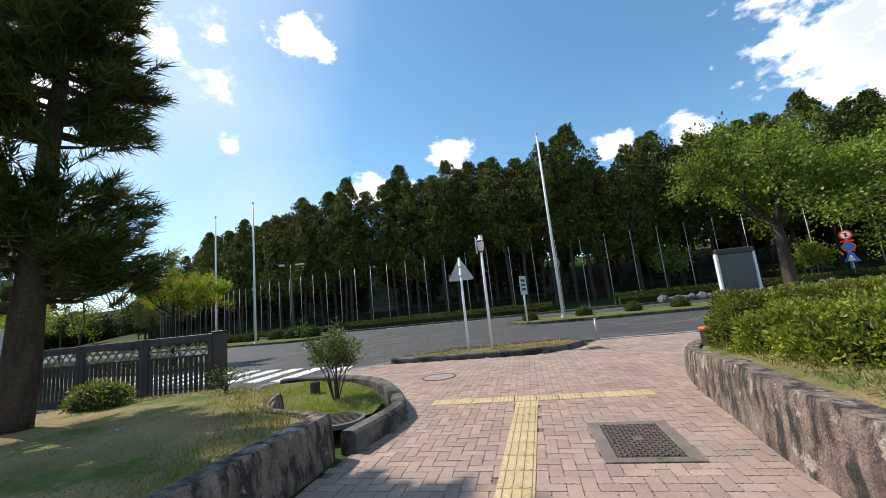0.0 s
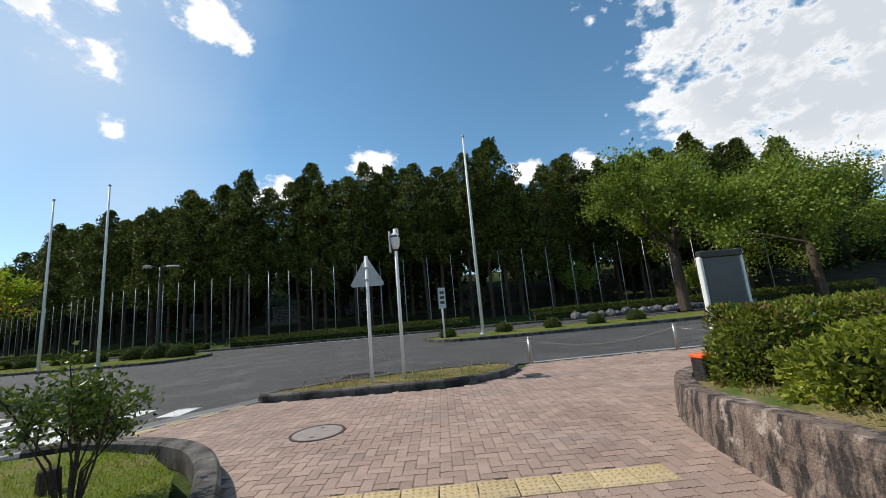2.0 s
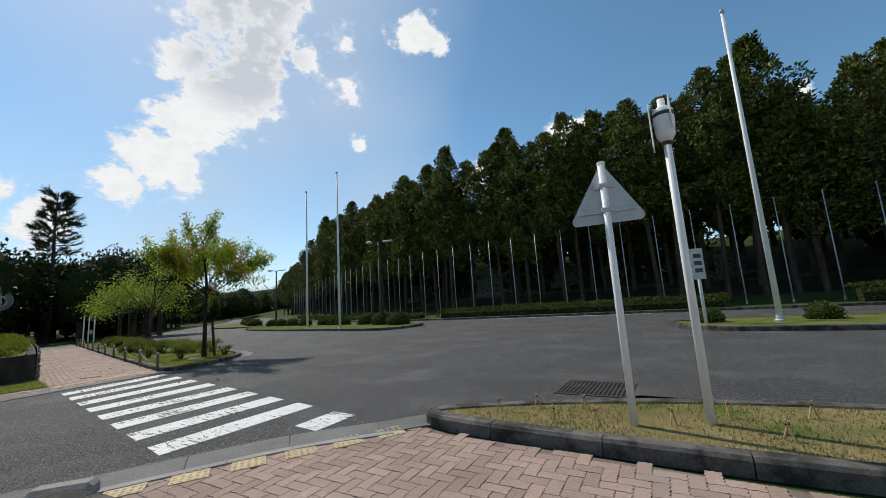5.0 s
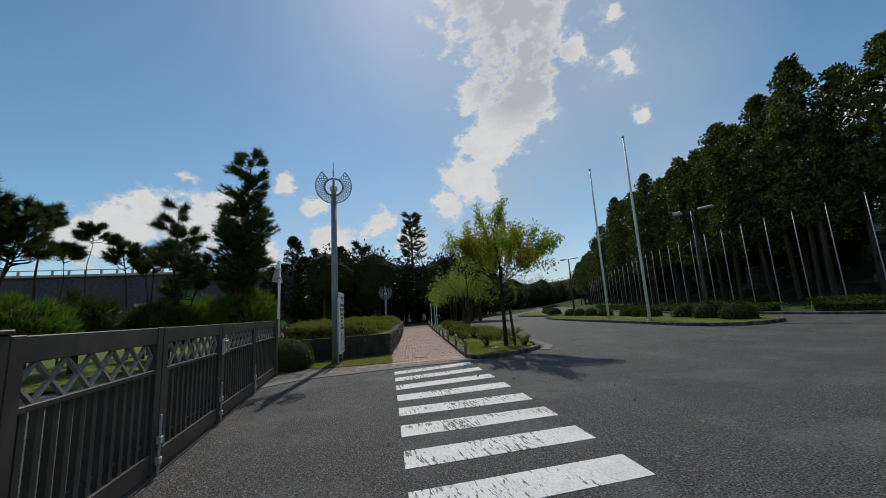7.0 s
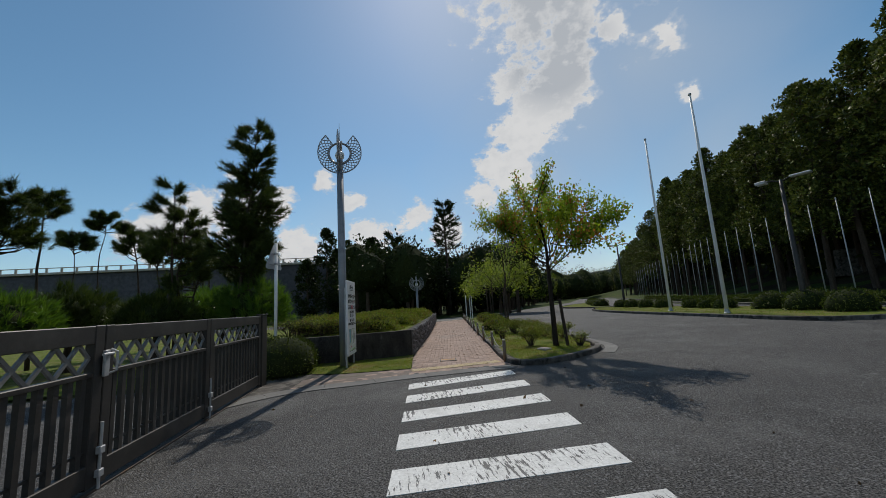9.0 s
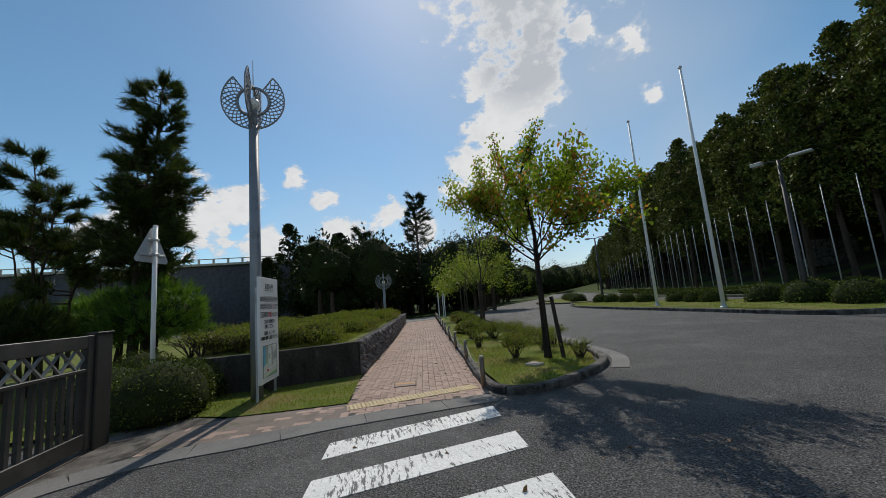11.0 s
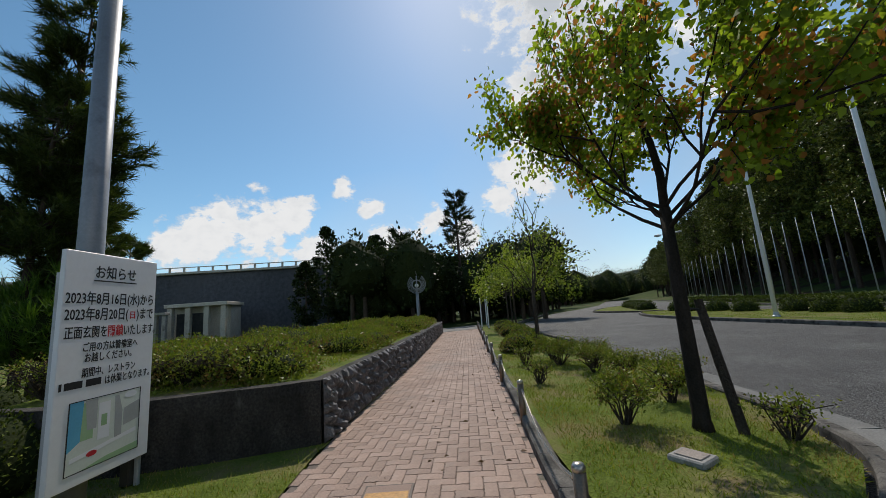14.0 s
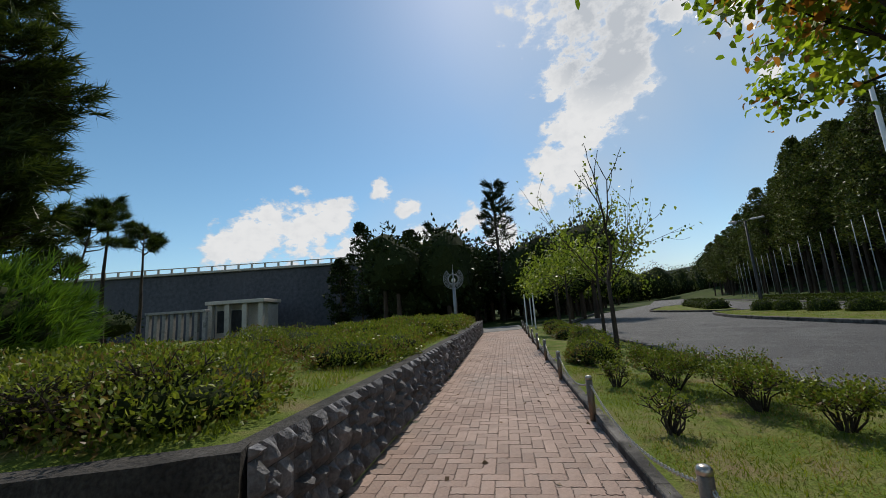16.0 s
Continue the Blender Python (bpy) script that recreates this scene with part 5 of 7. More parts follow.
tuft_tree("pine_tree", (-15.6, -3.6, 0), 7.0, 0.11, 26, "needle", "group of garden pines with cloud-like tufts", 91, 3, 0.62, 0.85, 0.25, 44, 8, 0.02, up=1.2, pads=True)
# old pine on the mound
tuft_tree("old_pine", (-5.7, 2.62, 0.48, 0, 6.5, 0), 5.8, 0.2, 130, "needle", "old dark pine with a thick trunk and drooping needles", 95, 1, 0.24, 0.98, 0.22, 46, 13, 0.018, up=0.3, shape_power=0.3, gap=(0.47, 0.57))

# soft bushy conifers of the garden
for i, (x, y, r, h) in enumerate([(-19.4, 3.6, 1.15, 1.0), (-20.6, 2.2, 1.1, 0.85), (-18.4, 1.2, 1.0, 0.8), (-22.4, 0.8, 1.3, 1.0), (-19.0, -1.5, 1.3, 1.0), (-16.6, -1.5, 1.2, 0.9)]):
    rng = np.random.default_rng(100 + i)
    root = thing("bushy_pine", pose(x, y, 0), "soft bushy garden conifer on a short trunk", "conifer", "garden conifers")
    n = 420
    P = sphere_points(n, rng, -0.5)
    k = np.array([1 + 0.3 * noise.noise(Vector(p * 2.2 + np.array([i * 2.0, 0, 0]))) for p in P])
    T = P * np.array([r, r, h]) * (k * (1 - 0.4 * rng.random(n) ** 2))[:, None] + np.array([0, 0, h * 0.75 + 0.75])
    C = np.repeat(T, 22, 0) + rng.normal(size=(n * 22, 3)) * 0.03
    D = np.repeat(P, 22, 0) * 0.8 + np.array([0, 0, 0.7]) + rng.normal(size=(n * 22, 3)) * 0.5
    part("needles", blades("needles", C, D, 0.26, 0.022, rng), "needle_light" if i in (0, 1, 3, 5) else "needle", root)
    # dark solid that stands for shade deep inside the needles
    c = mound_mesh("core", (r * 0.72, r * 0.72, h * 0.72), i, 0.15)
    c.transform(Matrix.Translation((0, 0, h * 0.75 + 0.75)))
    part("shade_core", c, "core", root)
    part("trunk", Shape().tube([(0, 0, -0.05), (0.05, 0, 0.5), (0, 0.05, 1.2)], [0.13, 0.1, 0.06], 8), "bark", root)

# ---------- hedges and shrubs ----------
for i, (x, y, z, rx, ry, rz) in enumerate([(3.15, 5.0, 0.54, 0.72, 0.6, 0.42), (3.15, 3.9, 0.54, 0.78, 0.62, 0.40), (4.4, 5.5, 0.56, 0.8, 0.55, 0.42), (4.6, 4.5, 0.56, 0.8, 0.7, 0.42), (3.3, 2.4, 0.54, 0.75, 0.7, 0.40), (4.7, 3.1, 0.56, 0.8, 0.8, 0.42)]):
    bush("azalea_bush", (x, y, z - east_drop(y)), (rx, ry, rz), 6500, 0.062, "azalea", "rounded azalea bush with light green leaves", "azalea", "azaleas on the bank", 120 + i, lump=0.32, core=0.76)
long_hedge("hedge_east", [(2.95, 6.35), (3.7, 6.5), (5.5, 7.0), (9, 7.9), (19, 9.4)], 0.74, 0.45, 24000, 0.065, "hedge_leaf", "clipped hedge behind the azaleas", 131, 0.42)
bush("hedge_end", (3.12, 6.3, 0.4), (0.5, 0.46, 0.55), 4200, 0.06, "hedge_leaf", "rounded end of the clipped hedge beside the notice board", "hedge", "", 133, lump=0.2, core=0.8)
rng_h = random.Random(77)
for i in range(14):
    for row in range(3):
        hx = -17.65 - i * 1.28 + rng_h.uniform(-0.2, 0.2)
        hy = 7.75 - 0.172 * (hx + 17) + 0.06 - row * 1.05 + rng_h.uniform(-0.2, 0.2)
        n = (3800, 3000, 1600)[min(2, i // 4)]
        if i < 8 and rng_h.random() < 0.12:
            continue
        bush("azalea_hedge", (hx, hy, 0.70 + 0.03 * row), (0.88 + rng_h.uniform(-0.12, 0.1), 0.72 + rng_h.uniform(-0.1, 0.1), 0.32 + rng_h.uniform(-0.05, 0.07)), n, 0.05 if i < 5 else 0.075, "hedge_leaf", "spreading azalea with green and bronze leaves", "azalea", "azaleas above the stone wall", 500 + i * 3 + row, stems=i < 4, lump=0.32, core=0.72)
for i in range(11):
    open_shrub("azalea_twigs", (-16.95 - rng_h.uniform(0, 0.5), 7.7 - 0.24 * i, 0.70), 0.34 + rng_h.uniform(-0.08, 0.1), 0.42, "half-bare azalea with grey twigs and sparse bronze leaves", "hedge_leaf", 560 + i, 18, 320 + 90 * (i % 3), 0.042, "azaleas above the stone wall")
for i, (x, y, r, h) in enumerate([(-15.0, 5.75, 0.75, 0.68), (-16.1, 5.75, 0.62, 0.55), (-15.9, 4.6, 0.8, 0.6), (-17.3, 4.4, 0.7, 0.7)]):
    bush("clipped_bush", (x, y, 0.0), (r, r * 0.9, h), 2600, 0.05, "ball_leaf", "clipped round evergreen bush beside the gate", "bush", "clipped bushes", 140 + i, 0.25, 0.93, lump=0.05)
BALL = "clipped round green shrub on the median"
for i, (x, y, r) in enumerate([(-17.8, 26.0, 0.8), (-19.8, 26.7, 0.88), (-22.1, 27.5, 0.8), (-25.0, 27.7, 0.6), (-26.3, 27.9, 0.56), (-28.1, 28.4, 0.56), (-31.0, 28.6, 0.6), (-33.2, 28.9, 0.6), (-35.4, 29.2, 0.6), (-37.2, 29.4, 0.6)]):
    bush("ball_shrub", (x, y, 0.12), (r, r, r * 0.85), 1100, 0.1, "ball_leaf", BALL, "shrub", "median shrubs", 150 + i, 0.2, 0.94, False, 0.06)
for i, (x, y, r) in enumerate([(-0.6, 22.0, 0.42), (2.4, 22.4, 0.45), (5.0, 22.5, 0.45), (7.4, 22.7, 0.48), (9.7, 23.0, 0.48)]):
    bush("ball_shrub", (x, y, 0.12), (r, r, r * 0.9), 700, 0.09, "ball_leaf", "small clipped round shrub below the flagpole", "shrub", "median shrubs", 170 + i, 0.1, 0.94, False, 0.06)
for i in range(9):
    bush("ball_shrub", (-44 - 1.6 * i, 31.6 + 0.8 * i, 0.12), (0.8, 0.8, 0.6), 500, 0.14, "ball_leaf", BALL, "shrub", "far median shrubs", 180 + i, 0.2, 0.94, False, 0.06)
long_hedge("hedge_far", [(x, flag_row(x) - 1.9) for x in range(34, 2, -4)], 0.95, 0.7, 7000, 0.14, "ball_leaf", "long clipped hedge below the flagpoles", 190, 0.1)
long_hedge("hedge_far", [(x, flag_row(x) - 1.9) for x in range(1, -20, -4)], 0.75, 0.7, 6000, 0.14, "ball_leaf", "long clipped hedge below the flagpoles", 191, 0.1, 0.3)
long_hedge("hedge_far", [(x, flag_row(x) - 1.9) for x in range(-21, -66, -4)], 0.5, 0.6, 8000, 0.16, "ball_leaf", "long clipped hedge below the flagpoles", 192, 0.1, 0.2)

SHRUB = "low open shrub with glossy dark leaves"
open_shrub("corner_shrub", (-3.05, 5.0, 0.15), 0.92, 0.4, "twiggy shrub with glossy leaves in the corner bed", seed=201, stems=13, leaves=3000, size=0.05)
root = thing("tree_stump", pose(-3.75, 5.5, 0.15), "small dark sawn stump beside the corner shrub", "stump")
part("wood", Shape().lathe([(0.1, -0.05), (0.085, 0.04), (0.078, 0.19), (0.07, 0.2)], 12), "bark", root)
open_shrub("mound_shrub", (-4.6, 4.45, 0.42), 0.32, 0.25, "small twiggy shrub on the mound", seed=202, stems=6, leaves=220, size=0.05)
bush("mound_bush", (-6.1, 3.75, 0.42), (0.42, 0.36, 0.34), 900, 0.06, "hedge_leaf", "small rounded shrub on the mound", "shrub", "", 203)
for i, (x, y, h, sp, n) in enumerate([(-15.85, 12.0, 0.46, 0.34, 1500), (-16.4, 12.95, 0.38, 0.28, 900), (-17.9, 13.3, 0.38, 0.32, 1200), (-18.6, 13.15, 0.4, 0.34, 1300), (-19.75, 12.95, 0.45, 0.4, 1700), (-20.5, 13.1, 0.45, 0.4, 1700), (-18.15, 11.9, 0.34, 0.2, 200), (-17.1, 13.6, 0.4, 0.34, 900), (-20.2, 12.35, 0.34, 0.22, 300), (-15.0, 13.0, 0.3, 0.22, 300), (-19.2, 13.4, 0.45, 0.4, 1200)]):
    open_shrub("verge_shrub", (x, y, 0.075), h, sp, SHRUB, "hedge_leaf", 210 + i, 16, int(n * 1.5), 0.042, "verge shrubs")
for i, (x, y, r) in enumerate([(-22.6, 12.95, 0.7), (-24.0, 13.6, 0.7), (-26.0, 14.2, 0.8), (-28.5, 14.5, 0.8), (-31.0, 14.9, 0.8), (-34.0, 15.6, 0.8)]):
    bush("verge_bush", (x, y, 0.075), (r, r * 0.7, 0.38), 2600, 0.06, "hedge_leaf", "low rounded shrub on the verge", "shrub", "verge shrubs", 230 + i, lump=0.25)
# ---------- poles, lamps, signs ----------
def flagpole(at, height, r, label, group):
    root = thing("flagpole", pose(*at), label, "flagpole", group)
    # slim row poles get grey metal: shade on white paint put into colour
    part("pole", Shape().tube([(0, 0, -0.1), (0, 0, height * 0.5), (0, 0, height)], [r, r * 0.85, r * 0.6], 10), "grey_metal" if r < 0.05 else "white_paint", root, smooth=True)
    part("base", Shape().lathe([(r * 1.7, -0.05), (r * 1.7, 0.05), (r * 1.3, 0.08), (r * 1.12, 0.2)], 14), "grey_metal", root)
    part("finial", Shape().lathe([(0.001, height + 0.16), (r * 0.8, height + 0.13), (r * 1.0, height + 0.08), (r * 0.8, height + 0.03), (r * 0.5, height)][::-1], 10), "grey_metal", root, "small metal cap")
    return root


first = flagpole((-8.62, 35.0, 0.2), 6.1, 0.038, "slim white flagpole, coloured grey for shade, in the row before the wood", "row of flagpoles")
x, k = -8.62, 0
SPOTS = []
px = -8.62
for i in range(17):
    px += 2.13
    SPOTS.append((px, flag_row(px)))
px = -8.62
while px > -85:
    slope = max(-0.57, 0.019 * min(0, px + 14))
    px -= (2.05 if px > -14 else (1.87 if px > -42 else 3.2)) / math.sqrt(1 + slope * slope)
    SPOTS.append((px, flag_row(px)))
for sx, sy in SPOTS:
    copy_thing(first, pose(sx, sy, 0.2, 0, 0, 0))
flagpole((-21.0, 23.7, 0.13), 10.9, 0.085, "tall white flagpole on the green median", "tall flagpoles")
flagpole((-25.9, 24.9, 0.13), 10.8, 0.085, "tall white flagpole on the green median", "tall flagpoles")
flagpole((1.22, 21.7, 0.13), 10.9, 0.09, "tall white flagpole on the long median", "tall flagpoles")


def street_lamp(at, height, turn, label):
    root = thing("street_lamp", pose(*at, 0, 0, turn), label, "street lamp", "road lamps")
    part("pole", Shape().tube([(0, 0, -0.1), (0, 0, 1.0), (0, 0, height)], [0.13, 0.11, 0.06], 12), "dark_metal", root, smooth=True)
    part("base", Shape().lathe([(0.3, -0.1), (0.3, 0.45), (0.22, 0.6), (0.14, 0.7)], 12), "dark_metal", root)
    for sgn in (-1, 1):
        arm = part("arm", Shape().tube([(0, 0, height - 0.1), (sgn * 0.3, 0, height + 0.02), (sgn * 0.5, 0, height + 0.03)], 0.03, 8), "dark_metal", root)
        part("lamp_head", Shape().box(sgn * 0.45 - 0.1, -0.14, height - 0.02, sgn * 0.45 + sgn * 0.55 + 0.1, 0.14, height + 0.08, c=0.03), "grey_metal", arm, "flat grey lamp head")
    return root


street_lamp((-19.7, 26.4, 0.13), 6.0, 20, "dark twin-armed street lamp on the median")
street_lamp((-39.6, 31.4, 0.0), 6.2, 30, "dark twin-armed street lamp beside the road")


def triangle_sign(at, turn, height, label):
    """A triangular road sign, seen from its grey back, on a white post."""
    root = thing("triangle_sign", pose(*at, 0, 0, turn), label, "road sign", "triangular signs")
    part("post", Shape().tube([(0, 0, -0.15), (0, 0, height)], 0.036, 14), "white_paint", root, smooth=True)
    part("cap", Shape().lathe([(0.04, height - 0.01), (0.04, height + 0.012), (0.03, height + 0.02)], 14), "white_paint", root)
    w, h = 0.34, 0.6
    top = height - 0.02
    tri_pts = []
    for cx, cz, a0 in ((-w + 0.04, top - h + 0.04, 205), (w - 0.04, top - h + 0.04, 335 - 360), (0, top - 0.05, 90)):
        for da in (-55, -20, 20, 55):
            a = radians(a0 + da)
            tri_pts.append((cx + 0.05 * math.cos(a), cz + 0.05 * math.sin(a)))
    m = Matrix(((1, 0, 0, 0), (0, 0, 1, 0), (0, 1, 0, 0), (0, 0, 0, 1)))
    plate = part("plate", Shape().prism(tri_pts, 0.052, 0.057, m), "grey_metal", root, "grey back of a rounded triangular plate")
    for z, half in ((top - h + 0.12, 0.28), (top - 0.22, 0.1)):
        part("bracket", Shape().box(-half, 0.036, z - 0.022, half, 0.053, z + 0.022, c=0.004), "grey_metal", plate)
        part("clamp", Shape().box(-0.05, -0.045, z - 0.025, 0.05, 0.04, z + 0.025, c=0.008), "grey_metal", plate)
    return root


triangle_sign((-1.92, 9.98, 0.1), 8, 2.62, "grey back of a triangular road sign on a white post")
triangle_sign((-15.45, 5.42, 0.0), 165, 3.1, "grey back of a triangular road sign behind the bushes")


def beacon_post():
    """White post with a shielded lamp head on the traffic island."""
    root = thing("signal_post", pose(-1.3, 10.25, 0.1), "white post with a shielded white lamp at its top", "signal post")
    part("post", Shape().tube([(0, 0, -0.15), (0, 0, 3.25)], [0.04, 0.036], 14), "white_paint", root, smooth=True)
    head = part("lamp_housing", Shape().lathe([(0.05, 2.78), (0.085, 2.84), (0.1, 3.0), (0.095, 3.12), (0.05, 3.16)], 18), "white_paint", root, smooth=True)
    part("side_plate", Shape().box(-0.13, -0.10, 2.72, -0.115, 0.10, 3.2, c=0.006), "white_paint", head)
    part("side_plate", Shape().box(0.06, -0.11, 2.9, 0.075, 0.09, 3.25, c=0.006), "white_paint", head)
    part("band", Shape().lathe([(0.047, 2.74), (0.055, 2.76), (0.047, 2.78)], 14), "dark_metal", head)
    part("band", Shape().lathe([(0.1, 3.05), (0.104, 3.07), (0.1, 3.09)], 14), "dark_metal", head)


beacon_post()


def small_sign(at, turn):
    root = thing("notice_post", pose(*at, 0, 0, turn), "small grey notice plate on a white post", "road sign")
    part("post", Shape().tube([(0, 0, -0.1), (0, 0, 2.55)], 0.05, 10), "white_paint", root, smooth=True)
    plate = part("plate", Shape().box(-0.2, -0.085, 1.5, 0.2, -0.055, 2.55, c=0.01), "grey_metal", root)
    for z in (2.3, 2.05, 1.8):
        part("lettering", Shape().box(-0.12, -0.089, z - 0.07, 0.12, -0.0855, z + 0.07), "dark_metal", plate, "dark unreadable writing")


small_sign((-0.75, 21.3, 0.13), 25)


def disc(sx, sz, r, y0, y1, n=28):
    m = Matrix(((1, 0, 0, 0), (0, 0, 1, 0), (0, 1, 0, 0), (0, 0, 0, 1)))
    return Shape().prism([(sx + r * math.cos(6.2832 * k / n), sz + r * math.sin(6.2832 * k / n)) for k in range(n)], y0, y1, m)


def disc_signs():
    root = thing("round_sign_post", pose(9.0, 9.35, 0.5, 0, 0, -22), "white post with the grey backs of three round signs", "road sign")
    part("post", Shape().tube([(0, 0, -0.5), (0, 0, 3.1)], 0.045, 14), "white_paint", root, smooth=True)
    for z in (2.85, 2.42, 1.82):
        d = part("plate", disc(0, z, 0.31, 0.05, 0.056), "grey_metal", root, "grey back of a round sign")
        part("bracket", Shape().box(-0.22, 0.03, z - 0.02, 0.22, 0.05, z + 0.02, c=0.004), "grey_metal", d)
    part("plate", Shape().box(-0.34, 0.05, 2.06, 0.34, 0.056, 2.18, c=0.002), "grey_metal", root, "narrow grey plate")


disc_signs()


def traffic_signs():
    root = thing("traffic_sign_post", pose(22.4, 33.4, 0.15, 0, 0, -35), "post with red, blue and white road signs", "road sign")
    part("post", Shape().tube([(0, 0, -0.1), (0, 0, 3.85)], 0.05, 12), "white_paint", root, smooth=True)
    a = part("plate", disc(0, 3.5, 0.36, -0.07, -0.06), "sign_red", root, "round sign with a red rim")
    part("face", disc(0, 3.5, 0.26, -0.078, -0.0705), "sign_white", a)
    part("symbol", Shape().box(-0.06, -0.086, 3.34, 0.06, -0.0785, 3.66), "ink", a)
    part("slash", Shape().box(-0.24, -0.09, -0.025, 0.24, -0.0865, 0.025, m=pose(0, 0, 3.5, 0, 45, 0)), "sign_red", a)
    part("plate", Shape().box(-0.34, -0.07, 2.98, 0.34, -0.06, 3.1), "sign_red", root, "narrow red and white plate")
    b = part("plate", disc(0, 2.6, 0.36, -0.07, -0.06), "sign_red", root, "round blue sign with a red rim")
    part("face", disc(0, 2.6, 0.29, -0.078, -0.0705), "sign_blue", b)
    m = Matrix(((1, 0, 0, 0), (0, 0, 1, 0), (0, 1, 0, 0), (0, 0, 0, 1)))
    c = part("plate", Shape().prism([(-0.42, 1.5), (0.42, 1.5), (0.1, 2.2), (-0.1, 2.2)], -0.07, -0.06, m), "sign_blue", root, "blue crossing sign")
    part("symbol", Shape().prism([(-0.22, 1.58), (0.2, 1.58), (0.03, 1.98), (-0.05, 1.98)], -0.078, -0.0705, m), "sign_white", c)


traffic_signs()


def notice_board():
    root = thing("notice_board", pose(3.6, 7.3, 0.46, 0, 0, 6), "dark framed notice board between pale posts", "notice board")
    part("panel", Shape().box(-0.27, -0.03, 0.35, 0.27, 0.03, 1.43, c=0.01), "board_face", root)
    part("head", Shape().box(-0.31, -0.05, 1.35, 0.31, 0.05, 1.45, c=0.015), "dark_metal", root)
    for sx in (-0.3, 0.3):
        part("post", Shape().box(sx - 0.022, -0.04, -0.15, sx + 0.022, 0.04, 1.37, c=0.008), "white_paint", root)
    root = thing("marker_block", pose(2.75, 6.72, 0.36, 0, 0, 12), "dark stone marker block with an orange cap", "marker")
    part("block", Shape().box(-0.09, -0.09, -0.05, 0.09, 0.09, 0.24, c=0.012), "concrete_dark", root)
    part("cap", Shape().box(-0.1, -0.1, 0.241, 0.1, 0.1, 0.29, c=0.012), "orange_cap", root, "faded orange cap")


notice_board()


# ---------- ornamental lamp ----------
def lattice_plate(m, r0=0.29, r1=0.55):
    """A horseshoe plate of pierced lattice in the xz plane."""
    s = Shape()
    cols, rows = 24, 5
    a0, a1 = radians(-235), radians(55)

    def at(i, j):
        u = i / cols
        flare = 0.07 * (abs(u - 0.5) * 2) ** 4 * (j / rows)
        r = r0 + (r1 - r0) * j / rows + flare
        a = a0 + (a1 - a0) * u
        return Vector((r * math.cos(a), 0, r * math.sin(a)))

    def bar(p, q, w=0.011):
        s.tube([m @ p, m @ q], w, 4, False)

    for j in range(rows + 1):
        for i in range(cols):
            if j in (0, rows) or (i + j) % 2 == 0:
                pass
            off = 0.5 if j % 2 else 0.0
            if j < rows:
                p = at(min(cols, i + off), j)
                bar(p, at(max(0, min(cols, i + off + 0.5)), j + 1))
                bar(p, at(max(0, min(cols, i + off - 0.5)), j + 1))
            if j in (0, rows):
                bar(at(i, j), at(i + 1, j), 0.017)
    for e in (0, cols):
        for j in range(rows):
            bar(at(e, j), at(e, j + 1), 0.016)
    return s


def ring_plate(m, r=0.285, w=0.03, n=40):
    s = Shape()
    pts = [m @ Vector((r * math.cos(6.2832 * k / n), 0, r * math.sin(6.2832 * k / n))) for k in range(n + 1)]
    s.tube(pts, w, 6, False)
    return s


def garden_lamp(at, turn, height, label):
    root = thing("ornamental_lamp", pose(*at, 0, 0, turn), label, "lamp post", "ornamental lamps")
    part("pole", Shape().tube([(0, 0, -0.1), (0, 0, height * 0.4), (0, 0, height)], [0.1, 0.096, 0.085], 18), "lamp_steel", root, smooth=True)
    part("collar", Shape().box(-0.075, -0.075, height - 0.02, 0.075, 0.075, height + 0.3, c=0.015), "lamp_steel", root)
    for k, a in enumerate((90, 0)):
        m = pose(0, 0, height + 0.48, 0, 0, a)
        pl = part("lattice_plate", lattice_plate(m), "lamp_steel", root, "horseshoe plate pierced with a scale lattice")
        part("ring", ring_plate(m), "lamp_steel", pl)
        if k == 1:
            part("fin", Shape().box(-0.61, -0.008, 0.15, -0.55, 0.008, 0.62, m), "grey_metal", pl)
    part("globe", Shape().lathe([(0.05, height + 0.30), (0.1, height + 0.34), (0.125, height + 0.42), (0.1, height + 0.5), (0.04, height + 0.54)], 20), "globe", root, "white glass globe", smooth=True)
    part("lightning_rod", Shape().tube([(0, 0, height + 0.5), (0, 0, height + 1.35)], [0.012, 0.006], 6), "grey_metal", root)
    return root


garden_lamp((-15.45, 7.01, 0.02), 0, 5.0, "tall grey lamp post with a pierced horseshoe crown")
garden_lamp((-35.4, 10.6, 0.6), 0, 2.05, "low grey lamp post with a pierced horseshoe crown")


# ---------- notice sign ----------
def text_mesh(body, size, align="CENTER"):
    cu = bpy.data.curves.new("lettering", "FONT")
    cu.body, cu.size, cu.align_x, cu.extrude = body, size, align, 0.0008
    cu.resolution_u = 2
    cu.offset = size * 0.012
    tmp = new("lettering_source", cu)
    me = bpy.data.meshes.new_from_object(tmp.evaluated_get(bpy.context.evaluated_depsgraph_get()))
    bpy.data.objects.remove(tmp)
    return me


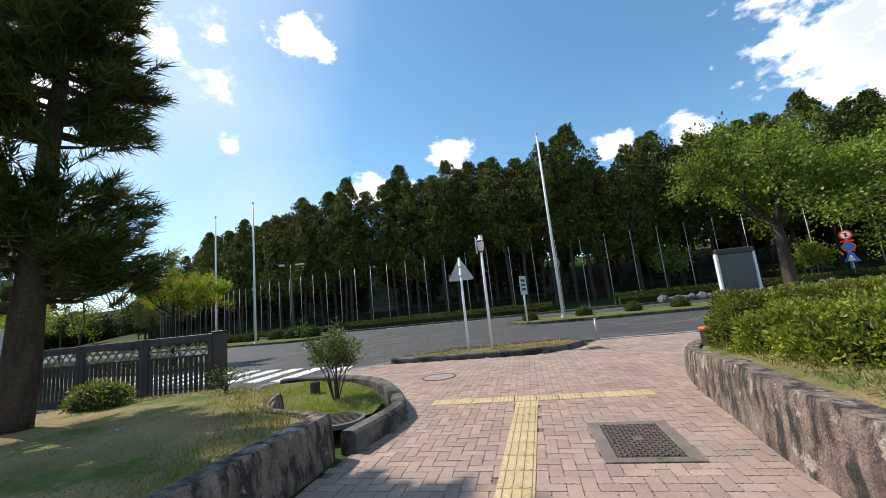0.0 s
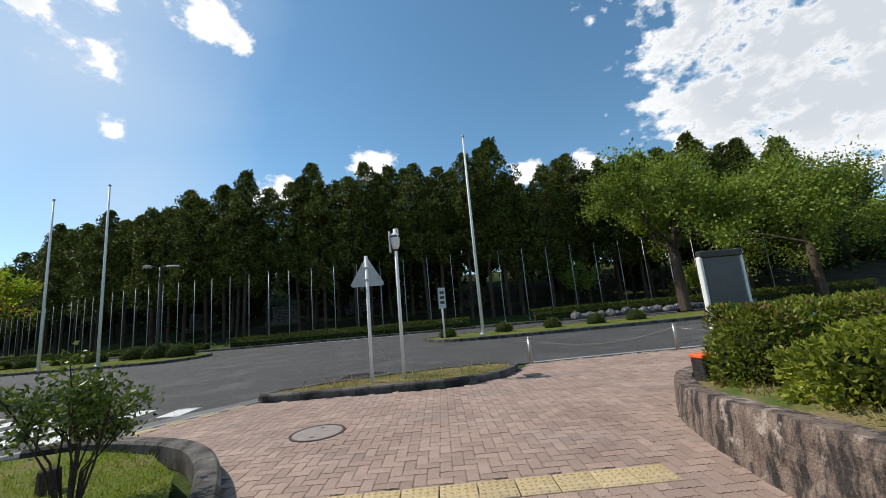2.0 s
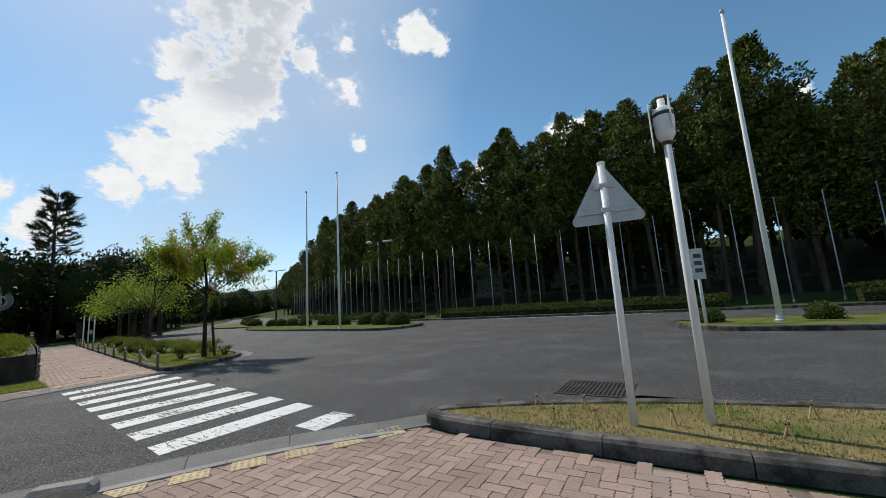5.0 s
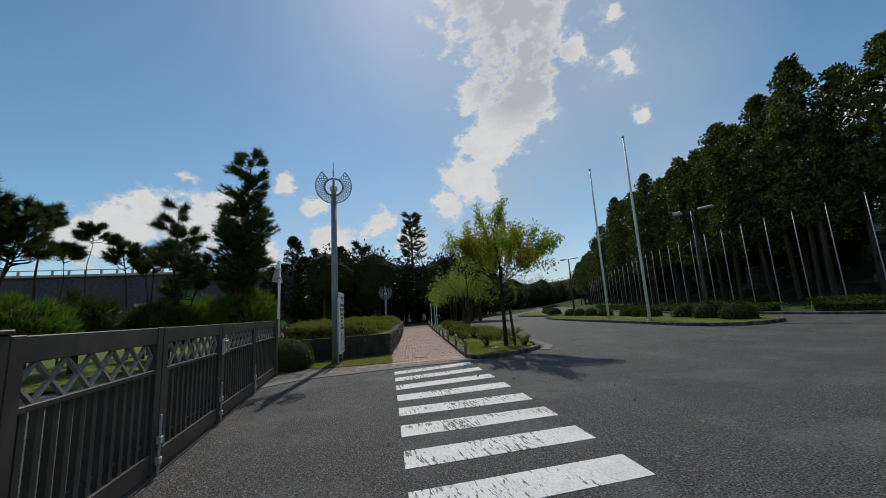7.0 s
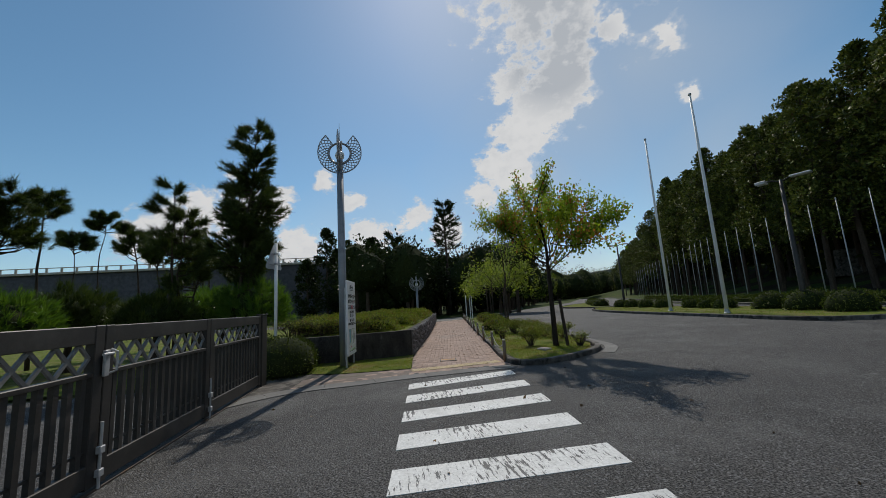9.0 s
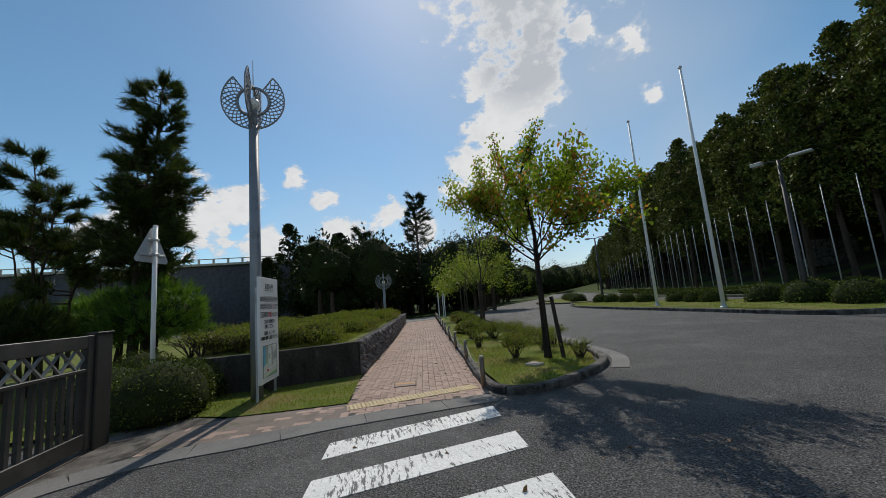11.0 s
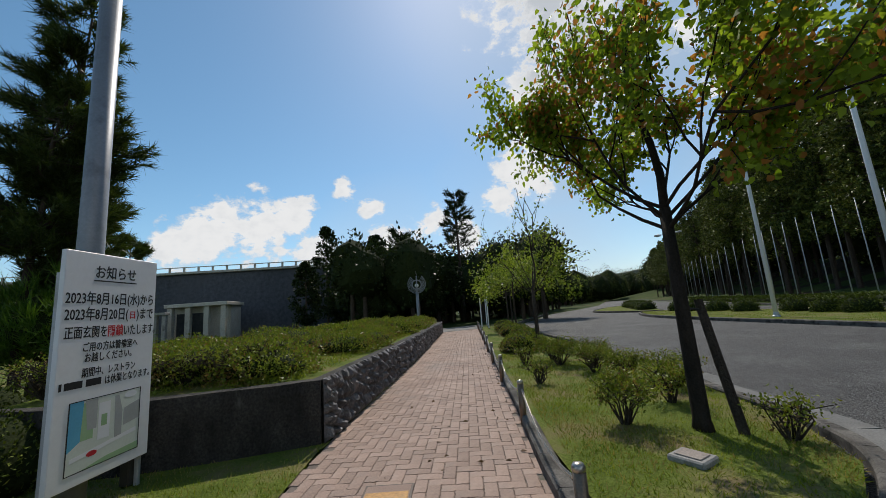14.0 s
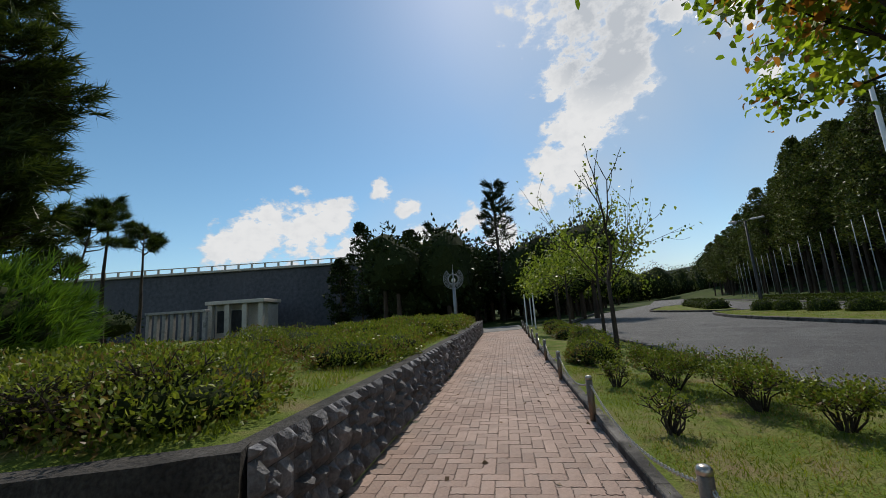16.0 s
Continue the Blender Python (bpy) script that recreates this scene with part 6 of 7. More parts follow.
def notice_sign():
    """White standing sign with writing and a map. Local x runs along its width, z up; it faces -y."""
    W, H = 0.9, 1.8
    root = thing("notice_sign", pose(-15.48, 7.2, 0.28, 0, 0, 173.0), "white standing notice with black Japanese writing and a map", "sign")
    board = part("board", Shape().box(-W / 2, -0.022, 0, W / 2, 0.022, H, c=0.005), "sign_white", root)
    face = -0.0232

    def put(me, x, z, mat, name="lettering", fit=None):
        xs = [v.co.x for v in me.vertices]
        k = min(1.0, fit / max(1e-6, max(xs) - min(xs))) if fit else 1.0
        me.transform(pose(x, face, z, 90, 0, 0) @ Matrix.Diagonal((k, 1, 1, 1)))
        return part(name, me, mat, board)

    put(text_mesh("お知らせ", 0.12), 0, H - 0.20, "ink", fit=0.40)
    part("underline", Shape().box(-0.21, face - 0.001, H - 0.235, 0.21, face + 0.0006, H - 0.225), "ink", board)
    put(text_mesh("2023年8月16日(水)から", 0.115), 0, H - 0.42, "ink", fit=0.85)
    put(text_mesh("2023年8月20日(    )まで", 0.115), 0, H - 0.55, "ink", fit=0.85)
    put(text_mesh("日", 0.075), 0.19, H - 0.547, "red_ink")
    put(text_mesh("正面玄関を", 0.105, "LEFT"), -0.42, H - 0.69, "ink", fit=0.36)
    put(text_mesh("閉鎖", 0.105, "LEFT"), -0.055, H - 0.69, "red_ink", fit=0.15)
    put(text_mesh("いたします。", 0.105, "LEFT"), 0.10, H - 0.69, "ink", fit=0.35)
    put(text_mesh("ご用の方は警備室へ", 0.08), 0, H - 0.80, "ink", fit=0.52)
    put(text_mesh("お越しください。", 0.08), 0, H - 0.885, "ink", fit=0.44)
    put(text_mesh("期間中、レストラン", 0.08), 0, H - 1.0, "ink", fit=0.50)
    put(text_mesh("は休業となります。", 0.08, "LEFT"), -0.05, H - 1.085, "ink", fit=0.46)
    for x0, x1 in ((-0.42, -0.40), (-0.38, -0.24), (-0.21, -0.08)):
        part("lettering", Shape().box(x0, face - 0.001, H - 1.08, x1, face + 0.0006, H - 1.025), "ink", board, "name shown as plain bars")
    # the map
    x0, x1, z0, z1 = -0.33, 0.33, 0.09, 0.62
    m = Matrix(((1, 0, 0, 0), (0, 0, 1, 0), (0, 1, 0, 0), (0, 0, 0, 1)))

    def area(pts, mat, lift, name="map_area"):
        part(name, Shape().prism([(x0 + (x1 - x0) * u, z0 + (z1 - z0) * v) for u, v in pts], face - lift, face + 0.0008, m), mat, board)

    area([(0, 0), (1, 0), (1, 1), (0, 1)], "map_pale", 0.0002, "map")
    area([(0, 0.3), (0.16, 0.42), (0.18, 1), (0, 1)], "map_blue", 0.0006)
    area([(0.14, 0.0), (1, 0.0), (1, 0.12), (0.5, 0.08)], "map_green", 0.0006)
    area([(0.16, 0.42), (0.32, 0.42), (0.32, 0.95), (0.18, 0.95)], "map_green", 0.0006)
    area([(0.24, 0.55), (0.36, 0.55), (0.36, 0.98), (0.2, 0.98)], "map_grey", 0.0009)
    area([(0.74, 0.45), (0.99, 0.5), (0.99, 0.8), (0.74, 0.72)], "map_grey", 0.0009)
    area([(0.62, 0.3), (0.72, 0.32), (0.72, 0.7), (0.66, 0.95), (0.60, 0.95)], "map_grey", 0.0009)
    area([(0.38, 0.36), (0.54, 0.36), (0.54, 0.9), (0.38, 0.9)], "sign_white", 0.0009)
    area([(0.42, 0.55), (0.5, 0.55), (0.5, 0.72), (0.42, 0.72)], "map_green", 0.0012)
    area([(0.05, 0.16), (0.95, 0.3), (0.95, 0.36), (0.05, 0.22)], "sign_white", 0.0009)
    area([(0.32 + 0.07 * math.cos(k * 0.524), 0.2 + 0.04 * math.sin(k * 0.524)) for k in range(12)], "red_ink", 0.0012, "map_mark")
    area([(0.84 + 0.1 * math.cos(k * 0.524), 0.92 + 0.05 * math.sin(k * 0.524)) for k in range(12)], "sign_white", 0.0012, "map_mark")
    for a, b, c, d in ((0, 0, 1, 0.012), (0, 0.988, 1, 1), (0, 0, 0.012, 1), (0.988, 0, 1, 1)):
        part("map_border", Shape().box(x0 + (x1 - x0) * a, face - 0.0016, z0 + (z1 - z0) * b, x0 + (x1 - x0) * c, face + 0.0006, z0 + (z1 - z0) * d), "ink", board)
    for sx in (-W / 2 + 0.03, W / 2 - 0.03):
        part("leg", Shape().box(sx - 0.018, 0.0225, -0.36, sx + 0.018, 0.06, H * 0.9, c=0.004), "grey_metal", root)
    part("weight", Shape().box(W / 2 - 0.1, 0.062, -0.25, W / 2 - 0.02, 0.15, -0.02, c=0.01), "dark_metal", root)


notice_sign()


# ---------- gate ----------
def gate_leaf(x0, x1, label):
    """One leaf of the sliding gate, along x, bottom at the ground."""
    root = thing("gate", pose(x0, 5.6, 0), label, "gate", "iron gate leaves")
    w = x1 - x0
    d = 0.035
    for name, z0, z1 in (("bottom_rail", 0.07, 0.24), ("middle_rail", 0.93, 0.97), ("top_rail", 1.2, 1.35)):
        part(name, Shape().box(0, -d, z0, w, d, z1, c=0.006), "dark_metal", root)
    for a in (0, w - 0.11):
        part("stile", Shape().box(a, -d - 0.004, 0.05, a + 0.11, d + 0.004, 1.354, c=0.006), "dark_metal", root)
    part("lower_bar", Shape().box(0.11, -0.008, 0.33, w - 0.11, 0.008, 0.35), "dark_metal", root)
    n = max(3, round((w - 0.22) / 0.125))
    for i in range(n):
        bx = 0.11 + (w - 0.22) * (i + 0.5) / n
        part("bar", Shape().box(bx - 0.024, -0.02, 0.236, bx + 0.024, 0.02, 0.934), "dark_metal", root)
    k = max(2, round((w - 0.24) / 0.23))
    for i in range(k):
        cx = 0.12 + (w - 0.24) * (i + 0.5) / k
        hw, hh = (w - 0.24) / k / 2, 0.115
        pts = [(cx - hw, 1.085), (cx, 1.085 + hh), (cx + hw, 1.085), (cx, 1.085 - hh)]
        s = Shape()
        for q in range(4):
            a, b = pts[q], pts[(q + 1) % 4]
            s.tube([(a[0], 0, a[1]), (b[0], 0, b[1])], 0.017, 4)
        part("diamond", s, "gate_lattice", root, "grey metal lattice diamond")
    return root


for x0, x1 in ((-7.72, -6.0), (-9.5, -7.73), (-11.5, -9.51), (-13.66, -11.51)):
    gate_leaf(x0, x1, "dark brown metal sliding gate with a diamond band")
for x0, x1 in ((-5.98, -5.72), (-13.98, -13.68)):
    root = thing("gate_post", pose((x0 + x1) / 2, 5.6, 0), "broad dark metal gate post", "gate post", "gate posts")
    h = (x1 - x0) / 2
    part("shaft", Shape().box(-h, -0.055, -0.05, h, 0.055, 1.36, c=0.012), "dark_metal", root)
    part("cap", Shape().box(-h - 0.012, -0.065, 1.361, h + 0.012, 0.065, 1.385, c=0.006), "dark_metal", root)
for gx in (-9.5, -11.5, -7.72):
    root = thing("gate_bolt", pose(gx, 5.66, 0), "grey steel drop bolt on the gate", "bolt", "gate bolts")
    part("rod", Shape().tube([(0, 0, 0.03), (0, 0, 0.55)], 0.012, 8), "grey_metal", root)
    part("guide", Shape().box(-0.03, -0.02, 0.3, 0.03, 0.02, 0.36, c=0.005), "grey_metal", root)
    part("guide", Shape().box(-0.03, -0.02, 0.12, 0.03, 0.02, 0.18, c=0.005), "grey_metal", root)
root = thing("lever_lock", pose(-9.5, 5.66, 0), "grey steel lever lock on the gate", "lock")
part("plate", Shape().box(-0.03, -0.015, 0.92, 0.03, 0.01, 1.14, c=0.005), "grey_metal", root)
part("grip", Shape().tube([(-0.05, 0.0, 0.94), (-0.05, 0.05, 0.96), (-0.05, 0.05, 1.12), (-0.05, 0.0, 1.14)], 0.011, 8), "grey_metal", root)
part("lever", Shape().tube([(0, 0.0, 1.1), (0, 0.05, 1.11), (0.12, 0.05, 1.11)], 0.012, 8), "grey_metal", root)
structure("gate_track", Shape().box(-14.0, 5.57, 0.0, -4.9, 5.63, 0.022, c=0.005), "iron", "worn steel track set below the gate", "gate track")


# ---------- bollards and chains ----------
def bollard(x, y, z, label, group, h=0.49, r=0.038):
    root = thing("bollard", pose(x, y, z), label, "bollard", group)
    part("post", Shape().tube([(0, 0, -0.1), (0, 0, h - 0.02)], r, 16), "bronze" if r < 0.039 else "stainless", root, smooth=True)
    part("cap", Shape().lathe([(r * 1.04, h - 0.03), (r * 1.04, h - 0.008), (r * 0.8, h + 0.008), (r * 0.3, h + 0.014)], 16), "stainless", root, smooth=True)
    part("eye", Shape().tube([(-r - 0.006, 0, h - 0.08), (-r - 0.03, 0, h - 0.075), (-r - 0.03, 0, h - 0.1), (-r - 0.006, 0, h - 0.1)], 0.005, 6), "stainless", root)
    return root


def link_mesh():
    s = Shape()
    pts = []
    for k in range(11):
        a = 6.2832 * k / 10
        pts.append((0.021 * math.cos(a), 0.011 * math.sin(a), 0))
    s.tube(pts, 0.0042, 5, False)
    return s


LINK = link_mesh()


def chain(a, b, sag, label, group):
    a, b = Vector(a), Vector(b)
    s = Shape()
    n = int((b - a).length * 1.03 / 0.031)

    def at(t):
        return a + (b - a) * t - Vector((0, 0, sag * 4 * t * (1 - t)))
    for i in range(n):
        t = (i + 0.5) / n
        d = (at(min(1, t + 0.01)) - at(max(0, t - 0.01))).normalized()
        m = Matrix.Translation(at(t)) @ d.to_track_quat("X", "Z").to_matrix().to_4x4() @ pose(0, 0, 0, 90 * (i % 2) + 20, 0, 0)
        s.add([m @ Vector(v) for v in LINK.v], LINK.f)
    tagged(part("chain", s, "stainless"), label, "chain", group)


posts = [(-14.05, 10.66), (-16.45, 11.08), (-18.95, 11.48), (-21.45, 11.9), (-23.9, 12.32), (-26.3, 12.74), (-28.7, 13.16), (-31.1, 13.58), (-33.4, 13.98), (-35.6, 14.36), (-37.8, 14.74)]
for x, y in posts:
    bollard(x, y, 0.0, "short brown metal bollard with a bright cap at the path edge", "path bollards")
for (xa, ya), (xb, yb) in zip(posts, posts[1:]):
    chain((xa - 0.045, ya, 0.4), (xb + 0.045, yb, 0.4), 0.17, "thin steel chain hanging between path bollards", "path chains")
posts2 = [(1.62, 11.48), (5.28, 11.71), (8.95, 11.95), (12.6, 12.2)]
for x, y in posts2:
    bollard(x, y, 0.0, "slim grey steel post at the yard edge", "yard posts", 0.62, 0.04)
for (xa, ya), (xb, yb) in zip(posts2, posts2[1:]):
    chain((xa + 0.045, ya, 0.54), (xb - 0.045, yb, 0.54), 0.22, "thin steel chain hanging between yard posts", "yard chains")
root = thing("white_post", pose(-38.1, 15.1, 0), "thin white post at the end of the footpath", "post", "white posts")
part("shaft", Shape().tube([(0, 0, -0.1), (0, 0, 2.1)], 0.04, 10), "white_paint", root)
copy_thing(root, pose(-40.5, 16.0, 0))
copy_thing(root, pose(-35.9, 15.1, 0))


# ---------- little stakes on the island ----------
def stake_frame(x, y, turn):
    root = thing("bamboo_stake", pose(x, y, 0.11, 0, 0, turn), "short bamboo stake frame in the dry grass", "stake", "bamboo stakes")
    part("cane", Shape().tube([(-0.05, 0, -0.03), (0.012, 0.004, 0.16)], 0.008, 7), "bamboo", root)
    part("cane", Shape().tube([(0.05, 0, -0.03), (-0.012, -0.004, 0.16)], 0.008, 7), "bamboo", root)
    part("tie", Shape().tube([(-0.012, -0.012, 0.125), (0.012, 0.012, 0.13)], 0.009, 6), "ink", root, "black cord")


for i, (x, y) in enumerate([(-3.3, 9.95), (-2.95, 10.25), (-2.65, 9.85), (-2.45, 10.35), (-2.25, 9.9), (-1.6, 10.1), (-1.15, 10.5), (-0.8, 10.0), (-0.5, 10.7), (-0.1, 10.15), (0.15, 10.6), (0.4, 10.25), (0.55, 10.75)]):
    stake_frame(x, y, i * 47)

# ---------- covers and drains ----------
root = thing("manhole_cover", pose(-2.02, 7.18, 0.006), "round brick-filled manhole cover with an iron rim", "manhole cover")
part("rim", Shape().lathe([(0.35, -0.01), (0.35, 0.006), (0.315, 0.006), (0.315, -0.002)], 40), "iron", root)
part("plate", Shape().lathe([(0.312, -0.01), (0.312, 0.003), (0.30, 0.005)], 40), "cover_stone", root)
part("lifting_slot", Shape().box(-0.03, -0.22, 0.0051, 0.03, -0.18, 0.0075), "iron", root)
part("lifting_slot", Shape().box(-0.03, 0.18, 0.0051, 0.03, 0.22, 0.0075), "iron", root)

root = thing("inspection_cover", pose(0.9, 3.62, 0.006, 0, 0, 2), "square iron inspection cover with a diamond pattern in a concrete frame", "manhole cover")
s = Shape()
for a in ((-0.38, -0.5, -0.27, 0.5), (0.27, -0.5, 0.38, 0.5), (-0.27, -0.5, 0.27, -0.41), (-0.27, 0.41, 0.27, 0.5)):
    s.box(a[0], a[1], -0.01, a[2], a[3], 0.008, c=0.002)
part("frame", s, "joint", root)
cover = part("plate", Shape().box(-0.265, -0.405, -0.01, 0.265, 0.405, 0.008, c=0.003), "iron", root)
s = Shape()
for i in range(13):
    for j in range(20):
        cx, cy = -0.24 + 0.04 * i, -0.38 + 0.04 * j
        if abs(cx) < 0.06 and abs(cy) < 0.06:
            continue
        a = 45 if (i + j) % 2 else -45
        s.box(-0.018, -0.008, 0.0075, 0.018, 0.008, 0.017, pose(cx, cy, 0, 0, 0, a))
tagged(part("tread", s, "rusty_iron", cover), kind="stuff")
part("badge", Shape().box(-0.045, -0.05, 0.0082, 0.045, 0.05, 0.016, c=0.002), "rusty_iron", cover)

root = thing("corner_cover", pose(-2.35, 3.92, 0.165, 0, 0, 20), "dark round ribbed drain cover sunk in the corner bed", "manhole cover")
part("rim", Shape().lathe([(0.3, -0.03), (0.3, 0.02), (0.27, 0.026), (0.265, 0.012)], 32), "gutter", root)
plate = part("plate", Shape().lathe([(0.262, -0.02), (0.262, 0.012), (0.25, 0.014)], 32), "iron", root)
for k in range(9):
    w = math.sqrt(0.24 ** 2 - (0.055 * (k - 4)) ** 2)
    part("rib", Shape().box(-w, 0.055 * (k - 4) - 0.011, 0.0141, w, 0.055 * (k - 4) + 0.011, 0.022, c=0.002), "iron", plate)

root = thing("drain_grate", pose(-2.6, 11.82, 0.0, 0, 0, 0), "rusty iron drain grating set in the asphalt", "drain")
s = Shape()
for a in ((-0.5, -0.45, -0.46, 0.45), (0.46, -0.45, 0.5, 0.45), (-0.46, -0.45, 0.46, -0.41), (-0.46, 0.41, 0.46, 0.45), (-0.46, -0.015, 0.46, 0.015)):
    s.box(a[0], a[1], -0.01, a[2], a[3], 0.012, c=0.002)
part("frame", s, "iron", root)
# thin black plate: the darkness of the drain pit put into colour
part("black_plate", Shape().box(-0.46, -0.41, 0.001, 0.46, 0.41, 0.0025), "ink", root, "black plate in place of the shaded opening below the bars")
for i in range(16):
    bx = -0.43 + 0.0573 * i
    part("bar", Shape().box(bx - 0.013, -0.405, 0.003, bx + 0.013, 0.405, 0.011), "iron", root)

root = thing("small_cover", pose(-15.07, 9.53, 0.006, 0, 0, 83), "small square brick cover with an amber badge", "manhole cover")
part("frame", Shape().box(-0.2, -0.2, -0.01, 0.2, 0.2, 0.006, c=0.003), "iron", root)
part("plate", Shape().box(-0.18, -0.18, 0.0061, 0.18, 0.18, 0.009, c=0.002), "paver", root)
part("badge", Shape().box(-0.17, -0.06, 0.0091, 0.17, 0.06, 0.012, c=0.002), "amber", root, "worn amber badge")
root = thing("valve_box", pose(-14.86, 11.95, 0.075, 0, 0, 25), "pale square concrete valve box in the grass", "valve box")
part("box", Shape().box(-0.14, -0.12, -0.05, 0.14, 0.12, 0.045, c=0.012), "pale_stone", root)
part("lid", Shape().box(-0.1, -0.08, 0.0455, 0.1, 0.08, 0.055, c=0.004), "cover_stone", root)
root = thing("floor_plate", pose(1.35, 9.95, 0.006, 0, 0, 10), "dark square plate set in the paving", "cover")
part("plate", Shape().box(-0.18, -0.14, -0.005, 0.18, 0.14, 0.006, c=0.003), "iron", root)
root = thing("edge_stone", pose(-5.85, 6.95, 0.0, 0, 0, 50), "short rounded concrete block at the yard corner", "kerb block")
part("block", Shape().box(-0.22, -0.09, -0.03, 0.22, 0.09, 0.11, c=0.035), "pale_stone", root)

# ---------- buildings ----------
def long_wall():
    """The long dark wall with a railing along its top."""
    root = thing("long_building", pose(-70, -26, 0), "long dark grey building with a pale roof railing", "building")
    part("wall", Shape().box(-8, -50, -0.2, 0, 36, 9.4, c=0.05), "dam_wall", root)
    part("ledge", Shape().box(-8.2, -50.2, 9.41, 0.5, 36.2, 9.75, c=0.04), "beige_wall", root, "pale ledge")
    part("rail", Shape().box(0.25, -50, 10.35, 0.4, 36, 10.47, c=0.02), "beige_wall", root, "pale top rail")
    for i in range(44):
        y = -49.5 + i * 1.98
        part("post", Shape().box(0.25, y - 0.14, 9.752, 0.4, y + 0.14, 10.352, c=0.01), "beige_wall", root)


long_wall()


def entrance():
    root = thing("entrance_house", pose(-62, -14.9, 0), "low pale entrance building with columns and a flat roof", "building")
    part("roof", Shape().box(-4.5, -4.8, 4.15, 0.6, 2.6, 4.6, c=0.05), "beige_wall", root)
    part("wall", Shape().box(-4.2, -4.5, -0.1, -1.2, 2.3, 4.14, c=0.03), "beige_wall", root)
    part("window", Shape().box(-1.19, -4.2, 0.6, -1.12, -0.5, 3.4), "dark_glass", root, "dark glazed front")
    for y in (-4.3, -2.2, 0.0, 2.0):
        part("column", Shape().box(-0.3, y - 0.3, -0.1, 0.3, y + 0.3, 4.14, c=0.03), "beige_wall", root)
    root = thing("colonnade", pose(-60, -22, 0), "pale colonnade with flat beams beside the entrance", "colonnade")
    part("beam", Shape().box(-0.5, -3.6, 3.3, 0.5, 3.6, 3.6, c=0.03), "pale_stone", root)
    for i in range(8):
        part("column", Shape().box(-0.25, -3.4 + 0.96 * i - 0.2, -0.1, 0.25, -3.4 + 0.96 * i + 0.2, 3.29, c=0.03), "pale_stone", root)


entrance()
for i, (x, y, w) in enumerate([(-19, 43.5, 2.0), (-11, 45, 1.6), (2.5, 44, 1.8), (-30, 46, 2.0)]):
    root = thing("stone_monument", pose(x, y, ground_height(x, y), 0, 0, 20 * i), "pale stone monument glimpsed between the trunks", "monument", "monuments in the wood")
    part("plinth", Shape().box(-w, -0.6, -0.3, w, 0.6, 0.4, c=0.05), "kerb", root)
    part("slab", Shape().box(-w * 0.7, -0.35, 0.41, w * 0.7, 0.35, 1.9, c=0.08), "kerb", root)
rng_rock = random.Random(8)
for i in range(22):
    x = 8.5 + i * 0.62
    s = mound_mesh("rock", (rng_rock.uniform(0.3, 0.5), 0.35, rng_rock.uniform(0.25, 0.42)), 300 + i, 0.4)
    ob = part("rock", s, "rough_stone")
    ob.location = (x, 29.2 + 0.05 * x + rng_rock.uniform(-0.3, 0.3), 0.25)
    tagged(ob, "rough grey rock at the foot of the bank", "rock", "rocks of the bank")
# ---------- grass, litter ----------
grass_patch("verge_grass", [p for p in VERGE if p[0] > -24] + [(-24, 12.5)], 0.075, 30000, 0.05, "blade", "short green grass of the verge", 401, 1.0)
grass_patch("lamp_grass", LAMP_LAWN, 0.018, 9000, 0.045, "blade", "short mown grass below the lamp", 402)
grass_patch("median_grass", MEDIAN, 0.14, 16000, 0.09, "blade", "mown green grass of the median", 408, 1.0)
grass_patch("island_grass", ISLE_FRONT, 0.11, 9000, 0.045, "dry_blade", "dry yellow grass of the traffic island", 403)
grass_patch("mound_grass", [(-2.3, -1), (-2.25, 3.1), (-3.05, 3.5), (-3.6, 4.3), (-4.75, 4.95), (-7, 4.1), (-7, -1)], 0.45, 16000, 0.07, "dry_blade", "patchy dry grass of the mound", 404)
grass_patch("corner_grass", NOOK, 0.16, 6500, 0.06, "blade", "grass of the corner bed", 405)
grass_patch("bank_grass", [(2.15, -1), (2.2, 4), (2.4, 5.6), (2.6, 6.5), (3.2, 7.2), (5, 8.2), (5.5, -1)], 0.57, 14000, 0.09, "dry_blade", "dry grass and straw of the raised bed", 406, z_of=lambda q: 0.57 - east_drop(q[1]))
grass_patch("planter_grass", [(-16.8, 8.45), (-22.8, 9.6), (-27, 10.3), (-27, 8.8), (-20, 7.2), (-16.6, 6.5)], 0.70, 9000, 0.08, "blade", "grass at the edge of the planted bank", 407)


def litter():
    rng = np.random.default_rng(410)
    n = 70
    Q = np.c_[rng.uniform(-26, -14, n), np.zeros(n)]
    Q[:, 1] = 10.6 + (-14 - Q[:, 0]) * 0.168 - rng.random(n) ** 2 * 1.9
    P2 = np.c_[rng.uniform(-13, -4, 30), rng.uniform(6.2, 12.5, 30)]
    Q = np.concatenate([Q, P2])
    C = np.c_[Q, np.full(len(Q), 0.006)]
    D = rng.normal(size=(len(C), 3)) * np.array([1, 1, 0.15])
    ob = part("fallen_leaves", leaf_cloud("fallen_leaves", C, D, 0.06, 0.04, rng=rng), "fallen")
    tagged(ob, "dry brown leaves scattered on path and road", "leaf litter", kind="stuff")


litter()


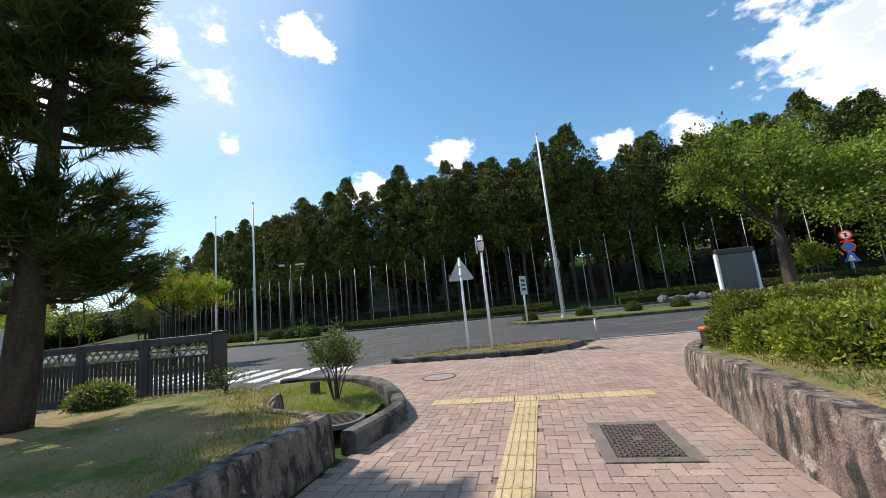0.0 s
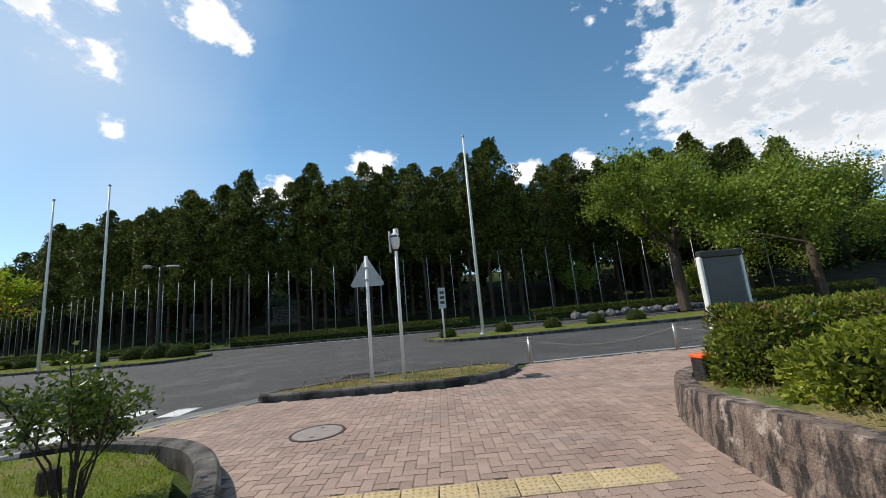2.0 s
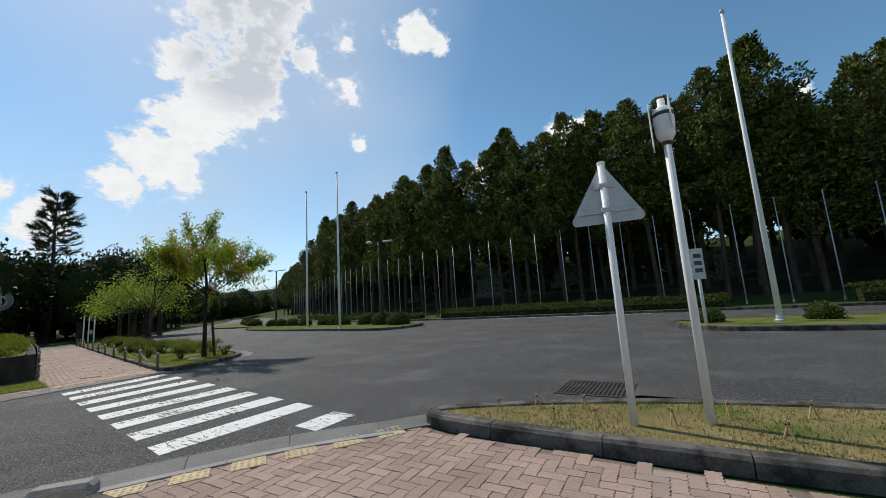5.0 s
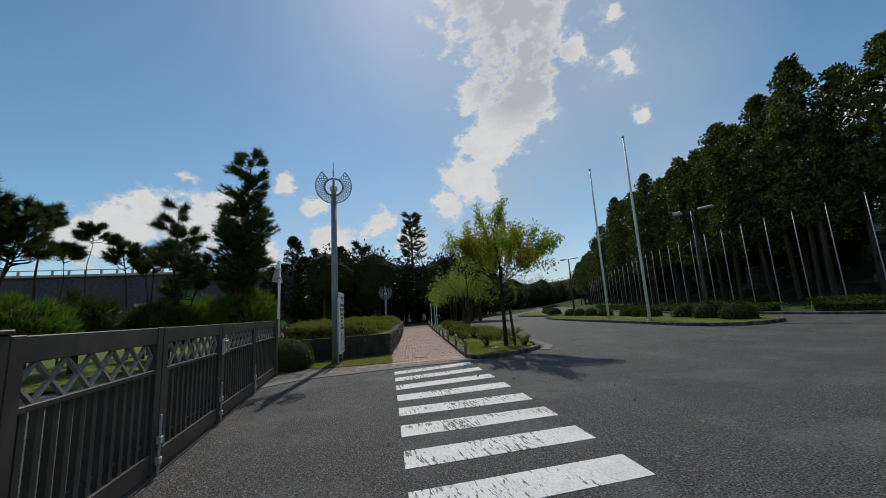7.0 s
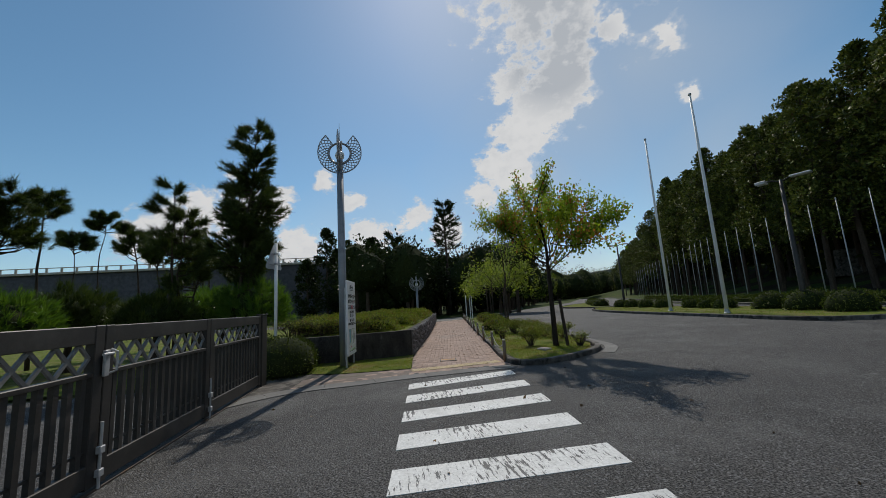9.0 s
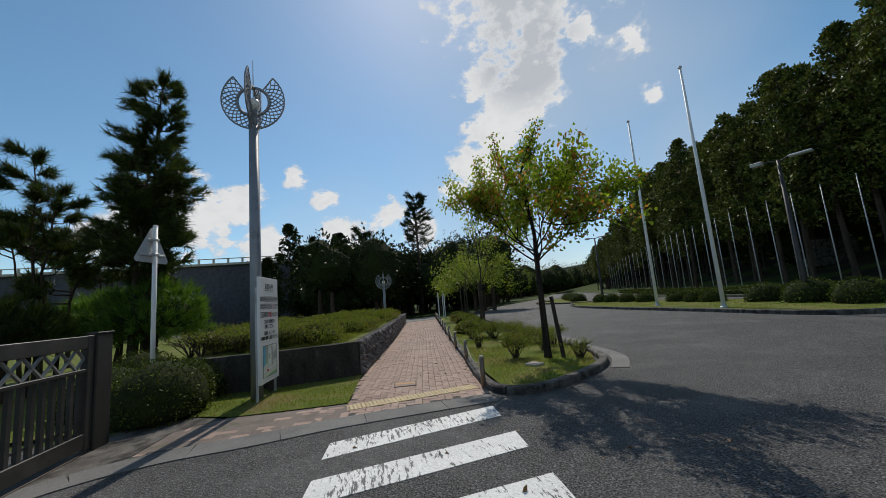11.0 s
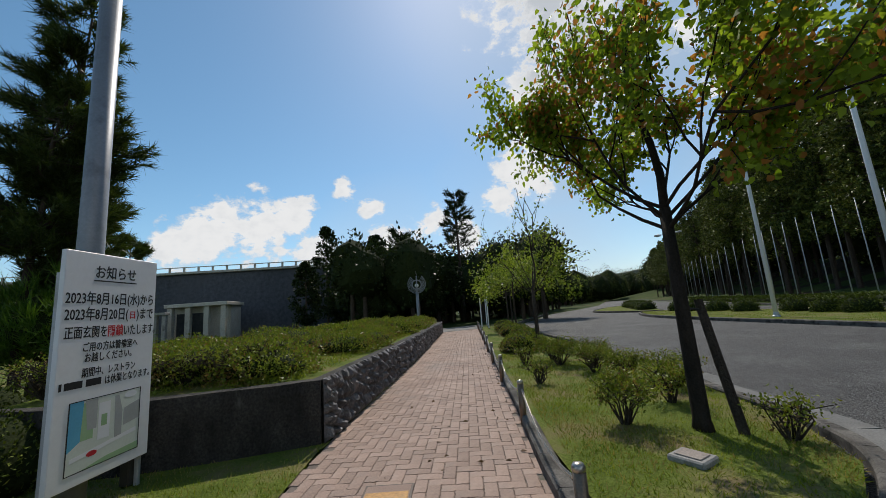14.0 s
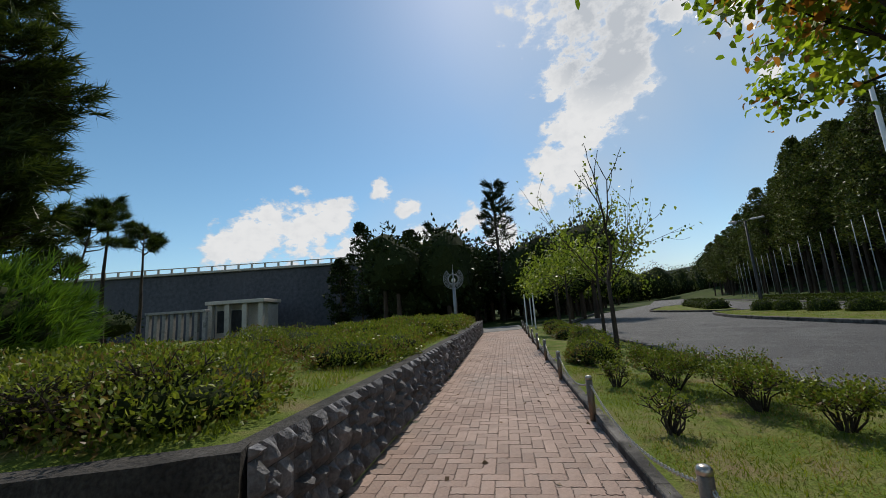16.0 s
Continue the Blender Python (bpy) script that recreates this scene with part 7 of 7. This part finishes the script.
# ---------- paving pieces ----------
def paver_outline(w, h, g=0.0025, amp=0.006):
    """Outline of an interlocking block with waved sides."""
    pts = []
    corners = [(g, g), (w - g, g), (w - g, h - g), (g, h - g)]
    for i in range(4):
        (ax, ay), (bx, by) = corners[i], corners[(i + 1) % 4]
        L = math.hypot(bx - ax, by - ay)
        n = 4 if L < 0.15 else 8
        nx, ny = (by - ay) / L, -(bx - ax) / L
        for k in range(n):
            t = k / n
            o = amp * (1 if (k % 2) else -1) * (0 if k == 0 else 1) * (1 if i < 2 else -1)
            pts.append((ax + (bx - ax) * t + nx * o, ay + (by - ay) * t + ny * o))
    return pts


def paver_geometry(w, h):
    out = paver_outline(w, h)
    cx, cy = w / 2, h / 2
    n = len(out)
    low = [(x - cx, y - cy, -0.006) for x, y in out]
    top = [((x - cx) * (0.97 if h > w else 0.985), (y - cy) * (0.985 if h > w else 0.97), 0.003) for x, y in out]
    vs = low + top
    fs = [tuple(range(n, 2 * n))] + [(i, (i + 1) % n, n + (i + 1) % n, n + i) for i in range(n)]
    return vs, fs


def lay_pavers(root, poly, origin, angle, near, skip, W=0.1125):
    """Herringbone paving: the pieces near the walk as parts, the rest joined."""
    c, s = math.cos(radians(angle)), math.sin(radians(angle))
    P = np.array(poly)
    ctr = np.array(origin)
    R = int(max(np.linalg.norm(P - ctr, axis=1)) / W) + 3
    flat, tall = paver_geometry(2 * W, W), paver_geometry(W, 2 * W)
    me = []
    for nm, (vs, fs) in (("brick", flat), ("brick", tall)):
        m = bpy.data.meshes.new(nm)
        m.from_pydata(vs, [], fs)
        m.materials.append(M["paver"])
        me.append(m)
    lo, hi = P.min(0), P.max(0)
    spots = []
    rng = random.Random(12)
    for i in range(-R, R):
        for j in range(-R, R):
            k = (i - j) % 4
            if k not in (0, 3):
                continue
            u, v = (i * W + (W if k == 0 else W / 2), j * W + (W / 2 if k == 0 else W))
            x, y = origin[0] + c * u - s * v, origin[1] + s * u + c * v
            if not (lo[0] < x < hi[0] and lo[1] < y < hi[1]):
                continue
            hx, hy = (W, W / 2) if k == 0 else (W / 2, W)
            ok = all(inside(x + c * a * hx - s * b * hy, y + s * a * hx + c * b * hy, poly) for a in (-0.3, 0.3) for b in (-0.3, 0.3))
            if not ok or skip(x, y):
                continue
            spots.append((x, y, 0 if k == 0 else 1))
    spots.sort(key=lambda p: near(p[0], p[1]))
    verts, faces = [], []
    for q, (x, y, k) in enumerate(spots):
        dz = rng.uniform(-0.0015, 0.002)
        tilt = (rng.uniform(-0.4, 0.4), rng.uniform(-0.4, 0.4))
        if q < 300:
            ob = new("brick", me[k])
            ob.parent = root
            ob.matrix_basis = pose(x, y, dz, tilt[0], tilt[1], angle)
        else:
            b = len(verts)
            vs, fs = (flat, tall)[k]
            verts += [(x + c * a - s * d, y + s * a + c * d, e + dz + a * 0.006 * tilt[0]) for a, d, e in vs]
            faces += [tuple(t + b for t in f) for f in fs]
    m = bpy.data.meshes.new("bricks")
    m.from_pydata(verts, [], faces)
    m.materials.append(M["paver_rest"])
    ob = new("bricks", m)
    ob.parent = root
    tagged(ob, kind="stuff")


def tactile(root, x, y, angle, dots):
    ob_m = tactile_meshes[0 if dots else 1]
    ob = new("tactile_tile", ob_m)
    ob.parent = root
    ob.matrix_basis = pose(x, y, 0.004, 0, 0, angle)


def tactile_shape(dots):
    s = Shape()
    s.box(-0.147, -0.147, -0.008, 0.147, 0.147, 0.006, c=0.003)
    if dots:
        for i in range(5):
            for j in range(5):
                s.lathe([(0.016, 0.0055), (0.013, 0.010), (0.006, 0.0115)], 8, (-0.116 + 0.058 * i, -0.116 + 0.058 * j, 0))
    else:
        for i in range(4):
            s.box(-0.108 + 0.072 * i - 0.014, -0.135, 0.0055, -0.108 + 0.072 * i + 0.014, 0.135, 0.0115, c=0.003)
    m = s.mesh("tactile_tile")
    m.materials.append(M["tactile"])
    return m


tactile_meshes = [tactile_shape(True), tactile_shape(False)]
TILES = []
for k in range(10):
    TILES.append((-1.42 + 0.305 * k, 5.2 + 0.012 * k, 2.3, True))
for k in range(22):
    TILES.append((-0.17 + 0.001 * k, 4.93 - 0.303 * k, 0, False))
PT0, PT1 = Vector((-13.98, 8.62)), Vector((-14.2, 10.5))
for k in range(7):
    p = PT0 + (PT1 - PT0) * ((k + 0.3) / 6.6)
    TILES.append((p.x, p.y, 6.4, True))
for k in range(6):
    q = Vector((-5.52, 7.25)).lerp(Vector((-4.3, 9.2)), k / 5.0)
    TILES.append((q.x, q.y, 58, True))
for x, y, a, dots in TILES:
    tactile(yard if x > -8 else footpath, x, y, a, dots)


def clear(x, y):
    for tx, ty, a, d in TILES:
        if abs(x - tx) < 0.26 and abs(y - ty) < 0.26:
            ca, sa = math.cos(radians(a)), math.sin(radians(a))
            u, v = ca * (x - tx) + sa * (y - ty), -sa * (x - tx) + ca * (y - ty)
            if abs(u) < 0.11 and abs(v) < 0.11:
                return True
    if math.hypot(x + 2.02, y - 7.18) < 0.28 or (abs(x - 0.9) < 0.31 and abs(y - 3.62) < 0.43):
        return True
    return abs(x + 15.07) < 0.13 and abs(y - 9.53) < 0.13


lay_pavers(yard, [p for p in YARD], (0.0, 5.0), 2.3, lambda x, y: abs(y - 4.5) + 0.6 * abs(x + 0.5), clear)
lay_pavers(footpath, PATH, (-15.0, 9.6), -9.6, lambda x, y: abs(x + 16.5) + 0.3 * abs(y - 9.9), clear)
lay_pavers(APRON_BED, APRON, (-14.2, 6.5), -6.0, lambda x, y: abs(y - 7.5), lambda x, y: False)
stone_wall()
